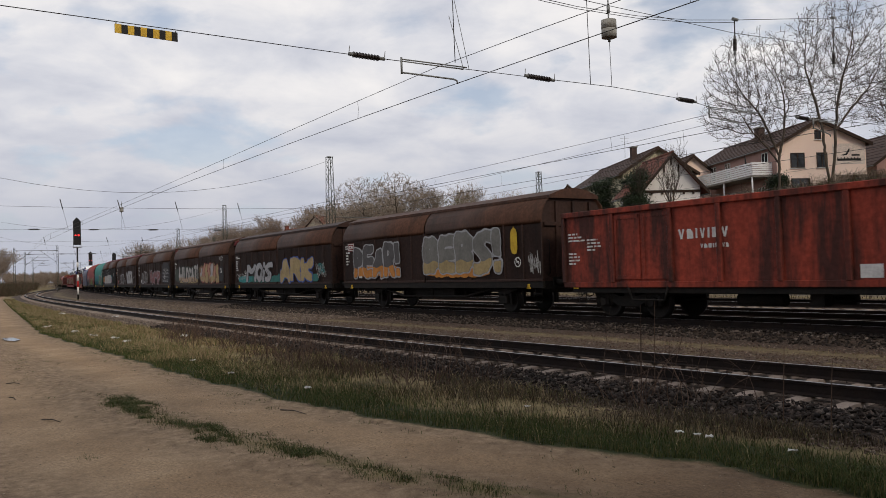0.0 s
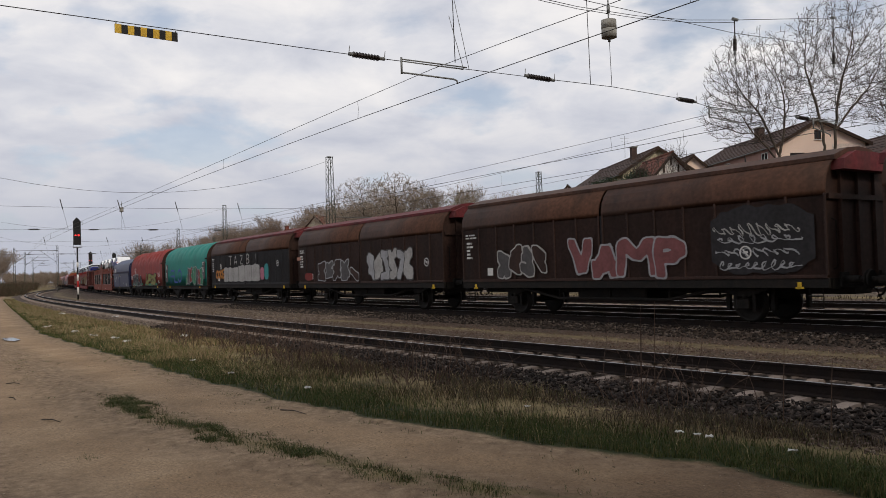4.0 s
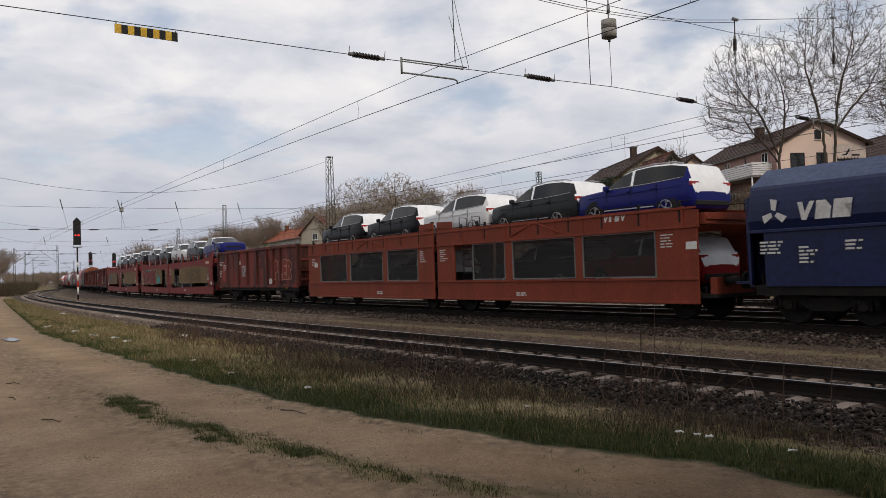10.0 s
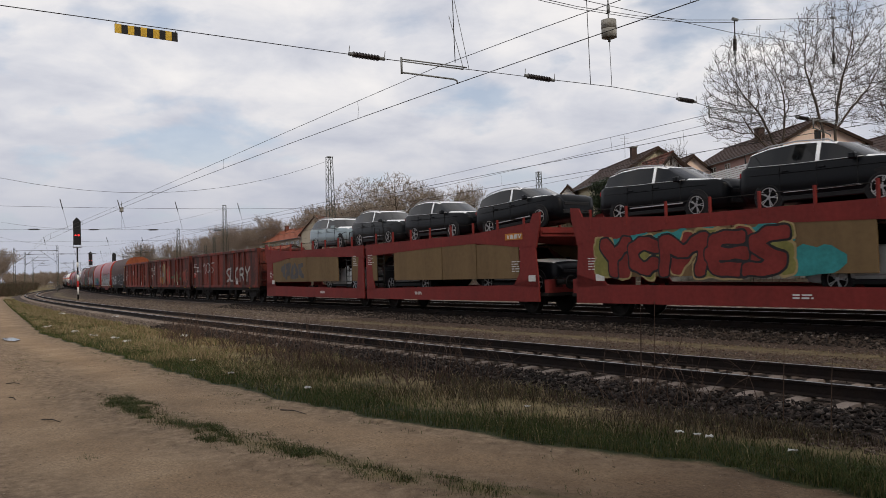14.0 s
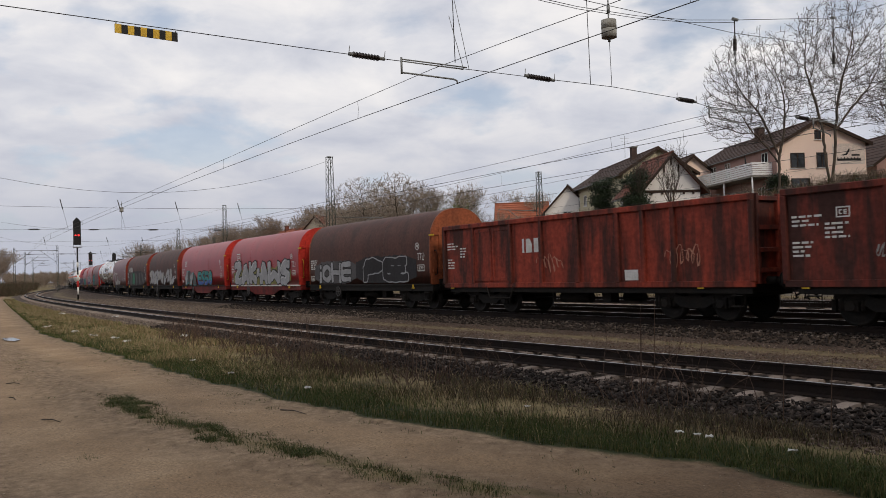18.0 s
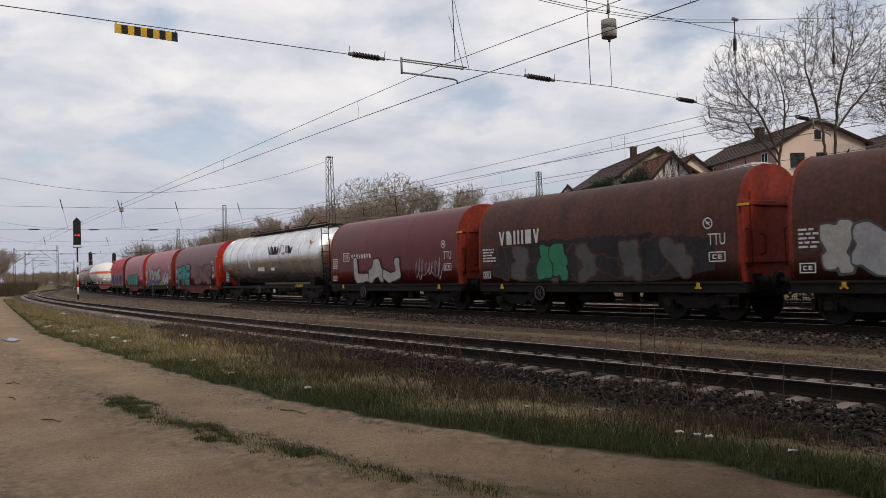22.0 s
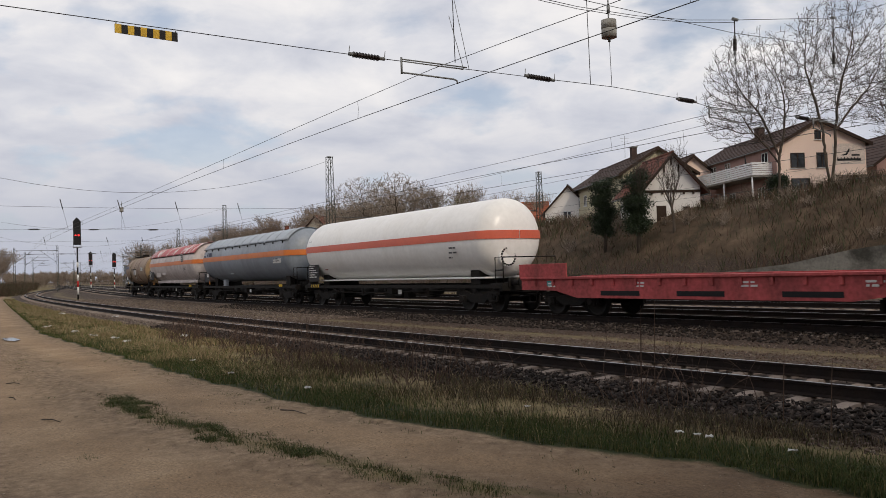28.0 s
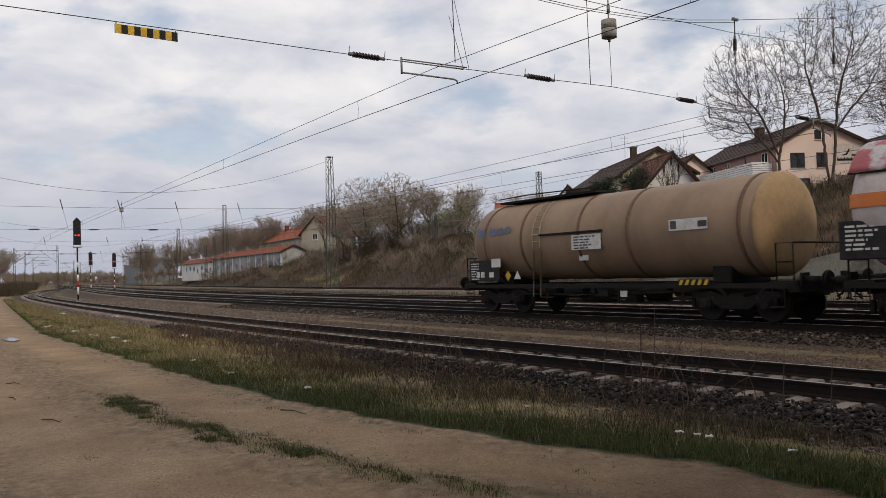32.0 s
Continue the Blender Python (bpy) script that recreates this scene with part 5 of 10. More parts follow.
def copse(name, label, spots, seed, levels=5, thick=2.6, mat=None, first=0.22):
    """A belt of far trees in one piece."""
    rs = random.Random(seed)
    A, B, ra, rb = [], [], [], []
    kinds_ = [fit_height(grow(random.Random(seed * 10 + k), 10, 0.5, levels, 0.18, first=first), 10) for k in range(4)]
    for x, y, hgt in spots:
        z = float(ground_z(x, y)) - 0.2
        k = hgt / 10
        ang = rs.uniform(0, 6.28)
        c, s = math.cos(ang), math.sin(ang)
        for a, b, r1, r2, lev in rs.choice(kinds_):
            A.append((x + (a.x * c - a.y * s) * k, y + (a.x * s + a.y * c) * k, z + a.z * k))
            B.append((x + (b.x * c - b.y * s) * k, y + (b.x * s + b.y * c) * k, z + b.z * k))
            ra.append(max(r1 * k, 0.011 * thick))
            rb.append(max(r2 * k, 0.009 * thick))
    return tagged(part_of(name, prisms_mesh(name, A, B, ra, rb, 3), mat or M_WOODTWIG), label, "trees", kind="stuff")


spots = []
for k in range(64):
    u = k / 63
    x = -262 + u * 140 + r0.uniform(-4, 4)
    y = np.interp(x, [-262, -160, -110], [84, 80, 76]) + r0.uniform(-6, 10)
    spots.append((x, y, r0.uniform(9.5, 13) * (1.05 - 0.15 * u)))
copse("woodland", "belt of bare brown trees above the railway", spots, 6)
spots = [(-270 + r0.uniform(-14, 10), 77 + r0.uniform(-5, 6), r0.uniform(11, 16)) for _ in range(8)]
copse("tree_clump", "clump of bare trees at the bend of the line", spots, 7, 5)
spots = [(-168, 20.6, 9.0), (-172, 20.4, 8.0), (-186, 22.2, 9.5)]
copse("hedge_trees", "bare trees along the road edge far off", spots, 8, 5)
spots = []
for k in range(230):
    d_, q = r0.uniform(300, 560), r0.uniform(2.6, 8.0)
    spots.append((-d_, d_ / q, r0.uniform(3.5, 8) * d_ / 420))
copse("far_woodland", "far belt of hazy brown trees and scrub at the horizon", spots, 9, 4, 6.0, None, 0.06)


def scatter_blades(name, label, X, Y, Z, hgt, width, lean, mat, seed, category="grass"):
    """Bent blades standing at the given places."""
    r = np.random.default_rng(seed)
    n = len(X)
    ang = r.uniform(0, 2 * math.pi, n)
    wx, wy = np.cos(ang) * width, np.sin(ang) * width
    la = r.uniform(0, 2 * math.pi, n)
    lx, ly = np.cos(la) * lean * hgt, np.sin(la) * lean * hgt
    b0 = np.stack([X - wx, Y - wy, Z - 0.02], 1)
    b1 = np.stack([X + wx, Y + wy, Z - 0.02], 1)
    m0 = np.stack([X - wx * 0.7 + lx * 0.3, Y - wy * 0.7 + ly * 0.3, Z + hgt * 0.55], 1)
    m1 = np.stack([X + wx * 0.7 + lx * 0.3, Y + wy * 0.7 + ly * 0.3, Z + hgt * 0.55], 1)
    t0 = np.stack([X - wx * 0.12 + lx, Y - wy * 0.12 + ly, Z + hgt * (1 - 0.3 * lean)], 1)
    t1 = np.stack([X + wx * 0.12 + lx, Y + wy * 0.12 + ly, Z + hgt * (1 - 0.3 * lean)], 1)
    V = np.stack([b0, b1, m1, m0, t1, t0], 1).reshape(-1, 3)
    i = (np.arange(n) * 6)[:, None]
    F = np.concatenate([i + np.array([[0, 1, 2, 3]]), i + np.array([[3, 2, 4, 5]])], 0)
    return tagged(part_of(name, quad_mesh(name, V, F), mat), label, category, kind="stuff")


rg = np.random.default_rng(21)


def verge(n, far=110, power=2.2):
    """Places in the strip of grass between the road and the siding, thicker near the camera."""
    x = 2.0 - far * rg.uniform(0, 1, n) ** power
    lo, hi = road_edge(x), near_y(x) - 2.2
    u = rg.uniform(0, 1, n)
    return x, lo + (hi - lo) * u, u


def clumpy(x, y, s, seed):
    """Uneven thickness of growth, from 0 to 1."""
    a = np.sin(x * s + seed) + np.sin(y * s * 1.7 + seed * 2.1) + np.sin((x + y) * s * 0.63 + seed * 0.7) + np.sin((x - 1.4 * y) * s * 1.3)
    return 0.5 + a / 8


x, y, u = verge(460000)
reach = np.interp(x, [-60, -25, -14, -4], [0.55, 0.58, 0.58, 0.62])
keep = rg.uniform(0, 1, len(x)) < np.clip(1.5 - 1.5 * u / (reach * (0.5 + clumpy(x, y, 0.9, 8))), 0.015, 1) * np.clip(0.25 + clumpy(x, y, 1.7, 1), 0.15, 1)
x, y, u = x[keep], y[keep], u[keep]
d_ = np.hypot(x, y)
scatter_blades("green_grass", "fresh green grass along the dirt road", x, y - 0.05, ground_z(x, y), rg.uniform(0.02, 0.13, len(x)) * (0.4 + 1.1 * clumpy(x, y, 2.6, 4)), 0.0014 + 0.00020 * d_, rg.uniform(0.1, 1.0, len(x)), M_GREEN, 1)
x, y, u = verge(380000)
keep = rg.uniform(0, 1, len(x)) < np.clip(np.interp(x, [-30, -12, 0], [0.7, 0.15, 0.02]) + u * 1.2, 0, 1) * np.clip(clumpy(x, y, 1.4, 3) * 1.6 - 0.4, 0.05, 1) * np.clip(1.0 - (x + 16) / 10, 0.10, 1)
x, y, u = x[keep], y[keep], u[keep]
d_ = np.hypot(x, y)
scatter_blades("dry_grass", "dry straw-coloured grass beside the siding", x, y, ground_z(x, y), rg.uniform(0.04, 0.24, len(x)) * (0.3 + 1.1 * clumpy(x, y, 1.9, 6)), 0.0012 + 0.00020 * d_, rg.uniform(0.2, 1.2, len(x)), M_STRAW, 2)
x, y, u = verge(160000, 26, 1.3)
keep = rg.uniform(0, 1, len(x)) < np.clip(u * 1.5 - 0.35, 0, 1) * np.clip(clumpy(x, y, 1.4, 3) * 1.7 - 0.3, 0.05, 1) * np.clip((x + 20) / 8, 0, 0.6)
x, y, u = x[keep], y[keep], u[keep]
d_ = np.hypot(x, y)
scatter_blades("dead_grass", "dead reddish-brown grass at the foot of the ballast", x, y, ground_z(x, y), rg.uniform(0.05, 0.26, len(x)) * (0.45 + 0.9 * clumpy(x, y, 1.7, 6)), 0.0012 + 0.0002 * d_, rg.uniform(0.3, 1.4, len(x)), M_DEAD, 7)
# tufts in the middle of the road
tx, ty = [], []
for k in range(95):
    u = rg.uniform(0, 1) ** 1.15
    cx = np.interp(u, [0, 0.3, 0.6, 1.0], [-13.4, -11.4, -8.8, -5.0])
    cy = road_edge(cx) - 2.0 + rg.normal(0, 0.13)
    m = int(rg.uniform(120, 620) * (1.35 - u) * rg.uniform(0.3, 1))
    wide = rg.uniform(0.06, 0.24)
    tx.append(cx + rg.normal(0, wide, m))
    ty.append(cy + rg.normal(0, wide * 0.42, m))
for k in range(90):
    cx = rg.uniform(-24, -4.5)
    cy = road_edge(cx) - rg.choice([rg.uniform(1.5, 2.6), rg.uniform(0.1, 0.6), rg.uniform(0.5, 4.5)])
    m = int(rg.uniform(5, 40))
    tx.append(cx + rg.normal(0, 0.1, m))
    ty.append(cy + rg.normal(0, 0.06, m))
tx, ty = np.concatenate(tx), np.concatenate(ty)
scatter_blades("road_tufts", "low green tufts between the wheel ruts", tx, ty, ground_z(tx, ty), rg.uniform(0.012, 0.06, len(tx)) * (0.5 + 0.8 * clumpy(tx, ty, 7.0, 2)), 0.0024, rg.uniform(0.4, 1.6, len(tx)), M_GREEN, 3)
# thin growth between the tracks
n = 26000
x = -95 + 97 * rg.uniform(0, 1, n) ** 0.7
a_, b_ = near_y(x) + 2.6, main_y(x) - 2.4
y = near_y(x) + np.interp(x, [-120, -60, -15, 5], [3.6, 4.0, 4.9, 4.9]) + rg.normal(0, 0.4, n)
keep = rg.uniform(0, 1, n) < clumpy(x, y, 0.8, 9) * 0.16
x, y = x[keep], y[keep]
scatter_blades("track_grass", "short straw grass between the tracks", x, y, ground_z(x, y), rg.uniform(0.02, 0.08, len(x)), 0.005, rg.uniform(0.2, 0.9, len(x)), M_STRAW, 4)
n = 16000
x = -150 + 150 * rg.uniform(0, 1, n)
y = main_y(x) + rg.choice([6.4, 12.5, 15.5, 18.0, 25.6], n) + rg.normal(0, 0.8, n)
scatter_blades("yard_grass", "dry weeds between the far tracks", x, y, ground_z(x, y), rg.uniform(0.05, 0.28, n), 0.014, rg.uniform(0.2, 0.9, n), M_DEAD, 5)

# brush on the bank: bent stems and twiggy shrubs
n = 90000
x = -230 + 245 * rg.uniform(0, 1, n) ** 0.8
f_ = bank_foot(x)
y = f_ + rg.uniform(-0.5, 13, n)
keep = rg.uniform(0, 1, n) < np.clip(clumpy(x, y, 0.45, 2) * 1.6 - 0.2, 0.15, 1)
x, y = x[keep], y[keep]
hg = rg.uniform(0.2, 1.0, len(x)) * (0.5 + clumpy(x, y, 0.3, 5))
scatter_blades("bank_brush", "dead brown brush and brambles covering the bank", x, y, ground_z(x, y), hg, 0.022, rg.uniform(0.2, 1.3, len(x)), M_BRUSH, 6, "brush")


def shrubs(name, label, spots, seed, mat, stems=26, leaf=None):
    rs = np.random.default_rng(seed)
    A, B, ra, rb, tips = [], [], [], [], []
    for x, y, hgt in spots:
        z = float(ground_z(x, y)) - 0.1
        for k in range(stems):
            p = np.array([x, y, z]) + rs.normal(0, 0.12, 3) * np.array([1, 1, 0])
            d = rs.normal(0, 0.42, 3)
            d[2] = 1.0
            d /= np.linalg.norm(d)
            r = 0.028
            for s in range(4):
                q = p + d * hgt * 0.25 * rs.uniform(0.7, 1.2)
                A.append(p), B.append(q), ra.append(r), rb.append(r * 0.75)
                if s:
                    for j in range(2):
                        e_ = d + rs.normal(0, 0.55, 3)
                        e_ /= np.linalg.norm(e_)
                        w_ = q + e_ * hgt * rs.uniform(0.12, 0.3)
                        A.append(q), B.append(w_), ra.append(r * 0.6), rb.append(r * 0.35)
                        tips.append(w_)
                p, d, r = q, d + rs.normal(0, 0.2, 3), r * 0.75
                d /= np.linalg.norm(d)
    tagged(part_of(name, prisms_mesh(name, A, B, ra, rb, 3), mat), label, "shrubs", kind="stuff")
    if leaf:
        tips = np.array(tips)
        P = tips[rs.integers(0, len(tips), len(tips) * 3)] + rs.normal(0, 0.16, (len(tips) * 3, 3))
        tagged(part_of(name + "_leaves", leaf_mesh(name, P, 0.07, seed), leaf), "first green leaves on the shrubs", "leaves", kind="stuff")


spots = [(x_, float(bank_foot(x_)) + r0.uniform(1.5, 13), r0.uniform(0.9, 2.3) * (1.2 if x_ < -60 else 0.6)) for x_ in np.linspace(-205, -6, 170)]
shrubs("bank_shrubs", "bare brown shrubs on the railway bank", spots, 31, M_WOODTWIG)
spots = [(r0.uniform(-116, -84), r0.uniform(61.5, 69), r0.uniform(2.6, 4.4)) for _ in range(46)]
shrubs("thicket", "tall brown thicket on the bank", spots, 32, M_BRUSH, 30)
spots = [(-86 + r0.uniform(-3, 3), 62.5 + r0.uniform(-1, 2), r0.uniform(3.2, 4.6)) for _ in range(9)] + [(-165 + r0.uniform(-5, 5), 70 + r0.uniform(-2, 2), 3.5) for _ in range(5)]
shrubs("budding_shrubs", "shrubs with first green leaves on the bank", spots, 33, M_WOODTWIG, 24, M_SPRING)
spots = [(r0.uniform(-56, -41), r0.uniform(54, 57), r0.uniform(0.6, 1.2)) for _ in range(22)]
shrubs("garden_shrubs", "bare garden shrubs along the top of the bank", spots, 34, M_WOODTWIG, 14)
spots = []
for k in range(120):
    d_ = r0.uniform(135, 300)
    spots.append((-d_, d_ / r0.uniform(6.9, 8.4) + max(0, d_ - 200) * 0.04, r0.uniform(1.0, 2.2) * (0.7 + d_ / 400)))
for k in range(30):
    d_ = r0.uniform(140, 178)
    spots.append((-d_, d_ / r0.uniform(7.5, 9.2), r0.uniform(1.7, 2.7)))
shrubs("roadside_scrub", "brown scrub along the far road edge", spots, 35, M_BRUSH, 16)

# dry weed stalks and brambles in the verge
A, B, ra, rb = [], [], [], []
rw = random.Random(9)
CLUMPS = [(rw.uniform(-26, -4.5), rw.uniform(2.0, 3.5)) for _ in range(30)]
for k in range(520):
    cx, cy = rw.choice(CLUMPS)
    x = cx + rw.gauss(0, 0.45)
    y = float(near_y(x)) - cy + rw.gauss(0, 0.22)
    p = Vector((x, y, float(ground_z(x, y))))
    d = Vector((rw.gauss(0, 0.35), rw.gauss(0, 0.3), 1)).normalized()
    hgt, r = rw.uniform(0.35, 1.15), 0.0075
    for s in range(5):
        q = p + d * hgt / 5
        A.append(p), B.append(q), ra.append(r), rb.append(r * 0.8)
        if s > 1 and rw.random() < 0.8:
            e_ = (d + Vector((rw.gauss(0, 0.6), rw.gauss(0, 0.6), rw.gauss(0, 0.3)))).normalized()
            A.append(q), B.append(q + e_ * hgt * rw.uniform(0.15, 0.35)), ra.append(r * 0.6), rb.append(r * 0.3)
        p, r = q, r * 0.8
        d = (d + Vector((rw.gauss(0, 0.22), rw.gauss(0, 0.22), -0.10))).normalized()
for x, y, hgt in ((-7.45, 8.55, 1.25), (-7.25, 8.6, 1.3), (-7.4, 8.5, 0.9), (-5.2, 8.3, 0.9), (-4.6, 8.2, 0.8)):
    p = Vector((x, y, float(ground_z(x, y))))
    A.append(p), B.append(p + Vector((0.05, 0, hgt))), ra.append(0.008), rb.append(0.004)
tagged(part_of("weed_stalks", prisms_mesh("weed_stalks", A, B, ra, rb, 4), M_STALK), "dry dark weed stalks beside the ballast", "weeds", kind="stuff")

# ---------------------------------------------------------------- ballast stones
M_STONE = leafy("ballast stones", [(0.010, 0.008, 0.007), (0.022, 0.017, 0.014), (0.045, 0.034, 0.028), (0.015, 0.012, 0.010), (0.032, 0.024, 0.020), (0.013, 0.010, 0.009), (0.055, 0.040, 0.033), (0.17, 0.14, 0.12)], 0.95)


def stones(name, label, X, Y, Z, size, seed, mat=None):
    r = np.random.default_rng(seed)
    n = len(X)
    base = np.array([(1, 0, 0), (-1, 0, 0), (0, 1, 0), (0, -1, 0), (0, 0, 1), (0, 0, -1)], float)
    V = base[None] * r.uniform(0.5, 1.35, (n, 6, 1)) + r.normal(0, 0.32, (n, 6, 3))
    a = r.uniform(0, 6.283, n)
    b = r.uniform(-0.7, 0.7, n)
    c, s, cb, sb = np.cos(a), np.sin(a), np.cos(b), np.sin(b)
    x, y, z = V[..., 0].copy(), V[..., 1].copy(), V[..., 2].copy()
    y, z = y * cb[:, None] - z * sb[:, None], y * sb[:, None] + z * cb[:, None]
    V = np.stack([x * c[:, None] - y * s[:, None], x * s[:, None] + y * c[:, None], z * 0.75], -1) * size[:, None, None]
    V += np.stack([X, Y, Z], 1)[:, None]
    tri = np.array([(0, 2, 4), (2, 1, 4), (1, 3, 4), (3, 0, 4), (2, 0, 5), (1, 2, 5), (3, 1, 5), (0, 3, 5)])
    F = (np.arange(n) * 6)[:, None, None] + tri[None]
    return tagged(part_of(name, quad_mesh(name, V.reshape(-1, 3), F.reshape(-1, 3), 3), mat or M_STONE), label, "ballast", kind="stuff")


n = 70000
x = 2.5 - 34 * rg.uniform(0, 1, n) ** 1.25
dy = np.where(rg.uniform(0, 1, n) < 0.72, rg.uniform(-2.75, 2.2, n), rg.uniform(2.2, 5.6, n))
y = near_y(x) + dy
k = (x - (-10.7119 + 0.05)) / 0.6187
on_sleeper = (np.abs(k - np.round(k)) * 0.6187 < 0.15) & (np.abs(dy) < 1.16 + 0.12 * np.sin(np.round(k) * 2.4)) & (np.abs(dy) > 0.42)
on_rail = (np.abs(np.abs(dy) - 0.755) < 0.10)
on_strip = np.abs(dy - np.interp(x, [-60, -15, 5], [4.0, 4.9, 4.9])) < 0.32 + 0.12 * np.sin(x * 1.7)
keep = ~on_sleeper & ~on_rail & ~(on_strip & (rg.uniform(0, 1, n) < 0.93))
x, y, dy = x[keep], y[keep], dy[keep]
heap = np.where(np.abs(dy) < 1.4, -0.012, 0.0) + np.where((np.abs(dy) > 1.1) & (np.abs(dy) < 2.2), 0.045, 0)
bed_of = np.abs(dy) < 2.25
size = rg.uniform(0.016, 0.040, len(x)) * np.where(np.abs(dy) < 1.4, 0.8, 1.15)
z = ground_z(x, y) + heap + rg.uniform(-0.01, 0.02, len(x))
stones("ballast_stones", "loose dark ballast stones of the siding", x[bed_of], y[bed_of], z[bed_of], size[bed_of], 3)
M_GRAVEL = leafy("reddish brown gravel", [(0.040, 0.026, 0.020), (0.085, 0.055, 0.042), (0.13, 0.088, 0.068), (0.055, 0.036, 0.028), (0.105, 0.07, 0.055), (0.25, 0.20, 0.17)], 0.95)
rest = ~bed_of
stones("track_gravel", "small reddish brown gravel between the tracks", x[rest], y[rest], z[rest] - 0.008, size[rest] * 0.62, 13, M_GRAVEL)
n = 26000
x = -1 - 34 * rg.uniform(0, 1, n) ** 1.1
y = near_y(x) + rg.uniform(2.3, 6.4, n)
keep = np.abs(y - near_y(x) - np.interp(x, [-60, -15, 5], [4.0, 4.9, 4.9])) > 0.3
x, y = x[keep], y[keep]
stones("track_gravel", "small reddish brown gravel between the tracks", x, y, ground_z(x, y), rg.uniform(0.008, 0.022, len(x)), 14, M_GRAVEL)
n = 26000
x = -4 - 46 * rg.uniform(0, 1, n)
off = rg.uniform(-2.4, 2.4, n)
keep = np.abs(np.abs(off) - 0.755) > 0.1
x, off = x[keep], off[keep]
y = main_y(x) + off
stones("ballast_stones", "loose dark ballast stones of the running line", x, y, ground_z(x, y) + 0.02 + np.where(np.abs(off) < 1.4, 0.03, 0), rg.uniform(0.02, 0.05, len(x)), 4)
n = 30000
x = -30 - 60 * rg.uniform(0, 1, n) ** 1.2
y = near_y(x) + rg.uniform(-2.4, 7.0, n)
dy = y - near_y(x)
keep = ((np.abs(np.abs(dy) - 0.755) > 0.12) & (np.abs(dy) > 1.2)) | (np.abs(dy) < 0.5)
x, y = x[keep], y[keep]
stones("ballast_stones", "loose brown ballast stones further along the siding", x, y, ground_z(x, y), rg.uniform(0.03, 0.06, len(x)), 6, leafy("brown ballast stones", [(0.06, 0.044, 0.034), (0.13, 0.098, 0.076), (0.19, 0.148, 0.118), (0.09, 0.068, 0.054), (0.26, 0.21, 0.175)], 0.95))
n = 9000
x = 0.5 - 24 * rg.uniform(0, 1, n) ** 1.6
y = road_edge(x) - rg.uniform(0.05, 6, n)
stones("road_pebbles", "small pebbles on the dirt road", x, y, ground_z(x, y), rg.uniform(0.003, 0.011, n), 5, leafy("tan road pebbles", [(0.15, 0.11, 0.07), (0.25, 0.19, 0.13), (0.10, 0.078, 0.055), (0.33, 0.27, 0.20)], 0.95))

# ---------------------------------------------------------------- litter, sticks and puddles
M_PAPER = surface("dirty white paper", (0.50, 0.49, 0.46), (0.42, 0.40, 0.37), rough=0.8, big=8, fine=40)
for k, (px_, py_, s) in enumerate(((-36.0, 5.9, 0.16), (-31.5, 6.1, 0.14), (-28.4, 6.05, 0.12), (-26.6, 6.3, 0.12), (-24.8, 6.2, 0.1), (-25.2, 8.0, 0.14), (-17.5, 5.75, 0.06), (-14.6, 5.5, 0.07),
                                   (-11.7, 5.65, 0.06), (-7.9, 6.9, 0.035), (-5.55, 6.95, 0.04), (-5.35, 6.98, 0.035), (-5.2, 6.98, 0.05), (-40.5, 9.6, 0.16), (-4.3, 7.0, 0.04), (-50.0, 9.0, 0.2))):
    rr = random.Random(k)
    bm = bmesh.new()
    g = [[bm.verts.new((s * (i - 2) * 0.5, s * (j - 1.5) * 0.5, s * rr.uniform(-0.2, 0.35) + 0.03)) for j in range(4)] for i in range(5)]
    for i in range(4):
        for j in range(3):
            bm.faces.new((g[i][j], g[i + 1][j], g[i + 1][j + 1], g[i][j + 1]))
    geo = bmesh.ops.extrude_face_region(bm, geom=bm.faces[:])
    bmesh.ops.translate(bm, verts=[v for v in geo["geom"] if isinstance(v, bmesh.types.BMVert)], vec=(0, 0, 0.006))
    tagged(part("paper_litter", bm, M_PAPER, at=pose(px_, py_, float(ground_z(px_, py_)) + 0.06, 0, 0, rr.uniform(0, 360))), "crumpled white scrap of paper in the grass", "litter", group="litter")
for k, (px_, py_, ln, an) in enumerate(((-12.0, 2.0, 0.45, 20), (-14.8, 1.9, 0.4, 5), (-10.2, 4.7, 0.6, 10), (-4.1, 6.6, 0.5, -30), (-17.0, 2.2, 0.3, 40))):
    tagged(part("stick", rods(((-ln / 2, 0, 0), (0, 0.02, 0.015), 0.01, 0.009), ((0, 0.02, 0.015), (ln / 2, 0, 0), 0.009, 0.005), seg=6), M_BARK, at=pose(px_, py_, float(ground_z(px_, py_)) + 0.012, 0, 0, an)), "short fallen stick on the dirt road", "stick", group="sticks")
M_WATER = glass("puddle water", (0.05, 0.045, 0.04), 0.03)
for px_, py_, sx, sy in ((-42.0, 4.2, 3.2, 0.5), (-30.5, 3.9, 1.1, 0.22)):
    bm = bmesh.new()
    rr = random.Random(int(-px_))
    vs = [bm.verts.new((math.cos(a * math.pi / 12) * sx * rr.uniform(0.85, 1.1), math.sin(a * math.pi / 12) * sy * rr.uniform(0.8, 1.15), 0)) for a in range(24)]
    bm.faces.new(vs)
    tagged(part("puddle", bm, M_WATER, at=pose(px_, py_, float(ground_z(px_, py_)) + 0.03)), "shallow puddle on the dirt road", "puddle", kind="structure")

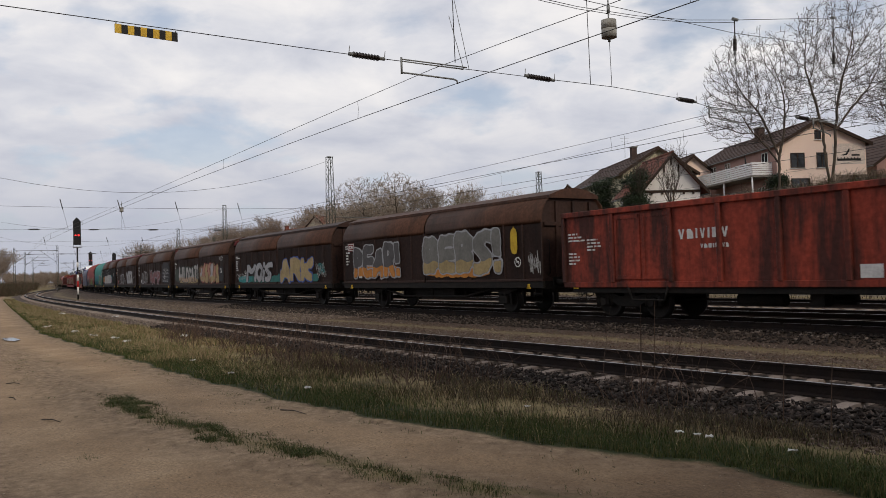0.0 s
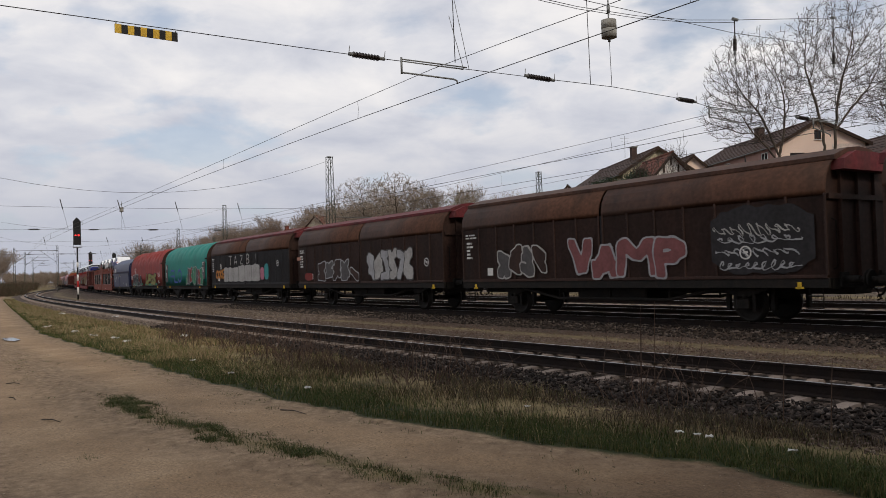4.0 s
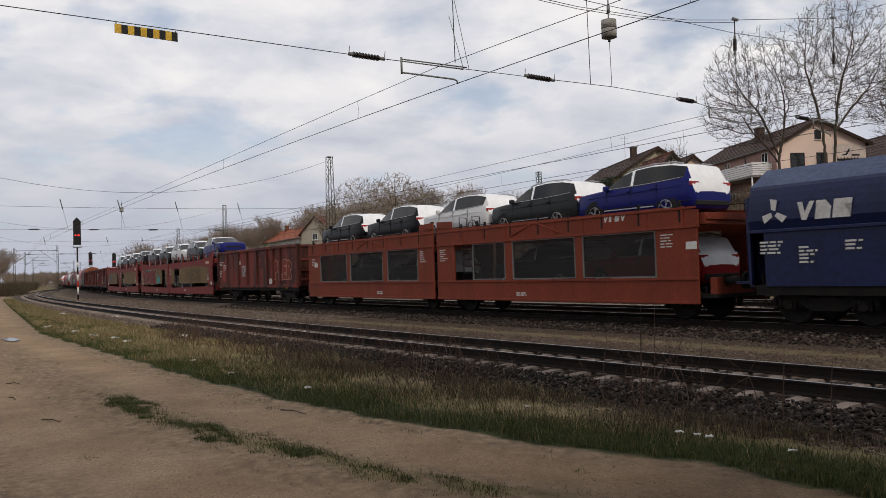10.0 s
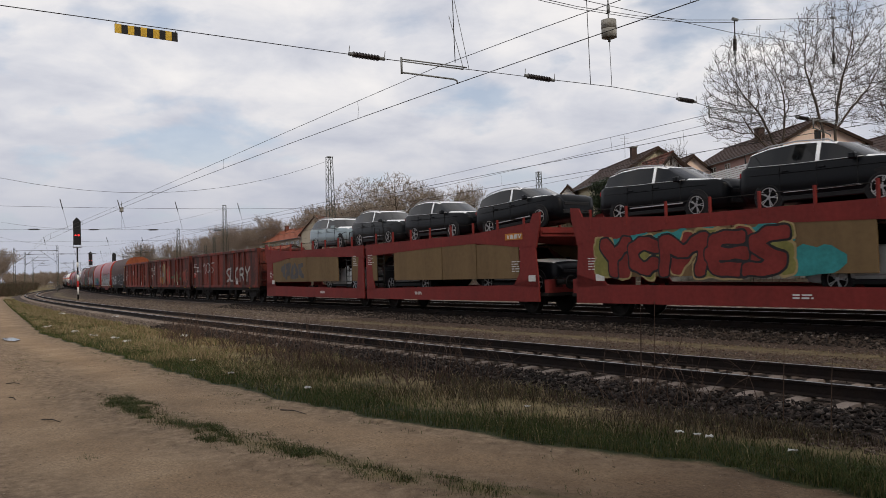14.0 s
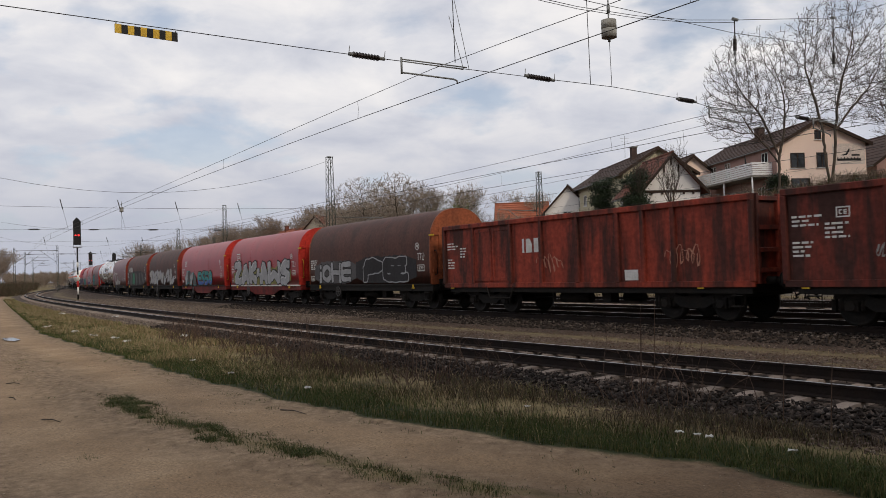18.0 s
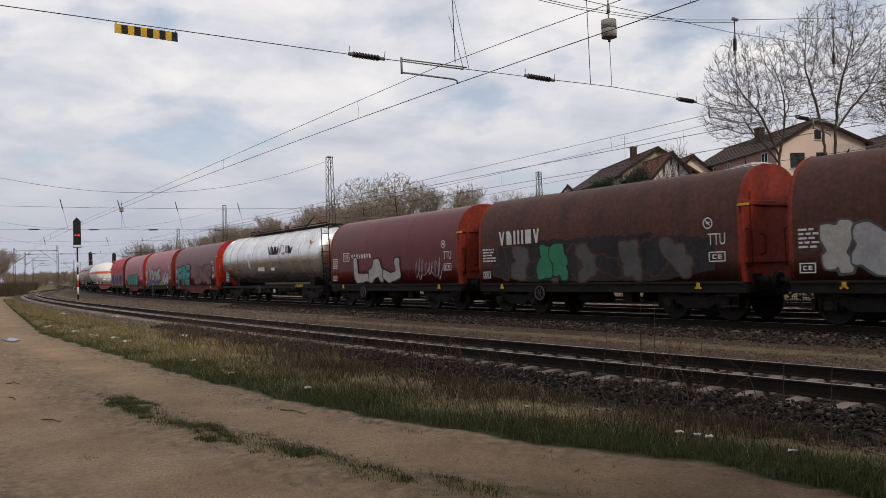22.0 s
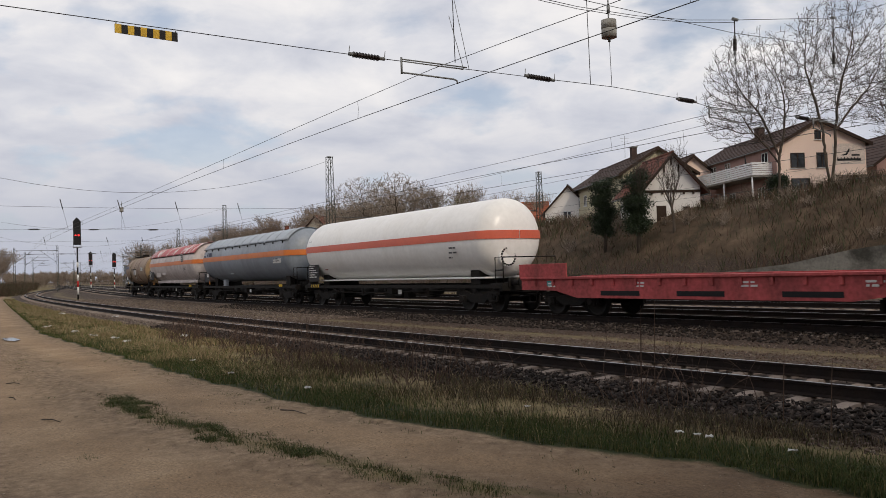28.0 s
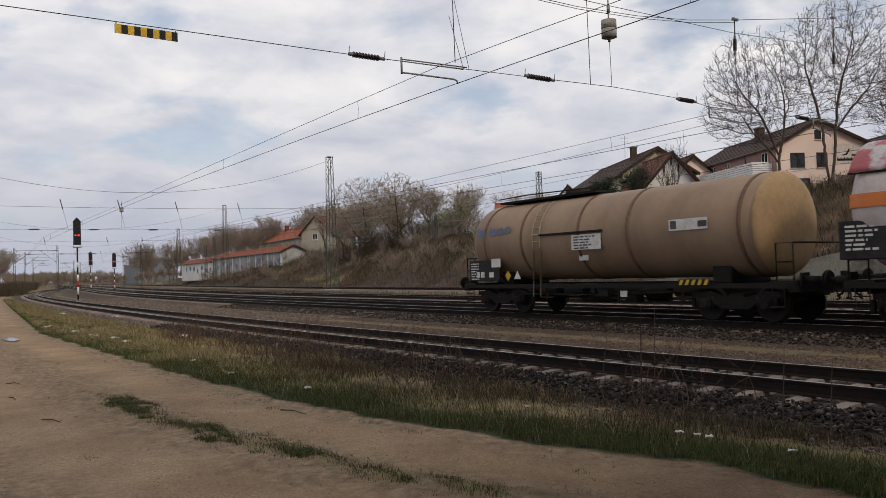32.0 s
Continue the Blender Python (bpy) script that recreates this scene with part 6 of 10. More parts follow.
# ---------------------------------------------------------------- the train: paints
M_GEAR = surface("grimy running gear", (0.011, 0.010, 0.009), (0.026, 0.019, 0.014), rough=0.75, big=3, fine=20, grain=0.35)
M_WHEEL = surface("dark wheel steel", (0.014, 0.013, 0.012), (0.03, 0.022, 0.017), rough=0.6, metal=0.3, big=4, fine=20)
M_SLIDE = paint("sooty brown wagon paint", (0.043, 0.0218, 0.0162), (0.0175, 0.0118, 0.0098))
M_BROW = paint("rusty brown wagon paint", (0.076, 0.0350, 0.0215), (0.031, 0.0175, 0.0128))
M_SOOT = paint("blackened wagon paint", (0.027, 0.025, 0.027), (0.016, 0.014, 0.014))
M_ROOFRED = paint("dull red roof paint", (0.13, 0.022, 0.026), (0.05, 0.022, 0.02))
M_ENDRED = paint("bright red wagon paint", (0.42, 0.028, 0.018), (0.18, 0.022, 0.015), amount=0.5)
M_ENDDIRTY = paint("grimy orange-red end paint", (0.235, 0.034, 0.020), (0.075, 0.02, 0.015), amount=0.8)
M_OPENRED = paint("rust red wagon paint", (0.27, 0.043, 0.024), (0.048, 0.018, 0.014), amount=0.95, cut=(0.42, 0.58))
M_OPENBROWN = paint("dark oxide red wagon paint", (0.20, 0.035, 0.022), (0.038, 0.017, 0.014), amount=0.95, cut=(0.40, 0.57))
M_RIBDARK = paint("darker oxide rib paint", (0.115, 0.024, 0.017), (0.028, 0.014, 0.012), amount=0.9)
M_TEAL = surface("teal tarpaulin", (0.005, 0.205, 0.165), (0.01, 0.12, 0.105), rough=0.55, big=0.6, fine=6, amount=0.5, grain=0.1, bump=0.05)
M_TARPRED = surface("faded red tarpaulin", (0.255, 0.0375, 0.03), (0.15, 0.0225, 0.0195), rough=0.6, big=0.7, fine=5, amount=0.6, grain=0.14, bump=0.08)
M_NEWTARP = surface("scarlet tarpaulin", (0.45, 0.018, 0.03), (0.27, 0.012, 0.02), rough=0.5, big=0.8, fine=5, amount=0.5, grain=0.12, bump=0.05)
M_BELLY = paint("grimy red underframe paint", (0.17, 0.018, 0.014), (0.05, 0.012, 0.010), amount=0.85)
M_HOODRED = paint("crimson hood paint", (0.29, 0.0128, 0.0192), (0.17, 0.0096, 0.0136), amount=0.5, rough=0.34, grain=0.10, shine=0.34)
M_HOODDARK = paint("wine red hood paint", (0.118, 0.0112, 0.0125), (0.066, 0.0095, 0.0098), amount=0.6, rough=0.38, grain=0.12, shine=0.3)
M_HOODBROWN = paint("brown weathered hood paint", (0.0828, 0.03312, 0.02448), (0.036, 0.01944, 0.01584), amount=0.75, rough=0.55)
M_BLUE = paint("navy blue wagon paint", (0.0085, 0.0150, 0.062), (0.0065, 0.0095, 0.034), amount=0.6, rough=0.42, shine=0.28)
M_BLUETOP = paint("lighter blue lid paint", (0.0525, 0.0735, 0.14), (0.0245, 0.035, 0.084), amount=0.5, rough=0.5)
M_CARRIER = paint("orange-red carrier paint", (0.20, 0.040, 0.019), (0.095, 0.024, 0.015), amount=0.5, grain=0.14)
M_CARRIERBROWN = paint("oxide red carrier paint", (0.19, 0.026, 0.022), (0.095, 0.019, 0.017), amount=0.5, grain=0.14)
M_TAN = surface("tan weathered panel", (0.175, 0.115, 0.056), (0.115, 0.074, 0.038), rough=0.75, big=0.8, fine=8, grain=0.08, amount=0.6, stretch=STREAK, bump=0.04)
M_SILVER = surface("dull aluminium cladding", (0.74, 0.74, 0.74), (0.55, 0.53, 0.51), rough=0.27, metal=0.95, big=0.7, fine=9, amount=0.6, grain=0.06, bump=0.015, stretch=STREAK)
M_WHITETANK = surface("white tank paint", (0.84, 0.82, 0.78), (0.72, 0.69, 0.63), rough=0.3, big=0.6, fine=6, amount=0.5, grain=0.05, bump=0.01, stretch=STREAK)
M_GREYTANK = surface("grey tank paint", (0.235, 0.265, 0.30), (0.13, 0.14, 0.15), rough=0.42, big=0.6, fine=6, amount=0.6, grain=0.08, bump=0.01, stretch=STREAK)
M_GREYTOP = surface("pale grey sun shield", (0.36, 0.40, 0.445), (0.27, 0.30, 0.33), rough=0.42, big=0.8, fine=6, amount=0.5, grain=0.06, bump=0.01)
M_FADEDTANK = surface("chalky off-white tank paint", (0.56, 0.50, 0.47), (0.36, 0.30, 0.28), rough=0.6, big=1.1, fine=7, amount=0.7, grain=0.12, bump=0.02, stretch=(1, 1, 0.5))
M_PEEL = surface("peeling pink-red paint", (0.46, 0.135, 0.14), (0.62, 0.56, 0.54), rough=0.65, big=0.85, fine=9, amount=1.0, grain=0.1, bump=0.03, cut=(0.54, 0.60))
M_BROWNTANK = surface("grimy beige tank paint", (0.275, 0.195, 0.13), (0.17, 0.112, 0.078), rough=0.5, big=0.5, fine=4, amount=0.6, grain=0.06, bump=0.02, stretch=STREAK)
M_OCHRE = surface("ochre tank end", (0.33, 0.22, 0.115), (0.22, 0.145, 0.08), rough=0.6, big=1.2, fine=8, amount=0.6, grain=0.12)
M_FLATRED = paint("pinkish red flat wagon paint", (0.40, 0.075, 0.075), (0.15, 0.04, 0.038), amount=0.8)
M_ORANGE = surface("orange band", (0.60, 0.16, 0.02), (0.42, 0.10, 0.02), rough=0.45, grain=0.06, bump=0)
M_REDBAND = surface("red band", (0.62, 0.12, 0.06), (0.5, 0.09, 0.05), rough=0.45, grain=0.06, bump=0)
M_MARK = surface("white marking paint", (0.62, 0.61, 0.58), (0.40, 0.38, 0.36), rough=0.7, big=3, grain=0.15, bump=0)
M_BLACK = surface("black marking paint", (0.012, 0.012, 0.013), rough=0.6, big=3, grain=0.15, bump=0)
M_YELLOW = surface("yellow marking paint", (0.55, 0.36, 0.03), (0.35, 0.2, 0.02), rough=0.6, big=3, grain=0.15, bump=0)
M_CHROME = surface("pale grey graffiti paint", (0.32, 0.32, 0.328), (0.192, 0.188, 0.188), rough=0.5, big=1.5, fine=10, amount=0.6, grain=0.12, bump=0)
M_WHITEPAINT = surface("dirty white graffiti paint", (0.368, 0.356, 0.336), (0.216, 0.204, 0.192), rough=0.6, big=1.5, fine=10, amount=0.6, grain=0.15, bump=0)


def spray(name, c, k=0.55):
    return surface(name, c, tuple(v * k for v in c), rough=0.6, big=1.5, fine=10, amount=0.6, grain=0.14, bump=0)


M_SANDPAINT = spray("sand yellow graffiti paint", (0.36, 0.27, 0.13))
M_ORANGEPAINT = spray("orange graffiti paint", (0.50, 0.20, 0.04))
M_SALMON = spray("salmon graffiti paint", (0.42, 0.20, 0.14))
M_PINK = spray("pink graffiti paint", (0.45, 0.16, 0.22))
M_CYAN = spray("turquoise graffiti paint", (0.04, 0.25, 0.25))
M_GREENPAINT = spray("green graffiti paint", (0.035, 0.19, 0.10))
M_OLIVE = spray("olive yellow graffiti paint", (0.22, 0.205, 0.06))
M_BLUEPAINT = spray("blue graffiti paint", (0.05, 0.10, 0.34))
M_VIOLET = spray("violet graffiti paint", (0.09, 0.05, 0.17))
M_DARKRED = spray("dark red graffiti paint", (0.20, 0.03, 0.025))
M_GREYPAINT = spray("dark grey graffiti paint", (0.085, 0.08, 0.08))

# ---------------------------------------------------------------- the train: shared pieces
WAGONS = []       # thing, front end and rear end along the running line at half time
WHEELSETS = []
GROUP = "wagons of the freight train"
SHARED = {}


def shared(key, build, material):
    if key not in SHARED:
        me = bpy.data.meshes.new(key)
        bm = build()
        bm.to_mesh(me)
        bm.free()
        me.materials.append(material)
        SHARED[key] = me
    return SHARED[key]


def wagon(name, front, rear, label, category="freight wagon"):
    w = tagged(empty(name), label, category, group=GROUP)
    WAGONS.append((w, front, rear))
    return w, (front - rear) / 2


def lathe(bm, prof, y_sign=1, seg=24):
    """A round body about the y axis from (y, radius) rings."""
    rings = [[bm.verts.new((r * math.cos(2 * math.pi * k / seg), y * y_sign, r * math.sin(2 * math.pi * k / seg))) for k in range(seg)] for y, r in prof]
    for a, b in zip(rings, rings[1:]):
        for k in range(seg):
            bm.faces.new((a[k], a[(k + 1) % seg], b[(k + 1) % seg], b[k])).smooth = True
    bm.faces.new(rings[0])
    bm.faces.new(rings[-1][::-1])


def wheelset_bm():
    bm = bmesh.new()
    for s in (-1, 1):
        lathe(bm, [(0.68, 0.10), (0.68, 0.19), (0.70, 0.40), (0.69, 0.49), (0.715, 0.49), (0.725, 0.465), (0.82, 0.455), (0.82, 0.40), (0.76, 0.37), (0.75, 0.18), (0.80, 0.12), (0.86, 0.09)], s)
    rod(bm, (0, -0.7, 0), (0, 0.7, 0), 0.085, seg=10)
    return bm


def bogie_bm(axles=(0.9, -0.9)):
    bm = bmesh.new()
    half = axles[0] + 0.42
    for s in (-1, 1):
        y = 1.0 * s
        pts = [(-half, 0.62), (-half, 0.74), (-half + 0.5, 0.78), (-0.35, 0.64), (0.35, 0.64), (half - 0.5, 0.78), (half, 0.74), (half, 0.62), (half - 0.5, 0.60), (0.4, 0.34), (-0.4, 0.34), (-half + 0.5, 0.60)]
        a = [bm.verts.new((x, y - 0.06, z)) for x, z in pts]
        b = [bm.verts.new((x, y + 0.06, z)) for x, z in pts]
        bm.faces.new(a)
        bm.faces.new(b[::-1])
        for i in range(len(pts)):
            bm.faces.new((a[i], b[i], b[(i + 1) % len(pts)], a[(i + 1) % len(pts)]))
        for ax in axles:
            box(bm, ax - 0.16, ax + 0.16, y - 0.11, y + 0.11, 0.34, 0.60, 0.02)
            rod(bm, (ax, y - 0.16, 0.46), (ax, y + 0.16, 0.46), 0.11, seg=10)
            for dx in (-0.24, 0.24):
                rod(bm, (ax + dx, y, 0.36), (ax + dx, y, 0.66), 0.075, seg=8)
            box(bm, ax - 0.62, ax - 0.52, y * 0.75 - 0.06, y * 0.75 + 0.06, 0.32, 0.6)
    box(bm, -0.22, 0.22, -1.0, 1.0, 0.45, 0.72)
    box(bm, -half, -half + 0.1, -1.0, 1.0, 0.62, 0.72)
    box(bm, half - 0.1, half, -1.0, 1.0, 0.62, 0.72)
    rod(bm, (0, 0, 0.7), (0, 0, 0.9), 0.18, seg=10)
    return bm


def guard_bm(s):
    """Axle guard, leaf spring and axle box on one side of a two-axle wagon."""
    bm = bmesh.new()
    for y in (1.0 * s,):
        for dx in (-0.32, 0.22):
            box(bm, dx, dx + 0.1, y - 0.03, y + 0.03, 0.30, 0.95)
        box(bm, -0.18, 0.18, y - 0.12, y + 0.12, 0.34, 0.60, 0.02)
        for i in range(5):
            w = 0.65 - i * 0.11
            box(bm, -w, w, y - 0.06, y + 0.06, 0.80 - i * 0.035, 0.837 - i * 0.035)
        rod(bm, (0, y, 0.58), (0, y, 0.7), 0.08, seg=8)
    return bm


def wheels(parent, x):
    o = part_of("wheelset", shared("wheelset", wheelset_bm, M_WHEEL), None, parent, at=pose(x, 0, 0.46))
    WHEELSETS.append(o)


def bogie(w, x, three=False):
    ax = (1.5, 0.0, -1.5) if three else (0.9, -0.9)
    b = part_of("bogie", shared("bogie3" if three else "bogie", lambda: bogie_bm(ax), M_GEAR), None, w, at=pose(x, 0, 0))
    for a in ax:
        wheels(b, a)


def axle_guard(w, x):
    part_of("axle_guard", shared("axle_guard_far", lambda: guard_bm(1), M_GEAR), None, w, at=pose(x, 0, 0))
    g = part_of("axle_guard", shared("axle_guard", lambda: guard_bm(-1), M_GEAR), None, w, at=pose(x, 0, 0))
    for dx in (-0.65, 0.65):
        for s in (-1, 1):
            part_of("brake_block", shared("brake_block", lambda: boxes((-0.05, 0.05, -0.06, 0.06, 0.3, 0.9)), M_GEAR), None, w, at=pose(x + dx, s * 0.75, 0))
    wheels(g, 0)


def buffer_bm():
    bm = bmesh.new()
    rod(bm, (-0.55, 0, 0), (-0.2, 0, 0), 0.10, 0.09, seg=12)
    rod(bm, (-0.2, 0, 0), (-0.05, 0, 0), 0.065, seg=12)
    rod(bm, (-0.05, 0, 0), (-0.012, 0, 0), 0.20, 0.225, seg=16)
    box(bm, -0.6, -0.55, -0.17, 0.17, -0.17, 0.17)
    return bm


def coupling_bm():
    bm = bmesh.new()
    box(bm, -0.5, -0.02, -0.05, 0.05, -0.06, 0.06)
    tube(bm, [(-0.05, 0, 0.02), (0.02, 0, -0.12), (-0.08, 0, -0.32), (-0.2, 0, -0.38)], 0.03, 6)
    tube(bm, [(-0.35, 0.3, 0), (-0.05, 0.3, -0.22), (0.0, 0.25, -0.42), (-0.1, 0.2, -0.45)], 0.025, 6)
    tube(bm, [(-0.35, -0.3, 0), (-0.05, -0.3, -0.22), (0.0, -0.25, -0.42), (-0.1, -0.2, -0.45)], 0.025, 6)
    return bm


def step_bm():
    bm = bmesh.new()
    tube(bm, [(-0.16, 0, 0.0), (-0.16, 0, -0.55), (0.16, 0, -0.55), (0.16, 0, 0.0)], 0.018, 5)
    box(bm, -0.16, 0.16, -0.1, 0.02, -0.3, -0.27)
    box(bm, -0.16, 0.16, -0.12, 0.02, -0.57, -0.54)
    return bm


def ends(w, H, gear=None):
    """Buffers, couplings and foot steps at both ends."""
    for s in (1, -1):
        turn = 0 if s > 0 else 180
        for y in (-0.875, 0.875):
            part_of("buffer", shared("buffer", buffer_bm, M_GEAR), None, w, at=pose(s * H, y, 1.06, 0, 0, turn))
        part_of("coupling", shared("coupling", coupling_bm, M_GEAR), None, w, at=pose(s * (H - 0.1), 0, 1.02, 0, 0, turn))
        part_of("foot_step", shared("foot_step", step_bm, M_GEAR), None, w, at=pose(s * (H - 1.0), -1.32, 0.98))


def frame_under(w, H, z=1.0, deep=0.0, material=None, depth=0.24):
    """The underframe: two sole bars, head stocks, a centre sill; deep adds a fish belly in the middle."""
    m = material or M_GEAR
    bm = boxes((-H + 0.6, H - 0.6, -0.35, 0.35, z - 0.3, z - 0.02), (H - 0.75, H - 0.6, -1.3, 1.3, z - 0.22, z), (-H + 0.6, -H + 0.75, -1.3, 1.3, z - 0.22, z))
    for s in (-1, 1):
        y0, y1 = sorted((s * 1.28, s * 1.34))
        box(bm, -H + 0.6, H - 0.6, y0, y1, z - depth, z)
    part("underframe", bm, m, w)
    if deep:
        bm = bmesh.new()
        for s in (-1, 1):
            pts = [(-H * 0.42, z - 0.2), (-H * 0.24, z - deep), (H * 0.24, z - deep), (H * 0.42, z - 0.2)]
            y = s * 1.26
            a = [bm.verts.new((x, y - 0.03, q)) for x, q in pts]
            b = [bm.verts.new((x, y + 0.03, q)) for x, q in pts]
            bm.faces.new(a)
            bm.faces.new(b[::-1])
            for i in range(4):
                bm.faces.new((a[i], b[i], b[(i + 1) % 4], a[(i + 1) % 4]))
        part("fish_belly_girder", bm, m, w)
    bm = rods(((-1.2, -0.5, z - 0.42), (0.1, -0.5, z - 0.42), 0.17), ((0.5, 0.6, z - 0.45), (1.3, 0.6, z - 0.45), 0.14), seg=10)
    box(bm, 1.0, 1.35, -0.95, -0.6, z - 0.55, z - 0.25)
    rod(bm, (-H * 0.55, -0.15, z - 0.45), (H * 0.55, -0.15, z - 0.45), 0.025)
    part("brake_gear", bm, M_GEAR, w)


def hand_wheel(w, x, z, y=-1.42, material=None):
    bm = bmesh.new()
    ring = [(0.22 * math.cos(a * math.pi / 8), 0, 0.22 * math.sin(a * math.pi / 8)) for a in range(17)]
    tube(bm, ring, 0.022, 5)
    for a in (0, 1, 2):
        c, s = 0.22 * math.cos(a * math.pi / 3), 0.22 * math.sin(a * math.pi / 3)
        rod(bm, (-c, 0, -s), (c, 0, s), 0.014, seg=5)
    part("hand_wheel", bm, material or M_YELLOW, w, "round hand brake wheel", at=pose(x, y, z))


def yellow_hook(w, x, y=-1.4, z=0.86):
    bm = boxes((-0.045, 0.045, -0.03, 0.0, 0, 0.16), (-0.09, 0.09, -0.03, 0.0, 0.0, 0.05))
    part("rope_hook", bm, M_YELLOW, w, "yellow rope hook", at=pose(x, y, z))


# ---------------------------------------------------------------- the train: markings and graffiti
def bars(w, x, z, specs, y=-1.46, material=None, name="marking"):
    """Flat marks (dx, dz, width, height) painted on a side wall, drawn as thin plates."""
    bm = bmesh.new()
    for dx, dz, bw, bh in specs:
        box(bm, dx, dx + bw, -0.004, 0, dz, dz + bh)
    return part(name, bm, material or M_MARK, w, at=pose(x, y, z))


def small_print(w, x, z, width, rows, seed=0, y=-1.46, row_h=0.05, gap=0.05, material=None):
    """A block of writing too small to read."""
    r = random.Random(seed)
    specs = []
    for i in range(rows):
        dx = 0.0
        end = width * r.uniform(0.45, 1.0)
        while dx < end:
            bw = r.uniform(0.08, 0.26)
            specs.append((dx, -i * (row_h + gap), min(bw, end - dx + 0.02), row_h))
            dx += bw + 0.05
    return bars(w, x, z, specs, y, material, "small_print")


def block_word(w, x, z, widths, height, y=-1.46, material=None, gap=0.09, slant=0.0):
    """A company's word mark as a row of plain shapes: wedges, bars and notched blocks."""
    bm = bmesh.new()
    dx = 0.0
    for i, bw in enumerate(widths):
        t = 0.24 * min(height, bw)
        if bw < 0.4 * height:
            shape = [(0, 0), (bw, 0), (bw, height), (0, height)]
        elif i % 3 == 0:
            shape = [(bw * 0.36, 0), (bw * 0.64, 0), (bw, height), (bw - t * 1.2, height), (bw * 0.5, height * 0.4), (t * 1.2, height), (0, height)]
        elif i % 3 == 1:
            shape = [(0, 0), (bw, 0), (bw, height * 0.62), (bw * 0.6, height), (0, height)]
        else:
            shape = [(0, 0), (bw, 0), (bw, height * 0.55), (bw * 0.55, height * 0.55), (bw * 0.55, height * 0.72), (bw, height * 0.72), (bw, height), (0, height)]
        bm.faces.new([bm.verts.new((dx + px + slant * pz, -0.004, pz)) for px, pz in shape])
        dx += bw + gap * height
    bmesh.ops.triangulate(bm, faces=bm.faces[:])
    return part("word_mark", bm, material or M_MARK, w, at=pose(x, y, z))


def ring_sign(w, x, z, r=0.17, y=-1.46, material=None, slash=True):
    bm = bmesh.new()
    seg = 24
    o = [bm.verts.new((r * math.cos(2 * math.pi * k / seg), -0.004, r * math.sin(2 * math.pi * k / seg))) for k in range(seg)]
    i_ = [bm.verts.new((r * 0.78 * math.cos(2 * math.pi * k / seg), -0.004, r * 0.78 * math.sin(2 * math.pi * k / seg))) for k in range(seg)]
    for k in range(seg):
        bm.faces.new((o[k], o[(k + 1) % seg], i_[(k + 1) % seg], i_[k]))
    if slash:
        c = r * 0.7
        q = [bm.verts.new(p) for p in ((-c * 0.75, -0.005, c * 0.6), (-c * 0.55, -0.005, c * 0.8), (c * 0.75, -0.005, -c * 0.6), (c * 0.55, -0.005, -c * 0.8))]
        bm.faces.new(q)
        box(bm, -r * 0.35, r * 0.4, -0.004, 0, -r * 0.1, r * 0.22)
    part("round_sign", bm, material or M_MARK, w, at=pose(x, y, z))


def framed_box(w, x, z, bw, bh, y=-1.46, t=0.04, material=None):
    return bars(w, x, z, [(0, 0, bw, t), (0, bh - t, bw, t), (0, t, t, bh - 2 * t), (bw - t, t, t, bh - 2 * t),
                          (bw * 0.22, bh * 0.28, bw * 0.08, bh * 0.44), (bw * 0.30, bh * 0.28, bw * 0.15, bh * 0.1), (bw * 0.30, bh * 0.62, bw * 0.15, bh * 0.1),
                          (bw * 0.55, bh * 0.28, bw * 0.08, bh * 0.44), (bw * 0.63, bh * 0.28, bw * 0.15, bh * 0.1), (bw * 0.63, bh * 0.45, bw * 0.15, bh * 0.1), (bw * 0.63, bh * 0.62, bw * 0.15, bh * 0.1)], y, material, "framed_mark")


# strokes of sprayed letters on a grid of three columns and five rows, named a to o from the lower left
STROKES = {"A": "anc df", "B": "amnlhg hfba", "C": "lnjdbf", "D": "amnlfba", "E": "omac gi", "F": "oma gi", "G": "onjdbfih", "H": "am co gi", "I": "bn", "J": "ofbd",
           "K": "am ogc", "L": "mac", "M": "amhoc", "N": "amco", "O": "njdbfln", "P": "amnlhg", "R": "amnlhg hc", "S": "onjhfba", "T": "mo nb", "U": "mdbfo", "V": "mbo",
           "W": "mahco", "Y": "mho hb", "Z": "moac", "0": "njdbfln", "1": "jnb", "5": "omghfba", "8": "njhfbdhln", "3": "mnlhfba", "!": "nh b", ".": "h", ",": "eb", "/": "ao", "i": "hb n"}
NARROW = {"I": 0.34, "1": 0.4, "!": 0.34, ".": 0.34, ",": 0.3, "/": 0.6, "i": 0.34, "M": 1.2, "W": 1.25}


def rounded(pts, times=2):
    """Cuts the corners of a line of points."""
    for _ in range(times):
        if len(pts) < 3:
            return pts
        closed = pts[0] == pts[-1]
        out = [] if closed else [pts[0]]
        for p, q in zip(pts, pts[1:]):
            out += [(p[0] * 0.86 + q[0] * 0.14, p[1] * 0.86 + q[1] * 0.14), (p[0] * 0.14 + q[0] * 0.86, p[1] * 0.14 + q[1] * 0.86)]
        pts = out + ([out[0]] if closed else [pts[-1]])
    return pts


def stroke_field(X, Z, lines):
    """Distance of each grid point from the nearest stroke."""
    best = np.full(X.shape, 1e3)
    for pts in lines:
        for p, q in zip(pts, pts[1:] if len(pts) > 1 else pts):
            dx, dz = q[0] - p[0], q[1] - p[1]
            u = np.clip(((X - p[0]) * dx + (Z - p[1]) * dz) / max(dx * dx + dz * dz, 1e-9), 0, 1)
            best = np.minimum(best, ((X - p[0] - u * dx) ** 4 + (Z - p[1] - u * dz) ** 4) ** 0.25)
    return best


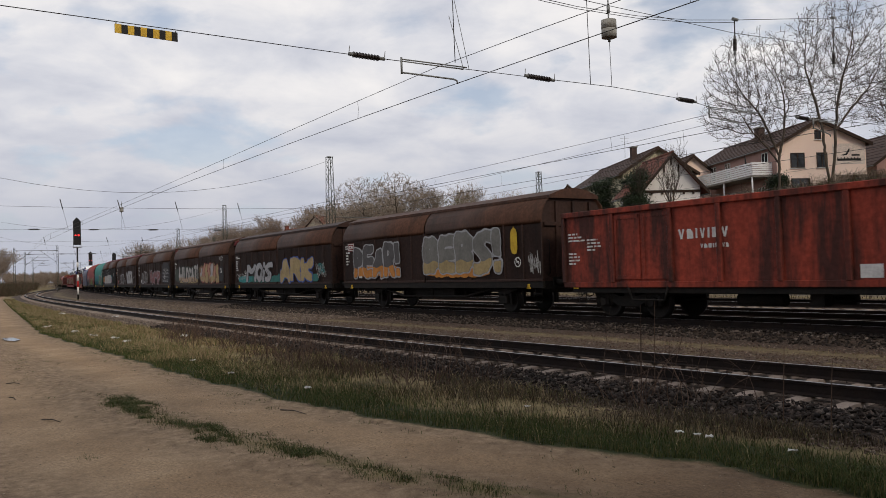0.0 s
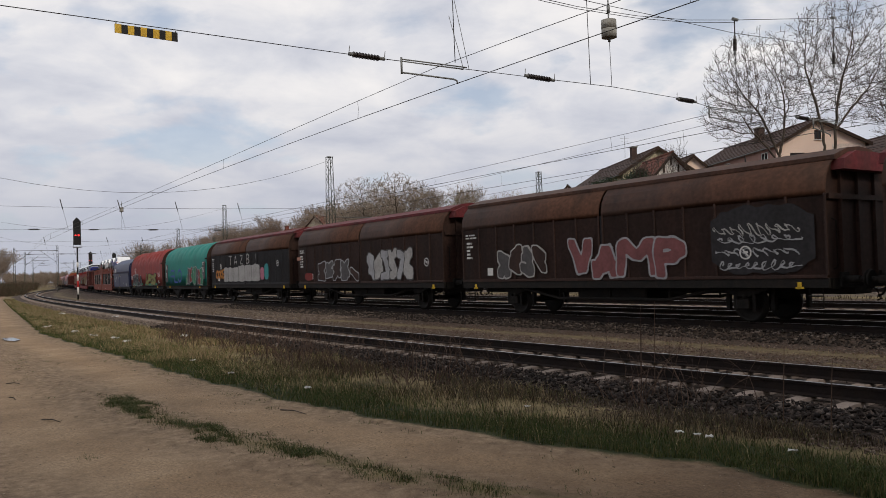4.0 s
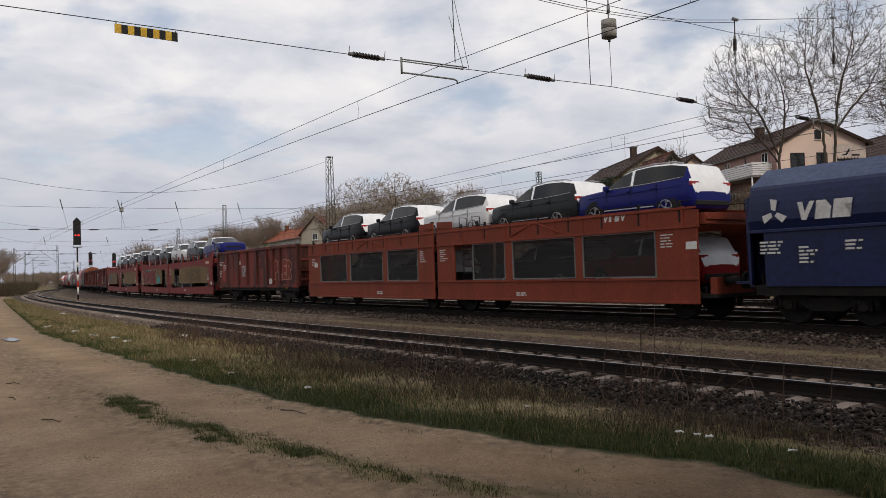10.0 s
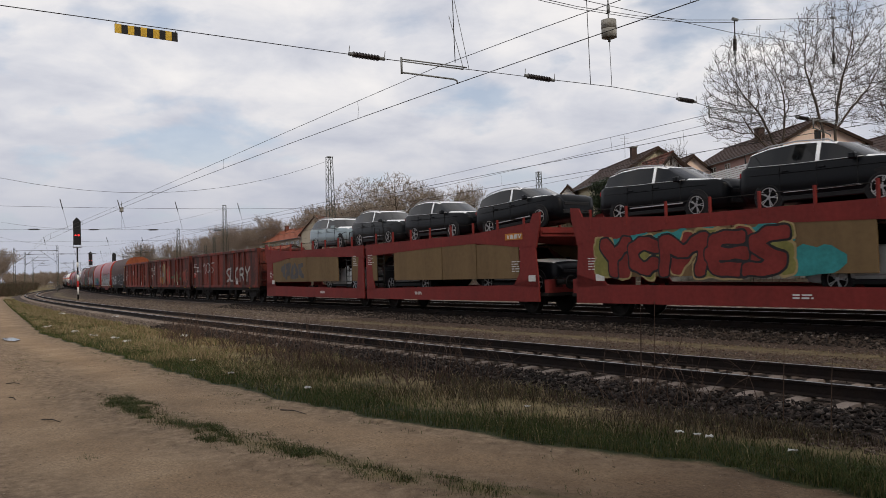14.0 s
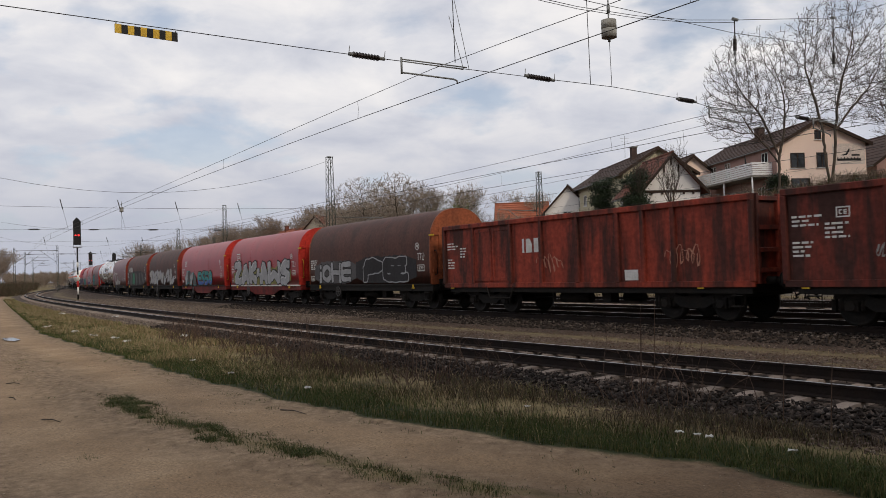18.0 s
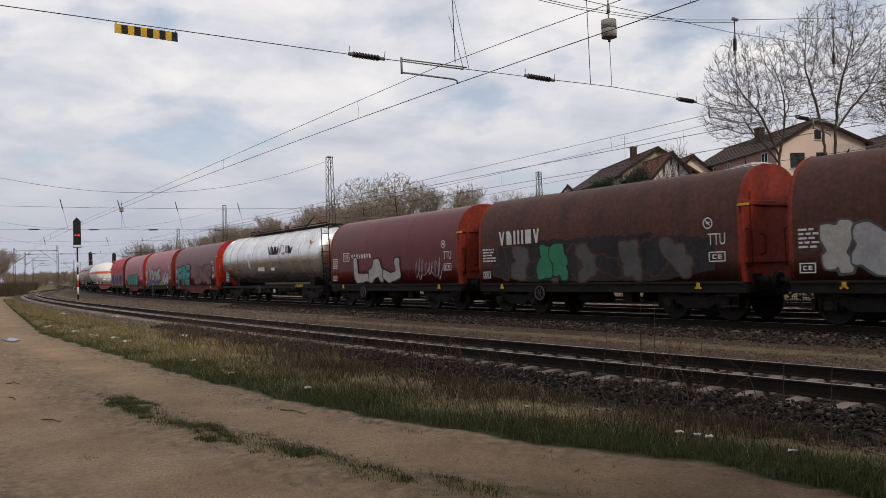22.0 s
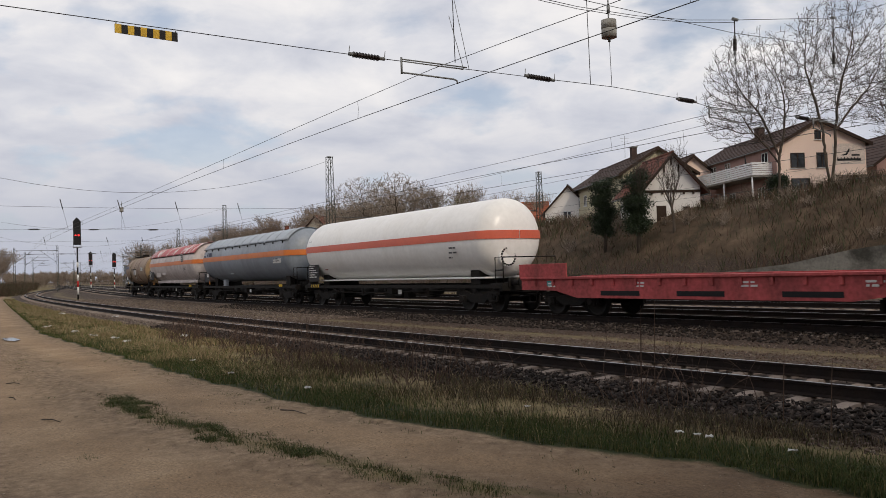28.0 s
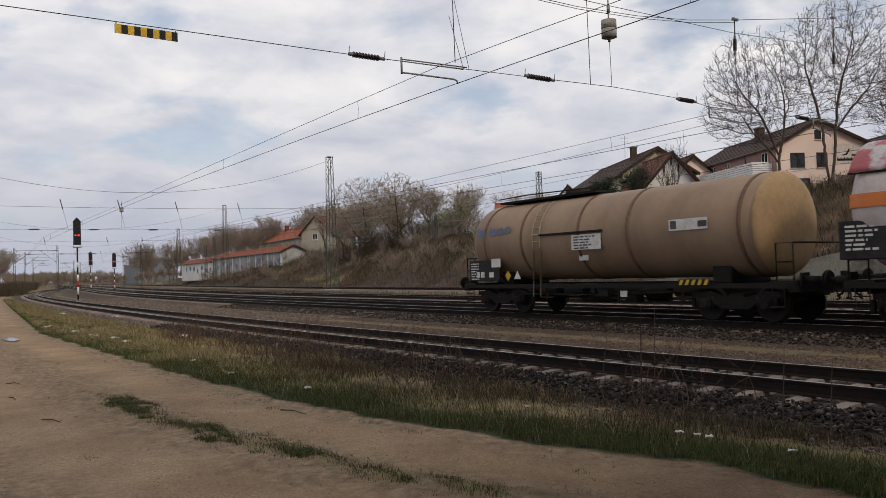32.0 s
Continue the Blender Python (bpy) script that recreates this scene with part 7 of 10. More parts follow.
def field_mesh(name, F, x0, z0, c, deep):
    """A flat painted patch where the field is below zero, with smooth edges."""
    verts, faces, at = [], [], {}

    def node(i, j):
        k = (i, j)
        if k not in at:
            at[k] = len(verts)
            verts.append((x0 + i * c, -deep, z0 + j * c))
        return at[k]

    def cut(p, q):
        k = (min(p, q), max(p, q))
        if k not in at:
            a, b = F[k[0]], F[k[1]]
            u = a / (a - b)
            at[k] = len(verts)
            verts.append((x0 + (k[0][0] + (k[1][0] - k[0][0]) * u) * c, -deep, z0 + (k[0][1] + (k[1][1] - k[0][1]) * u) * c))
        return at[k]
    inside = F < 0
    some = inside[:-1, :-1] | inside[1:, :-1] | inside[1:, 1:] | inside[:-1, 1:]
    for i, j in zip(*(v.tolist() for v in np.nonzero(some))):
        ring = ((i, j), (i + 1, j), (i + 1, j + 1), (i, j + 1))
        poly = []
        for p, q in zip(ring, ring[1:] + ring[:1]):
            if inside[p]:
                poly.append(node(*p))
            if inside[p] != inside[q]:
                poly.append(cut(p, q))
        if len(poly) > 2:
            faces.append(poly)
    return mesh_of(name, verts, faces) if faces else None


def sprayed(w, letters, fills, outline, r, edge, y, label="", shine=None, low=None, low_z=0.0, seed=0):
    """Fat sprayed letters that overlap: one outline behind, each letter a piece in front; low: a second colour in the lower part."""
    xs = [p[0] for L in letters for l in L for p in l]
    zs = [p[1] for L in letters for l in L for p in l]
    m = r + edge + 0.06
    c = 0.032
    x0, x1, z0, z1 = min(xs) - m, max(xs) + m, min(zs) - m, max(zs) + m
    X, Z = np.meshgrid(np.arange(x0, x1, c), np.arange(z0, z1, c), indexing="ij")
    wob = 0.18 * r * (np.sin(X * 5.1 + seed) * np.sin(Z * 4.3 + seed * 2) + 0.5 * np.sin(X * 11 + Z * 9 + seed))
    D = [stroke_field(X, Z, L) - r + wob for L in letters]
    if outline:
        me = field_mesh("graffiti_outline", np.min(D, 0) - edge, x0, z0, c, 0.006)
        if me:
            part_of("graffiti_outline", me, outline, w, at=pose(0, y, 0))
    for i, d in enumerate(D):
        F = d if i + 1 == len(D) or not outline else np.maximum(d, -(D[i + 1] - edge * 0.9))
        me = field_mesh("graffiti", F, x0, z0, c, 0.010 + 0.0008 * (i % 2))
        if not me:
            continue
        o = part_of("graffiti", me, fills[i % len(fills)], w, label, at=pose(0, y, 0))
        if low:
            me = field_mesh("graffiti_fade", np.maximum(F + 0.012, Z - low_z - 0.25 * r * np.sin(X * 7 + seed)), x0, z0, c, 0.0135)
            if me:
                part_of("graffiti_fade", me, low, o)
        if shine:
            sx, sz = max(1, int(0.16 * r / c + 0.5)), max(1, int(0.20 * r / c + 0.5))
            G = F + 0.26 * r
            S = np.full(G.shape, 1.0)
            S[:-sx, sz:] = G[sx:, :-sz]
            S2 = np.full(G.shape, 1.0)
            S2[sx:, :-sz] = G[:-sx, sz:]
            me = field_mesh("graffiti_highlight", np.maximum(G, -np.where(S2 > 0, S2, S2 - 0.002)), x0, z0, c, 0.0145)
            if me:
                part_of("graffiti_highlight", me, shine, o)


def graffiti(w, text, x, z, width, height, fill, outline=None, y=-1.46, weight=0.03, slant=0.0, shadow=None, label="", shine=None, low=None):
    """A word sprayed in fat letters, with an outline (and a ragged field) behind it; x is its middle."""
    if shadow:
        blob(w, x - width / 2 - 0.15, x + width / 2 + 0.2, z - 0.08, z + height * 0.98, shadow, seed=len(text) * 7 + int(abs(x) * 10), y=y)
    rs = random.Random(text + str(round(x, 1)))
    text = "".join(ch if ch in STROKES else ch.upper() for ch in text if ch != " ")
    r = height * max(0.04, 0.06 + weight * 0.95)
    share = [NARROW.get(ch, 0.85) for ch in text]
    k = width / sum(share)
    letters, dx = [], x - width / 2
    for ch, sh in zip(text, share):
        lw, lean, up, tall = sh * k, rs.uniform(-0.10, 0.10), rs.uniform(-0.03, 0.03) * height, rs.uniform(0.92, 1.04)
        wide = max(lw - 2 * r * 0.85, lw * 0.2)
        lines = []
        for word in STROKES[ch].split():
            pts = []
            for q in word:
                n = ord(q) - 97
                gx_, gz_ = n % 3 - 1, n // 3 / 4
                pz = r + gz_ * (height * tall - 2 * r)
                pts.append((dx + lw / 2 + gx_ * wide / 2 * (1.0 + 0.12 * math.sin(gz_ * 5 + dx)) + (lean + slant) * (pz - height / 2), z + up + pz))
            lines.append(rounded(pts, 2 if weight > 0.0 else 1))
        letters.append(lines)
        dx += lw
    sprayed(w, letters, [fill], outline, r, 0.035 + 0.015 * height, y, label, shine, low, z + height * 0.32, rs.uniform(0, 6))


def blob(w, x0, x1, z0, z1, material, seed=1, y=-1.46, proud=0.003, rag=0.16, name="graffiti_field", round_=0.4):
    """A ragged painted field."""
    r = random.Random(seed)
    bm = bmesh.new()
    n = max(6, int((x1 - x0) / 0.16))
    top, bot = [], []
    h = z1 - z0
    for i in range(n + 1):
        u = i / n
        x = x0 + (x1 - x0) * u
        taper = min(1, u * 5, (1 - u) * 5) * round_ + 1 - round_
        mid = (z0 + z1) / 2
        top.append(bm.verts.new((x, -proud, mid + h / 2 * taper * (1 - rag * r.random()))))
        bot.append(bm.verts.new((x, -proud, mid - h / 2 * taper * (1 - rag * 0.5 * r.random()))))
    for i in range(n):
        bm.faces.new((bot[i], bot[i + 1], top[i + 1], top[i]))
    return part(name, bm, material, w, at=pose(0, y, 0))


def wild_piece(w, x0, x1, z0, z1, fills, outline, seed=1, y=-1.46, n=9, label="", shine=None, low=None):
    """Sprayed shapes too wild to read: bent fat strokes that overlap, with one outline."""
    rs = random.Random(seed)
    step, h = (x1 - x0) / n, z1 - z0
    r = min(0.13 * h, 0.24 * step)
    letters = []
    for i in range(n):
        cx = x0 + (i + 0.5) * step
        lines = []
        for _ in range(rs.choice((1, 2, 2))):
            pts = []
            side = rs.choice((-1, 1))
            for j in range(rs.randint(3, 5)):
                pts.append((cx + side * step * rs.uniform(0.15, 0.5), z0 + r + (h - 2 * r) * min(1, max(0, rs.uniform(-0.15, 1.15)))))
                side = -side
            lines.append(rounded(pts, 1))
        letters.append(lines)
    sprayed(w, letters, fills, outline, r, 0.05, y, label, shine, low, z0 + 0.35 * h, seed)


def scrawl(w, x0, x1, z0, z1, material, seed=1, y=-1.46, r_=0.018, loops=6):
    """A thin sprayed scribble."""
    r = random.Random(seed)
    bm = bmesh.new()
    n, hz, wx = loops * 12, (z1 - z0) / 2, (x1 - x0)
    p1, p2, p3 = (r.uniform(0, 6.28) for _ in range(3))
    pts = []
    for i in range(n + 1):
        u = i / n
        a = u * loops * 6.283
        amp = 0.72 + 0.28 * math.sin(u * 9 + p2)
        pts.append(Vector((x0 + wx * (u * 0.9 + 0.05) + wx / loops * 0.42 * math.cos(a + p1), (z0 + z1) / 2 + hz * (0.85 * amp * math.sin(a) + 0.15 * math.sin(2.7 * a + p3)))))
    left, right = [], []
    for i, p in enumerate(pts):
        d = (pts[min(i + 1, n)] - pts[max(i - 1, 0)]).normalized()
        t = Vector((-d.y, d.x)) * r_ * (0.8 + 0.4 * math.sin(i * 0.7 + p1))
        left.append(bm.verts.new((p.x + t.x, -0.004 - 0.00002 * i, p.y + t.y)))
        right.append(bm.verts.new((p.x - t.x, -0.004 - 0.00002 * i, p.y - t.y)))
    for i in range(n):
        bm.faces.new((left[i], left[i + 1], right[i + 1], right[i]))
    part("scribble", bm, material, w, at=pose(0, y, 0))


# ---------------------------------------------------------------- the train: wagon bodies
def open_wagon(front, rear, label, material, inner=None):
    w, H = wagon("open_wagon", front, rear, label, "open wagon")
    x0, x1 = -H + 0.33, H - 0.47
    ends(w, H)
    frame_under(w, H, 0.98)
    bogie(w, H - 2.6)
    bogie(w, -H + 2.6)
    for s, n in ((-1, "side_wall"), (1, "side_wall")):
        y0, y1 = sorted((s * 1.38, s * 1.33))
        side = part(n, boxes((x0, x1, y0, y1, 0.98, 3.06)), material, w)
        rail0, rail1 = sorted((s * 1.47, s * 1.30))
        part("top_rail", boxes((x0 - 0.03, x1 + 0.03, rail0, rail1, 3.04, 3.20), bevel=0.015), material, side)
        part("bottom_rail", boxes((x0, x1, *sorted((s * 1.44, s * 1.36)), 0.90, 1.06), bevel=0.01), material, side)
        # ribs take a darker paint than the panels, so they stand out
        rib = M_OPENBROWN if material is M_OPENRED else M_RIBDARK
        for p in (0.50, 2.9, 3.97, 4.92, 6.58, 8.25, 9.81, 11.91, 2 * H - 0.36):
            x = H - p
            q0, q1 = sorted((s * 1.475, s * 1.36))
            part("post", boxes((x - 0.07, x + 0.07, q0, q1, 1.04, 3.05), bevel=0.02), rib, side)
        for a, b in ((9.87, 10.82), (10.88, 11.85)):
            d = part("door", boxes((H - b, H - a, *sorted((s * 1.405, s * 1.385)), 1.12, 2.98), bevel=0.006), material, side)
            bm = bmesh.new()
            box(bm, H - b + 0.04, H - a - 0.04, *sorted((s * 1.43, s * 1.40)), 1.14, 1.24)
            box(bm, H - b + 0.04, H - a - 0.04, *sorted((s * 1.43, s * 1.40)), 2.86, 2.96)
            box(bm, H - b + 0.04, H - b + 0.12, *sorted((s * 1.43, s * 1.40)), 1.24, 2.86)
            part("door_frame", bm, material, d)
    for s in (-1, 1):
        xe = x1 if s > 0 else x0
        e = part("end_wall", boxes((*sorted((xe, xe - s * 0.05)), -1.33, 1.33, 0.98, 3.06)), material, w)
        bm = bmesh.new()
        for z in (1.25, 1.75, 2.3, 3.02):
            box(bm, *sorted((xe, xe + s * 0.09)), -1.36, 1.36, z, z + 0.12, 0.012)
        for y in (-1.36, -0.5, 0.42, 1.28):
            box(bm, *sorted((xe, xe + s * 0.1)), y, y + 0.1, 0.98, 3.2, 0.012)
        part("end_frame", bm, material, e)
    part("floor", boxes((x0 + 0.05, x1 - 0.05, -1.32, 1.32, 0.99, 1.06)), M_GEAR, w)
    small_print(w, x0 + 0.2, 2.5, 0.75, 3, int(front) % 97, -1.384)
    small_print(w, x0 + 1.0, 2.3, 0.55, 4, int(front) % 89, -1.384)
    small_print(w, x0 + 0.2, 1.9, 0.5, 4, int(front) % 83, -1.384)
    bars(w, H - 4.7, 1.1, [(0, 0, 0.5, 0.3)], -1.384)
    yellow_hook(w, x0 + 0.5)
    yellow_hook(w, x1 - 1.6)
    part("step_rail", tubes([[(x0 + 2.6, -1.42, 0.95), (x0 + 2.75, -1.42, 0.55), (x0 + 3.9, -1.42, 0.55), (x0 + 4.05, -1.42, 0.95)]], 0.03), M_GEAR, w)
    return w, H


def arc(y0, z0, y1, z1, n, bulge=1.0):
    """Quarter-round points from a side wall's top (y0, z0) to a roof point (y1, z1)."""
    return [(y1 + (y0 - y1) * math.cos(a * math.pi / 2 / n) ** bulge, z0 + (z1 - z0) * math.sin(a * math.pi / 2 / n) ** bulge) for a in range(n + 1)]


def sliding_wagon(front, rear, label, lower=None, end=None, roof=None):
    w, H = wagon("sliding_wall_wagon", front, rear, label, "covered wagon")
    x0, x1 = -H + 0.62, H - 0.62
    ends(w, H)
    bm = boxes((x0, x1, -0.35, 0.35, 0.7, 1.0), (x1 - 0.15, x1, -1.3, 1.3, 0.85, 1.1), (x0, x0 + 0.15, -1.3, 1.3, 0.85, 1.1))
    for s in (-1, 1):
        box(bm, x0, x1, *sorted((s * 1.36, s * 1.44)), 0.88, 1.10, 0.01)
    part("underframe", bm, M_GEAR, w)
    bm = bmesh.new()
    for s in (-1, 1):
        tube(bm, [(-4.0, s * 1.1, 0.88), (-2.2, s * 1.1, 0.55), (2.2, s * 1.1, 0.55), (4.0, s * 1.1, 0.88)], 0.05, 6)
        for x in (-2.2, 0, 2.2):
            rod(bm, (x, s * 1.1, 0.55), (x, s * 1.1, 0.9), 0.035)
    box(bm, -1.6, 1.2, -0.9, 0.9, 0.5, 0.88, 0.03)
    part("truss_rod", bm, M_GEAR, w)
    axle_guard(w, H - 3.1)
    axle_guard(w, -H + 3.1)
    for s in (-1, 1):
        for a, b in ((x0, -0.05), (0.05, x1)):
            line = [(s * 1.42, 1.12), (s * 1.42, 2.98)]
            d = part("sliding_wall", shell(bmesh.new(), line, [a, b], 0.05, False), lower or M_SLIDE, w)
            brow = [(s * 1.43, 2.98), (s * 1.435, 3.12), (s * 1.40, 3.35), (s * 1.30, 3.58), (s * 1.14, 3.76), (s * 1.0, 3.84), (s * 0.9, 3.88)]
            part("brow", shell(bmesh.new(), brow, [a - 0.0, b], 0.04), M_BROW, d)
            n = 7
            for i in range(n + 1):
                x = a + (b - a) * i / n
                x = min(max(x, a + 0.03), b - 0.03)
                part("rib", boxes((x - 0.03, x + 0.03, *sorted((s * 1.445, s * 1.415)), 1.16, 3.02), bevel=0.008), lower or M_SLIDE, d)
            part("rail_lip", boxes((a + 0.02, b - 0.02, *sorted((s * 1.462, s * 1.41)), 1.10, 1.18), bevel=0.008), lower or M_SLIDE, d)
    top = [(-1.10, 3.80), (-1.10, 3.90), (-0.5, 4.10), (0, 4.15), (0.5, 4.10), (1.10, 3.90), (1.10, 3.80)]
    part("roof", prism(bmesh.new(), top, x0 - 0.05, x1 + 0.05), roof or M_BROW, w)
    part("door_gap_post", boxes((-0.06, 0.06, -1.40, 1.40, 1.1, 3.0), bevel=0.01), M_SOOT, w)
    prof = [(-1.36, 1.0), (-1.36, 2.98)] + [(-1.36, 3.3), (-1.1, 3.7), (-0.6, 3.95)]
    prof = prof + [(-y, z) for y, z in reversed(prof)]
    for s in (-1, 1):
        xe = x1 - 0.12 if s > 0 else x0 + 0.12
        e = part("end_wall", prism(bmesh.new(), prof, xe - 0.04, xe + 0.04), M_SLIDE, w)
        if end:
            part("end_gable", prism(bmesh.new(), [(-1.06, 3.56), (-1.0, 3.80), (-0.5, 4.0), (0.5, 4.0), (1.0, 3.80), (1.06, 3.56)], *sorted((xe + s * 0.05, xe + s * 0.36))), end, e, "red upper end wall")
        bm = bmesh.new()
        for y in (-0.75, 0.0, 0.75):
            box(bm, *sorted((xe, xe + s * 0.12)), y - 0.05, y + 0.05, 1.0, 3.7)
        box(bm, *sorted((xe, xe + s * 0.12)), -1.3, 1.3, 2.9, 3.02)
        part("end_frame", bm, M_SLIDE, e)
        part("end_handrail", tubes([[(xe + s * 0.1, -1.2, 1.3), (xe + s * 0.2, -1.2, 1.35), (xe + s * 0.2, -1.2, 2.4), (xe + s * 0.1, -1.2, 2.45)]], 0.018), M_GEAR, e)
    small_print(w, x0 + 0.25, 2.75, 0.75, 2, int(front) % 91, -1.45)
    small_print(w, x0 + 0.3, 2.45, 0.35, 5, int(front) % 71, -1.45, 0.07, 0.06)
    bars(w, x0 + 1.5, 1.32, [(0, 0, 0.3, 0.26)], -1.45)
    yellow_hook(w, x0 + 0.8, -1.45)
    yellow_hook(w, x1 - 0.7, -1.45)
    return w, H


def arch_profile(zb, zs, zt, hw, n=14, bulge=0.8):
    half = [(-hw, zb), (-hw, (zb + zs) / 2)] + arc(-hw, zs, 0, zt, n, bulge)
    return half + [(-y, z) for y, z in reversed(half[:-1])]


def end_plate(w, x, s, prof, material, frame_mat=None):
    """A flat arched end wall with its frame and rails."""
    e = part("end_wall", prism(bmesh.new(), prof, x - 0.04, x + 0.04), material, w)
    bm = bmesh.new()
    for y in (-0.95, 0.95):
        box(bm, *sorted((x, x + s * 0.09)), y - 0.05, y + 0.05, 1.0, 3.3, 0.01)
    for z in (1.5, 2.95):
        box(bm, *sorted((x, x + s * 0.10)), -1.3, 1.3, z, z + 0.12, 0.01)
    part("end_frame", bm, frame_mat or material, e)
    rails = [[(x + s * 0.05, -1.2, 1.4), (x + s * 0.22, -1.2, 1.42), (x + s * 0.22, -1.2, 2.3), (x + s * 0.05, -1.2, 2.35)],
             [(x + s * 0.05, -0.6, 1.7), (x + s * 0.18, -0.6, 1.72), (x + s * 0.18, -0.6, 2.2), (x + s * 0.05, -0.6, 2.22)]]
    for line in rails:
        part("end_handrail", tubes([line], 0.02), M_YELLOW if material is M_ENDRED else M_GEAR, e)
    return e


def hood_wagon(front, rear, label, material, end, belly=None, belly_mat=None, edge=None):
    w, H = wagon("hood_wagon", front, rear, label, "coil wagon")
    ends(w, H)
    frame_under(w, H, 1.0, belly or 0.0, belly_mat or M_GEAR)
    bogie(w, H - 2.3)
    bogie(w, -H + 2.3)
    x0, x1 = -H + 0.62, H - 0.66
    prof = arch_profile(1.02, 2.35, 4.02, 1.37)
    third = (x1 - x0) / 3
    for k in range(3):
        part("hood", shell(bmesh.new(), prof, [x0 + k * third + 0.004, x0 + k * third + 0.03, x0 + (k + 0.5) * third, x0 + (k + 1) * third - 0.03, x0 + (k + 1) * third - 0.004], 0.03), material, w)
    for xa in (x0, x1 - 0.1):
        part("hood_edge", shell(bmesh.new(), [(y * 1.004, z * 1.002) for y, z in prof], [xa, xa + 0.1], 0.05), end, w)
    for s in (-1, 1):
        part("hood_rail", boxes((x0, x1, *sorted((s * 1.395, s * 1.31)), 0.98, 1.05), bevel=0.008), edge or M_GEAR, w)
    end_plate(w, x1 - 0.02, 1, [(y * 0.985, z) for y, z in prof], end)
    end_plate(w, x0 + 0.02, -1, [(y * 0.985, z) for y, z in prof], end)
    part("lock_lever", boxes((x1 - 0.05, x1 + 0.25, -1.40, -1.34, 2.92, 2.98)), M_YELLOW, w, "yellow and black lock lever")
    ring_sign(w, x1 - 0.95, 2.55, 0.15, -1.385)
    part_of("lettering", lettering("TTU", 0.30, 0.52, 0.004), M_MARK, w, at=pose(x1 - 0.7, -1.385, 1.98))
    framed_box(w, x1 - 0.95, 1.55, 0.5, 0.26, -1.385, 0.03)
    small_print(w, x0 + 0.25, 2.2, 0.7, 5, int(-front) % 79, -1.385)
    framed_box(w, x0 + 0.25, 1.22, 0.4, 0.24, -1.385, 0.03)
    yellow_hook(w, x0 + 1.3, -1.40)
    yellow_hook(w, x1 - 1.3, -1.40)
    hand_wheel(w, x0 + 3.2, 0.72, -1.38, M_GREYPAINT)
    return w, H


def tarp_wagon(front, rear, label, material, skirt=None, three=True, ripple=0.03, end=None):
    w, H = wagon("tarpaulin_wagon", front, rear, label, "coil wagon")
    ends(w, H)
    frame_under(w, H, 1.0)
    bogie(w, H - 2.9, three)
    bogie(w, -H + 2.9, three)
    x0, x1 = -H + 0.45, H - 0.75
    zb = 1.02
    prof = arch_profile(zb, 2.7, 4.08, 1.36, 16, 0.85)
    xs = list(np.linspace(x0, x1, 120))

    def wob(x, y, z):
        hoop = abs(math.sin((x - x0) * math.pi / 1.35))
        up = min(1, max(0, (z - 2.9) / 0.9))
        wr = noise.noise(Vector((x * 1.6, y * 1.3, z * 2.2))) * 0.6 + noise.noise(Vector((x * 4.0, y * 3, z * 5))) * 0.45 + up * noise.noise(Vector((x * 7.0, y * 5, z * 9))) * 0.4
        return ripple * (wr * (0.4 + 0.8 * up) - (1 - hoop) * 0.0 + up * (hoop - 0.6) * 1.1)
    part("tarpaulin", shell(bmesh.new(), prof, xs, 0.02, True, wob), material, w)
    if skirt:
        for s in (-1, 1):
            part("lower_side", boxes((x0 + 0.1, x1 - 0.1, *sorted((s * 1.385, s * 1.36)), 1.0, 2.3), bevel=0.01), skirt, w)
    end = end or M_SLIDE
    end_plate(w, x1 + 0.03, 1, [(y * 1.0, z) for y, z in prof], end)
    end_plate(w, x0 - 0.03, -1, [(y * 1.0, z) for y, z in prof], end)
    part("hood_rail", boxes((x0, x1, -1.40, -1.34, 0.96, 1.02), bevel=0.008), M_GEAR, w)
    part("clamp", boxes((x1 - 0.1, x1 + 0.1, -1.46, -1.36, 2.85, 2.95)), M_GEAR, w)
    part("clamp", boxes((x0 - 0.05, x0 + 0.15, -1.46, -1.36, 2.85, 2.95)), M_GEAR, w)
    yellow_hook(w, x0 + 1.7, -1.40)
    yellow_hook(w, x1 - 1.7, -1.40)
    return w, H


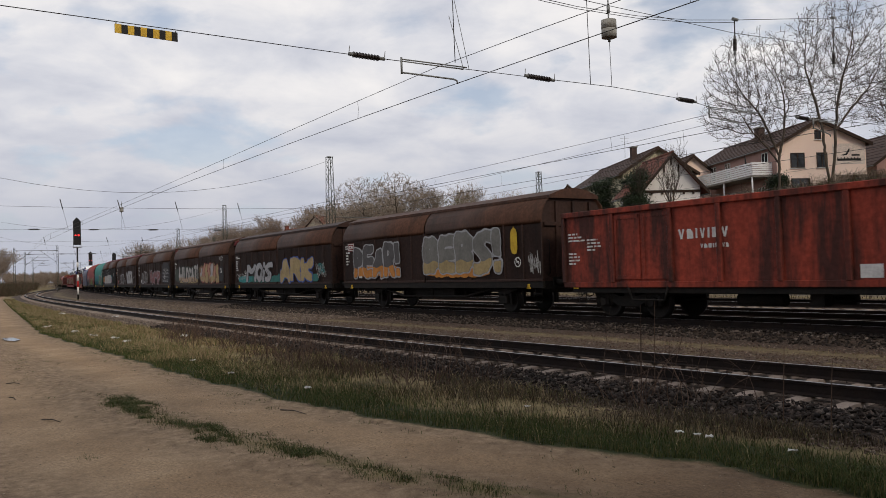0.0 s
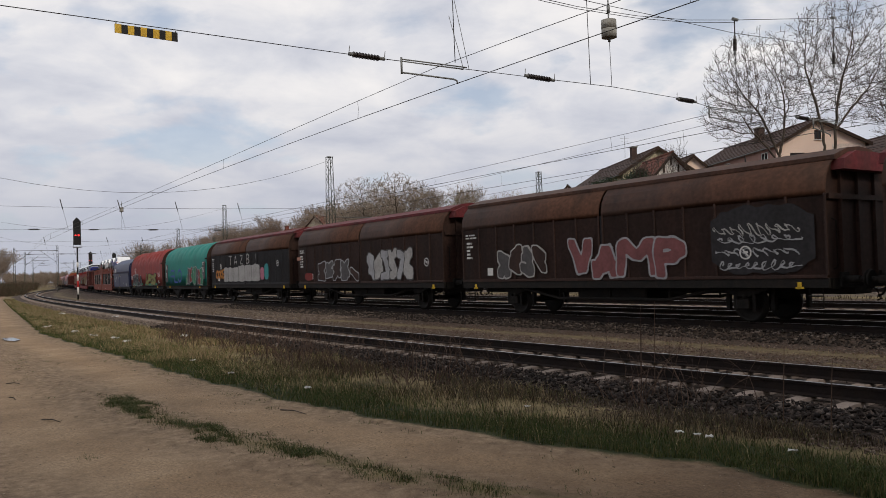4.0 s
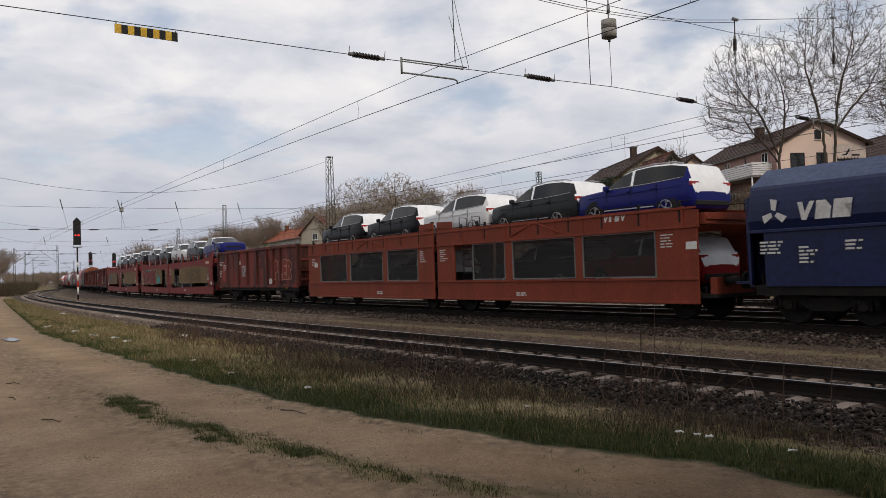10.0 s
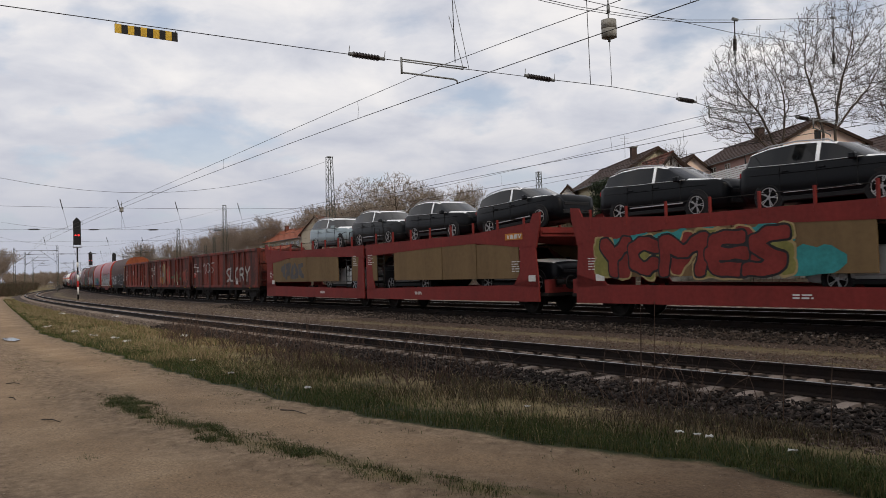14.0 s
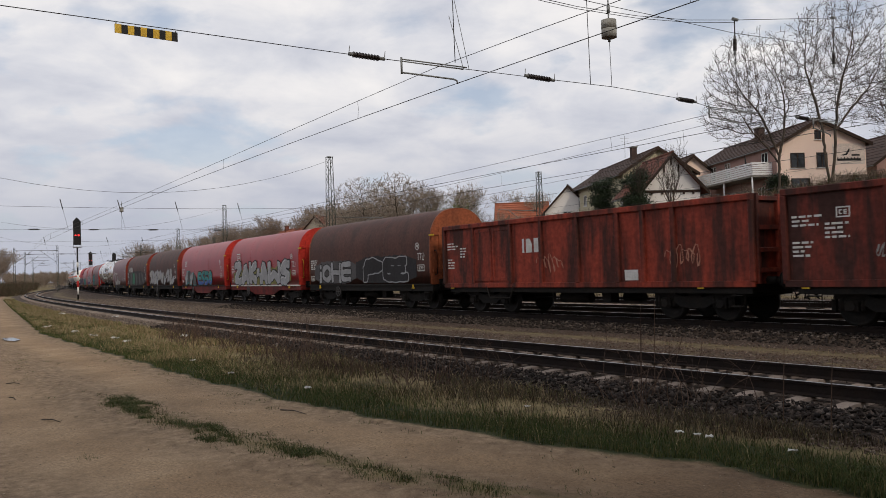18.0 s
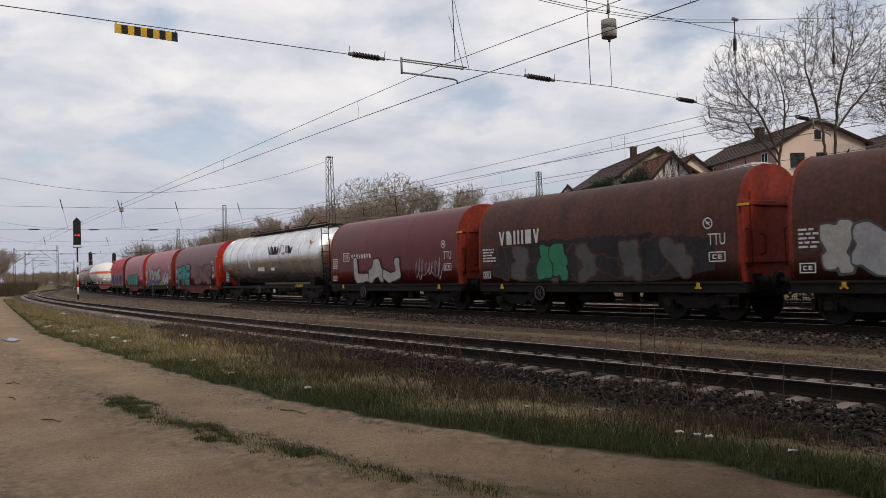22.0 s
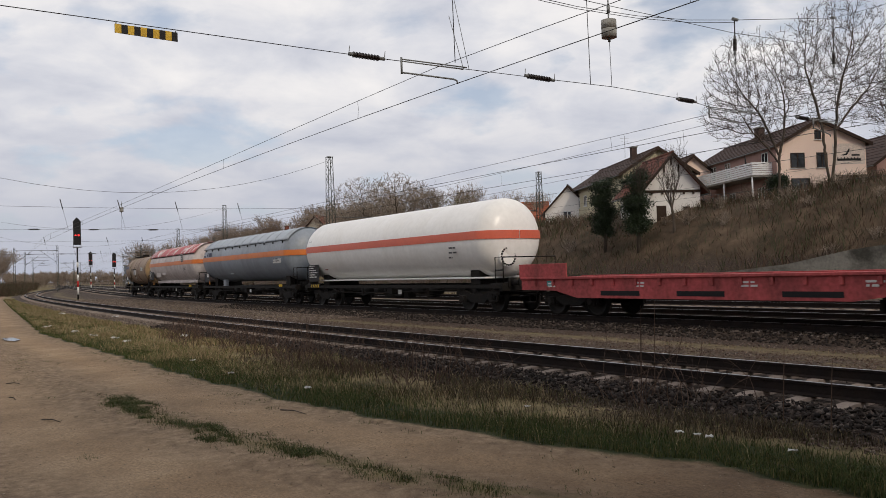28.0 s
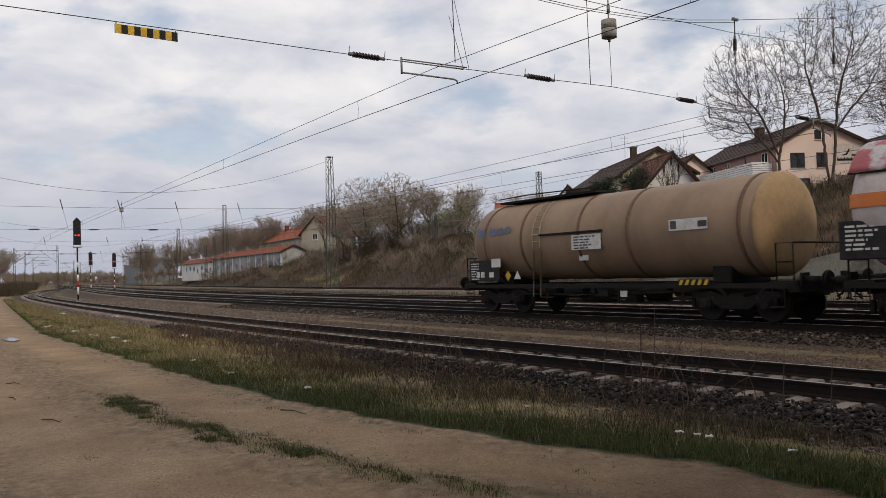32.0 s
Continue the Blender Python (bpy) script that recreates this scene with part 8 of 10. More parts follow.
def hopper_wagon(front, rear, label):
    w, H = wagon("hopper_wagon", front, rear, label, "hopper wagon")
    ends(w, H)
    frame_under(w, H, 0.95)
    bogie(w, H - 2.2)
    bogie(w, -H + 2.2)
    x0, x1 = -H + 0.5, H - 0.85
    low = [(-1.40, 0.92), (-1.42, 2.22), (1.42, 2.22), (1.40, 0.92)]
    for a, b in ((x0 + 0.4, x0 + 5.05), (x0 + 5.35, x1 - 0.3)):
        part("lower_side", prism(bmesh.new(), low, a, b), M_BLUE, w)
    part("centre_column", boxes((x0 + 5.05, x0 + 5.35, -1.36, 1.36, 0.92, 2.22)), M_BLUE, w)
    up = [(-1.34, 2.26)] + arc(-1.42, 2.5, -1.10, 3.38, 6)
    up = up + [(-y, z) for y, z in reversed(up)]
    part("upper_body", prism(bmesh.new(), up, x0, x1), M_BLUE, w)
    part("ledge", boxes((x0 - 0.03, x1 + 0.03, -1.47, 1.47, 2.20, 2.28), bevel=0.012), M_BLUE, w)
    # the upward-facing lid is a lighter blue than the body
    part("lid", prism(bmesh.new(), [(-1.22, 3.26), (-1.20, 3.34), (-0.5, 3.80), (0, 3.86), (0.5, 3.80), (1.20, 3.34), (1.22, 3.26)], x0 - 0.05, x1 + 0.05), M_BLUETOP, w, "lighter blue swing lid")
    endp = [(-1.38, 0.95), (-1.38, 2.5), (-1.12, 3.3), (-0.45, 3.75), (0.45, 3.75), (1.12, 3.3), (1.38, 2.5), (1.38, 0.95)]
    for s, xe in ((1, x1), (-1, x0)):
        part("end_wall", prism(bmesh.new(), endp, *sorted((xe, xe + s * 0.06))), M_BLUE, w)
        bm = bmesh.new()
        for y in (-1.2, 1.2):
            box(bm, *sorted((xe, xe + s * 0.12)), y - 0.06, y + 0.06, 0.9, 3.1)
        box(bm, *sorted((xe, xe + s * 0.5)), -1.3, 1.3, 0.98, 1.04)
        part("end_platform", bm, M_BLUE, w)
        part("ladder", rods(*[((xe + s * 0.16, -1.25, z), (xe + s * 0.16, -0.85, z), 0.016) for z in np.arange(1.2, 3.1, 0.3)],
                            ((xe + s * 0.16, -1.25, 1.1), (xe + s * 0.16, -1.25, 3.1), 0.02), ((xe + s * 0.16, -0.85, 1.1), (xe + s * 0.16, -0.85, 3.1), 0.02), seg=6), M_BLUE, w)
    # emblem of three leaves and a word of three blocks
    bm = bmesh.new()
    for k in range(3):
        a = math.pi / 2 + k * 2 * math.pi / 3
        q = [(0.05, -0.05), (0.30, -0.10), (0.34, 0.08), (0.08, 0.06)]
        bm.faces.new([bm.verts.new((px * math.cos(a) - pz * math.sin(a), -0.004, px * math.sin(a) + pz * math.cos(a))) for px, pz in q])
    part("emblem", bm, M_MARK, w, at=pose(x0 + 0.7, -1.43, 2.66))
    block_word(w, x0 + 1.25, 2.45, [0.42, 0.36, 0.42], 0.42, -1.43, M_MARK, 0.12, 0.15)
    for i, (px, pz, pw, n) in enumerate(((0.3, 1.95, 0.7, 4), (1.3, 1.8, 0.5, 5), (2.4, 1.9, 0.4, 3), (4.0, 2.0, 0.35, 4), (5.6, 2.0, 0.5, 3), (8.2, 1.3, 0.4, 2), (9.9, 1.2, 0.8, 3))):
        small_print(w, x0 + px, pz, pw, n, i, -1.424, 0.045, 0.04)
    bars(w, x1 - 0.35, 2.95, [(0, 0, 0.16, 0.14), (-0.08, -0.3, 0.16, 0.14)], -1.34, M_YELLOW)
    yellow_hook(w, x0 + 5.2, -1.40, 0.8)
    bars(w, x0 + 5.1, 2.02, [(0, 0, 0.12, 0.16)], -1.424, M_YELLOW)
    return w, H


def flat_wagon(front, rear, label):
    w, H = wagon("flat_wagon", front, rear, label, "flat wagon")
    ends(w, H)
    bogie(w, H - 2.5)
    bogie(w, -H + 2.5)
    x0, x1 = -H + 0.5, H - 0.4
    part("deck", boxes((x0, x1, -1.40, 1.40, 1.14, 1.20), bevel=0.01), M_FLATRED, w)
    for s in (-1, 1):
        pts = [(x0, 1.14), (x0, 0.82), (x0 + 1.6, 0.80), (x0 + 2.6, 0.58), (x1 - 3.9, 0.58), (x1 - 2.4, 0.80), (x1, 0.84), (x1, 1.14)]
        bm = bmesh.new()
        y = s * 1.34
        a = [bm.verts.new((x, y - 0.03, z)) for x, z in pts]
        b = [bm.verts.new((x, y + 0.03, z)) for x, z in pts]
        bm.faces.new(a)
        bm.faces.new(b[::-1])
        for i in range(len(pts)):
            bm.faces.new((a[i], b[i], b[(i + 1) % len(pts)], a[(i + 1) % len(pts)]))
        g = part("side_girder", bm, M_FLATRED, w)
        part("lip", boxes((x0, x1, *sorted((s * 1.45, s * 1.36)), 1.16, 1.235), bevel=0.01), M_FLATRED, g)
        for i in range(17):
            x = x0 + 0.7 + i * (x1 - x0 - 1.4) / 16
            part("stake_pocket", boxes((x - 0.05, x + 0.05, *sorted((s * 1.43, s * 1.36)), 0.95, 1.15), bevel=0.012), M_FLATRED, g)
        for x in (x0 + 3.6, x0 + 6.4, x1 - 5.6):
            part("slot", boxes((x, x + 1.5, *sorted((s * 1.375, s * 1.365)), 0.66, 0.80)), M_BLACK, g)
    part("end_flap", boxes((x0 - 0.05, x0 + 2.2, -1.43, -1.37, 1.22, 1.66), bevel=0.01), M_FLATRED, w, "raised pinkish red side flap with rust patches")
    bm = boxes((x1 - 0.5, x1 - 0.42, -1.3, 1.3, 1.2, 1.75), (x1 - 0.1, x1 - 0.02, -1.2, 1.2, 1.2, 1.62))
    for y in (-1.3, -0.5, 0.4, 1.2):
        box(bm, x1 - 0.5, x1, y, y + 0.09, 1.2, 1.7)
    part("end_stanchions", bm, M_OPENBROWN, w)
    for i, x in enumerate((x0 + 1.3, x0 + 5.0, x0 + 8.4, x0 + 11.5)):
        small_print(w, x, 1.0, 0.45, 2, i + 3, -1.376, 0.05, 0.04)
    bars(w, x0 + 1.25, 0.95, [(0, 0, 0.3, 0.16)], -1.372, M_CYAN)
    return w, H


def tank_shell(bm, x0, x1, r, zc, dome=0.55, seg=40):
    """A lying tank with domed ends."""
    rings = []
    for i in range(6):
        a = i / 5 * math.pi / 2
        rings.append((x0 + dome * (1 - math.cos(a)), r * max(0.02, math.sin(a)) ** 0.8))
    rings += [(x0 + dome + (x1 - x0 - 2 * dome) * k / 8, r) for k in range(1, 8)]
    for i in range(6):
        a = (5 - i) / 5 * math.pi / 2
        rings.append((x1 - dome * (1 - math.cos(a)), r * max(0.02, math.sin(a)) ** 0.8))
    vs = [[bm.verts.new((x, rr * math.cos(2 * math.pi * k / seg), zc + rr * math.sin(2 * math.pi * k / seg))) for k in range(seg)] for x, rr in rings]
    for a, b in zip(vs, vs[1:]):
        for k in range(seg):
            bm.faces.new((a[k], a[(k + 1) % seg], b[(k + 1) % seg], b[k])).smooth = True
    bm.faces.new(vs[0][::-1])
    bm.faces.new(vs[-1])
    return bm


def hoop(bm, x, width, r, zc, a0=0, a1=360, n=40, thick=0.015):
    """A band round a tank, between two angles (0 points to +y, 90 up, 180 to -y)."""
    full = abs(a1 - a0) >= 360
    pts = [math.radians(a0 + (a1 - a0) * i / n) for i in range(n if full else n + 1)]
    rows = [[bm.verts.new((xx, rr * math.cos(a), zc + rr * math.sin(a))) for a in pts] for xx, rr in ((x, r), (x, r + thick), (x + width, r + thick), (x + width, r))]
    m = len(pts)
    for j in range(4):
        p, q = rows[j], rows[(j + 1) % 4]
        for i in range(m if full else m - 1):
            bm.faces.new((p[i], p[(i + 1) % m], q[(i + 1) % m], q[i])).smooth = j in (1,)
    return bm


def tank_gear(w, H, x0, x1, r, zc, platform=True):
    ends(w, H)
    frame_under(w, H, 1.0, depth=0.13)
    bogie(w, H - 2.4)
    bogie(w, -H + 2.4)
    for x in (x0 + 1.6, x1 - 1.6):
        part("saddle", boxes((x - 0.3, x + 0.3, -0.85, 0.85, 0.98, zc - r * 0.75), bevel=0.03), M_GEAR, w)
    bm = rods(((-0.5, -0.9, 0.75), (0.6, -0.9, 0.75), 0.06), ((0, -1.3, 0.8), (0, -0.6, 0.8), 0.08), seg=8)
    box(bm, 0.15, 0.6, -1.3, -1.0, 0.62, 0.95, 0.02)
    part("outlet_valve", bm, M_GEAR, w)
    for x in (-2.9, -1.7, 1.6, 2.7):
        part("air_reservoir", rods(((x, -0.75, 0.78), (x + 0.85, -0.75, 0.78), 0.17), seg=12), M_GEAR, w)
    for x in (-2.2, 0.9, 3.2):
        part("brake_lever", boxes((x, x + 0.05, -1.22, -1.16, 0.5, 1.0), (x - 0.25, x + 0.3, -1.2, -1.16, 0.55, 0.61)), M_GEAR, w)
    part("brake_pipe", tubes([[(-H + 3.4, -1.1, 0.82), (-H + 3.9, -1.1, 0.68), (-1.0, -1.1, 0.66), (2.0, -1.1, 0.72), (H - 3.6, -1.1, 0.8)]], 0.03), M_GEAR, w)
    part("gauge_plate", boxes((1.05, 1.3, -1.26, -1.24, 0.62, 0.8)), M_MARK, w, "small white notice plate")
    if platform:
        for s in (1, -1):
            xe = s * (H - 0.65)
            rail = [[(xe, -1.2, 1.0), (xe, -1.2, 1.95), (xe - s * 0.45, -1.2, 1.95), (xe - s * 0.45, -1.2, 1.0)],
                    [(xe, -1.2, 1.5), (xe - s * 0.45, -1.2, 1.5)], [(xe, -1.2, 1.95), (xe, 1.2, 1.95), (xe, 1.2, 1.0)]]
            part("platform_rail", tubes(rail, 0.022), M_GEAR, w)
            part("platform", boxes((*sorted((xe + s * 0.05, xe - s * 0.6)), -1.3, 1.3, 1.0, 1.05)), M_GEAR, w)


def hazard_stripes(w, x, z, y=-1.36):
    bars(w, x, z, [(0, 0, 1.0, 0.16)], y, M_BLACK)
    bm = bmesh.new()
    for i in range(5):
        bm.faces.new([bm.verts.new((px + i * 0.2, -0.008, pz)) for px, pz in ((0.0, 0.01), (0.1, 0.01), (0.17, 0.15), (0.07, 0.15))])
    part("hazard_stripes", bm, M_YELLOW, w, at=pose(x, y, z))


# ---------------------------------------------------------------- the train: car carriers and their load
M_SCREEN = bpy.data.materials.new("dark perforated sheet")
M_SCREEN.use_nodes = True
_n, _l = M_SCREEN.node_tree.nodes, M_SCREEN.node_tree.links
_n["Principled BSDF"].inputs["Base Color"].default_value = (0.018, 0.016, 0.015, 1)
_n["Principled BSDF"].inputs["Roughness"].default_value = 0.8
_mix, _tr = _n.new("ShaderNodeMixShader"), _n.new("ShaderNodeBsdfTransparent")
_mix.inputs[0].default_value = 0.55
_l.new(_n["Principled BSDF"].outputs[0], _mix.inputs[1])
_l.new(_tr.outputs[0], _mix.inputs[2])
_l.new(_mix.outputs[0], _n["Material Output"].inputs[0])


def carrier_unit(front, rear, label, outer, tan):
    """Half of a double-deck car carrier; outer: +1 if its open end points forward. Built with the open end forward."""
    w, H = wagon("car_carrier", front, rear, label, "car carrier")
    m = M_CARRIERBROWN if tan else M_CARRIER
    f = outer

    def X(p):
        return f * (H - p)

    def span(a, b):
        return sorted((X(a), X(b)))
    L = 2 * H
    for y in (-0.875, 0.875):
        part_of("buffer", shared("buffer", buffer_bm, M_GEAR), None, w, at=pose(f * H, y, 1.06, 0, 0, 0 if f > 0 else 180))
    part_of("coupling", shared("coupling", coupling_bm, M_GEAR), None, w, at=pose(f * (H - 0.1), 0, 1.02, 0, 0, 0 if f > 0 else 180))
    axle_guard(w, X(2.0))
    axle_guard(w, X(L - 1.3))
    part("lower_deck", boxes((*span(0.55, L - 0.1), -1.35, 1.35, 0.62, 0.72)), M_GEAR, w)
    part("upper_deck", boxes((*span(0.75, L - 0.05), -1.32, 1.32, 2.66, 2.74)), m, w)
    part("end_beam", boxes((*span(0.55, 0.75), -1.3, 1.3, 0.72, 1.15)), m, w)
    part("end_beam", boxes((*span(0.8, 1.0), -1.35, 1.35, 2.55, 2.85)), m, w)

    def plate(pts, y, t):
        bm = bmesh.new()
        a = [bm.verts.new((X(p), y - t / 2, z)) for p, z in pts]
        b = [bm.verts.new((X(p), y + t / 2, z)) for p, z in pts]
        bm.faces.new(a)
        bm.faces.new(b[::-1])
        for i in range(len(pts)):
            bm.faces.new((a[i], b[i], b[(i + 1) % len(pts)], a[(i + 1) % len(pts)]))
        bmesh.ops.recalc_face_normals(bm, faces=bm.faces[:])
        return bm
    for s in (-1, 1):
        y = s * 1.43
        if not tan:
            part("sill", plate([(1.0, 0.46), (L - 0.1, 0.46), (L - 0.1, 1.16), (1.0, 1.16)], y, 0.06), m, w)
            part("top_girder", plate([(0.95, 2.46), (L - 0.1, 2.46), (L - 0.1, 3.18), (L - 1.2, 3.10), (3.9, 3.06), (2.2, 3.06), (0.95, 2.92)], y, 0.06), m, w)
            part("end_panel", plate([(1.0, 1.16), (2.36, 1.16), (2.36, 2.46), (1.0, 2.46)], y, 0.06), m, w)
            for a, b in ((5.22, 5.52), (8.56, 8.94), (L - 1.25, L - 0.12)):
                part("post", plate([(a, 1.16), (b, 1.16), (b, 2.46), (a, 2.46)], y, 0.06), m, w)
            for a, b in ((2.37, 5.2), (5.53, 8.55), (8.95, 10.8 if f > 0 else L - 1.27)):
                bm = boxes((*span(a, b), y - 0.045, y + 0.045, 1.18, 1.21), (*span(a, b), y - 0.045, y + 0.045, 2.43, 2.45),
                           (*span(a, a + 0.03), y - 0.045, y + 0.045, 1.21, 2.43), (*span(b - 0.03, b), y - 0.045, y + 0.045, 1.21, 2.43))
                o = part("side_opening_frame", bm, M_GALV, w, "pale grey frame of a side opening")
                part("mesh_screen", rods(*[((X(a + 0.06), y, z), (X(b - 0.06), y, z), 0.008) for z in (1.5, 1.8, 2.1)], seg=4), M_GEAR, o)
                part("perforated_sheet", boxes((*span(a + 0.03, b - 0.03), y - 0.006, y + 0.006, 1.21, 2.43)), M_SCREEN, o, "dark perforated metal sheet")
            brace = [((X(6.2), y - s * 0.0, 2.62), (X(7.4), y, 3.02), 0.03), ((X(8.6), y, 2.62), (X(7.4), y, 3.02), 0.03)]
            for a_, b_, r_ in brace:
                part("brace", rods((a_, b_, r_), seg=6), m, w, at=pose(0, s * 0.035, 0))
            for za, zb, out in ((2.46, 2.52, 0.075), (2.96, 3.02, 0.06), (1.09, 1.16, 0.07), (0.46, 0.53, 0.07)):
                part("flange", boxes((*span(1.0, L - 0.12), *sorted((y + s * 0.02, y + s * out)), za, zb), bevel=0.006), m, w)
            for k in range(9):
                bx = 1.4 + k * 1.25
                part("rib", boxes((*span(bx, bx + 0.06), *sorted((y, y + s * 0.055)), 2.5, 3.05)), m, w)
        else:
            part("sill", plate([(0.85, 0.44), (L - 0.1, 0.42), (L - 0.1, 0.86), (8.0, 0.92), (2.2, 0.98), (0.9, 1.3)], y, 0.06), m, w)
            part("top_girder", plate([(0.95, 2.2), (1.75, 2.24), (4.2, 2.47), (7.0, 2.44), (L - 0.6, 2.28), (L - 0.1, 2.2), (L - 0.1, 2.78), (9.2, 2.80), (4.4, 2.82), (1.2, 3.02), (1.05, 3.3), (0.7, 3.34), (0.72, 3.0)], y, 0.06), m, w)
            part("end_panel", plate([(0.86, 0.9), (2.15, 0.95), (1.8, 1.4), (1.78, 2.24), (1.0, 2.26)], y, 0.06), m, w)
            part("inner_post", plate([(L - 0.8, 0.8), (L - 0.12, 0.8), (L - 0.12, 2.3), (L - 0.55, 2.3)], y, 0.06), m, w)
            for a, b in ((1.85, 4.2), (4.24, 6.4), (6.44, 10.0)):
                part("side_panel", boxes((*span(a, b), y - 0.02, y + 0.02, 1.2, 2.46 if a > 3 else 2.42), bevel=0.006), M_TAN, w, "weathered tan side panel")
            part("side_panel", boxes((*span(11.45, L - 0.6), y - 0.02, y + 0.02, 1.2, 2.3), bevel=0.006), M_TAN, w)
        if not tan:
            part("joint_panel", plate([(L - 1.1, 3.1), (L - 0.14, 3.1), (L - 0.14, 3.40), (L - 1.1, 3.36)], y, 0.06), m, w)
        if not tan and f < 0:
            rung = []
        else:
            rung = [((X(10.85), y, z), (X(11.4), y, z), 0.018) for z in np.arange(0.95, 2.5, 0.24)]
        if rung:
            part("ladder", rods(*rung, ((X(10.85), y, 0.8), (X(10.85), y, 3.0), 0.022), ((X(11.4), y, 0.8), (X(11.4), y, 3.0), 0.022), seg=6), M_GEAR, w)
        for k in range(8):
            px = 1.5 + k * 1.42
            part("wheel_stop_post", boxes((*span(px, px + 0.07), *sorted((s * 1.40, s * 1.47)), 2.62, 3.22), bevel=0.01), M_GEAR if not tan else m, w)
        rail = [[(X(1.2), s * 1.38, 3.2), (X(L - 0.5), s * 1.38, 3.12)]]
        part("guard_wire", tubes(rail, 0.012), M_GEAR, w)
        if f > 0 or tan:
            hoops = [[(X(p), s * 1.4, 2.9), (X(p), s * 1.4, 3.42), (X(p + 0.45), s * 1.4, 3.48), (X(p + 0.45), s * 1.4, 2.9)] for p in (10.4, 11.2)]
            part("hand_hoop", tubes(hoops, 0.018), M_GEAR, w)
    # brand plate as plain blocks, small print, shunting marks
    if f > 0:
        if tan:
            part("name_plate", boxes((*span(2.5, 1.6), -1.474, -1.462, 2.50, 2.72)), M_ORANGEPAINT, w)
            block_word(w, X(2.42), 2.54, [0.16, 0.16, 0.16, 0.16], 0.14, -1.478, M_MARK, 0.3, 0.15)
        else:
            block_word(w, X(4.3), 2.80, [0.17, 0.17, 0.17, 0.17], 0.18, -1.464, M_MARK, 0.3, 0.15)
    bars(w, X(1.35) if f > 0 else X(1.7), 1.1 if tan else 1.9, [(0, 0, 0.35, 0.2)], -1.464)
    small_print(w, min(X(1.4), X(2.2)), 2.3 if not tan else 1.75, 0.5, 5, 5 + f, -1.464, 0.03, 0.05)
    small_print(w, min(X(L - 0.3), X(L - 1.1)), 2.3, 0.5, 6, 9 + f, -1.464, 0.03, 0.05)
    small_print(w, min(X(8), X(8.4)), 0.7, 0.7, 2, 11, -1.464, 0.04, 0.03)
    return w, H, X


M_RUBBER = surface("tyre rubber", (0.018, 0.018, 0.019), rough=0.8, big=3, fine=30)
M_ALLOY = surface("alloy rim", (0.42, 0.42, 0.43), rough=0.4, metal=0.6, big=3, fine=20, grain=0.05, bump=0)
M_CARGLASS = glass("dark car glass", (0.006, 0.007, 0.008), 0.05)
M_CARGLASS.node_tree.nodes["Principled BSDF"].inputs["Specular IOR Level"].default_value = 0.35
M_FILM = surface("white protective film", (0.85, 0.86, 0.87), (0.74, 0.75, 0.77), rough=0.35, big=2, fine=5, grain=0.05, bump=0.1)
M_TRIM = surface("black plastic trim", (0.015, 0.015, 0.016), rough=0.55, big=3, fine=30)
M_TAIL = surface("red tail lamp", (0.35, 0.012, 0.012), rough=0.15, big=3, grain=0.05, bump=0)
M_HEAD = surface("clear head lamp", (0.45, 0.47, 0.5), rough=0.08, big=3, grain=0.05, bump=0)


def car_paint(name, c, metal=0.0):
    return surface(name, c, tuple(v * 0.8 for v in c), rough=0.3, metal=metal, big=1, fine=30, amount=0.4, grain=0.04, bump=0, shine=0.14)


# x, underside, belt, half width, roof, roof half width
CAR = [(2.25, 0.44, 0.76, 0.60, 0.79, 0.48), (2.20, 0.26, 0.90, 0.79, 0.93, 0.64), (2.02, 0.22, 0.98, 0.88, 1.02, 0.72), (1.35, 0.22, 1.03, 0.91, 1.09, 0.78),
       (1.00, 0.22, 1.05, 0.92, 1.13, 0.78), (0.30, 0.22, 1.06, 0.92, 1.52, 0.70), (-0.06, 0.22, 1.07, 0.92, 1.60, 0.71), (-0.16, 0.22, 1.07, 0.92, 1.61, 0.71), (-0.75, 0.22, 1.08, 0.92, 1.65, 0.70),
       (-1.45, 0.22, 1.11, 0.92, 1.62, 0.68), (-1.98, 0.25, 1.14, 0.90, 1.52, 0.66), (-2.15, 0.28, 1.10, 0.87, 1.16, 0.72), (-2.23, 0.34, 0.95, 0.82, 0.98, 0.70), (-2.25, 0.45, 0.75, 0.72, 0.76, 0.6)]


def car_rings(bm):
    rings = []
    for x, z0, zb, hw, zr, rw in CAR:
        half = [(0.0, z0), (hw * 0.85, z0), (hw, z0 + 0.14), (hw * 1.01, (z0 + zb) * 0.52), (hw * 0.99, zb - 0.06), (hw * 0.96, zb), (rw + 0.03, zr - 0.07), (rw * 0.9, zr - 0.02), (0.0, zr)]
        ring = [bm.verts.new((x, -y, z)) for y, z in half] + [bm.verts.new((x, y, z)) for y, z in reversed(half[1:-1])]
        rings.append(ring)
    return rings


def islands(bm):
    """The joined pieces of a mesh, each as a mesh of its own."""
    left, out = set(bm.faces), []
    while left:
        grp, todo = set(), [left.pop()]
        while todo:
            f = todo.pop()
            grp.add(f)
            for e_ in f.edges:
                for g in e_.link_faces:
                    if g in left:
                        left.discard(g)
                        todo.append(g)
        nb, seen = bmesh.new(), {}
        for f in sorted(grp, key=lambda f: f.index):
            vs = []
            for v in f.verts:
                if v not in seen:
                    seen[v] = nb.verts.new(v.co)
                vs.append(seen[v])
            nb.faces.new(vs).smooth = f.smooth
        out.append(nb)
    bm.free()
    return out


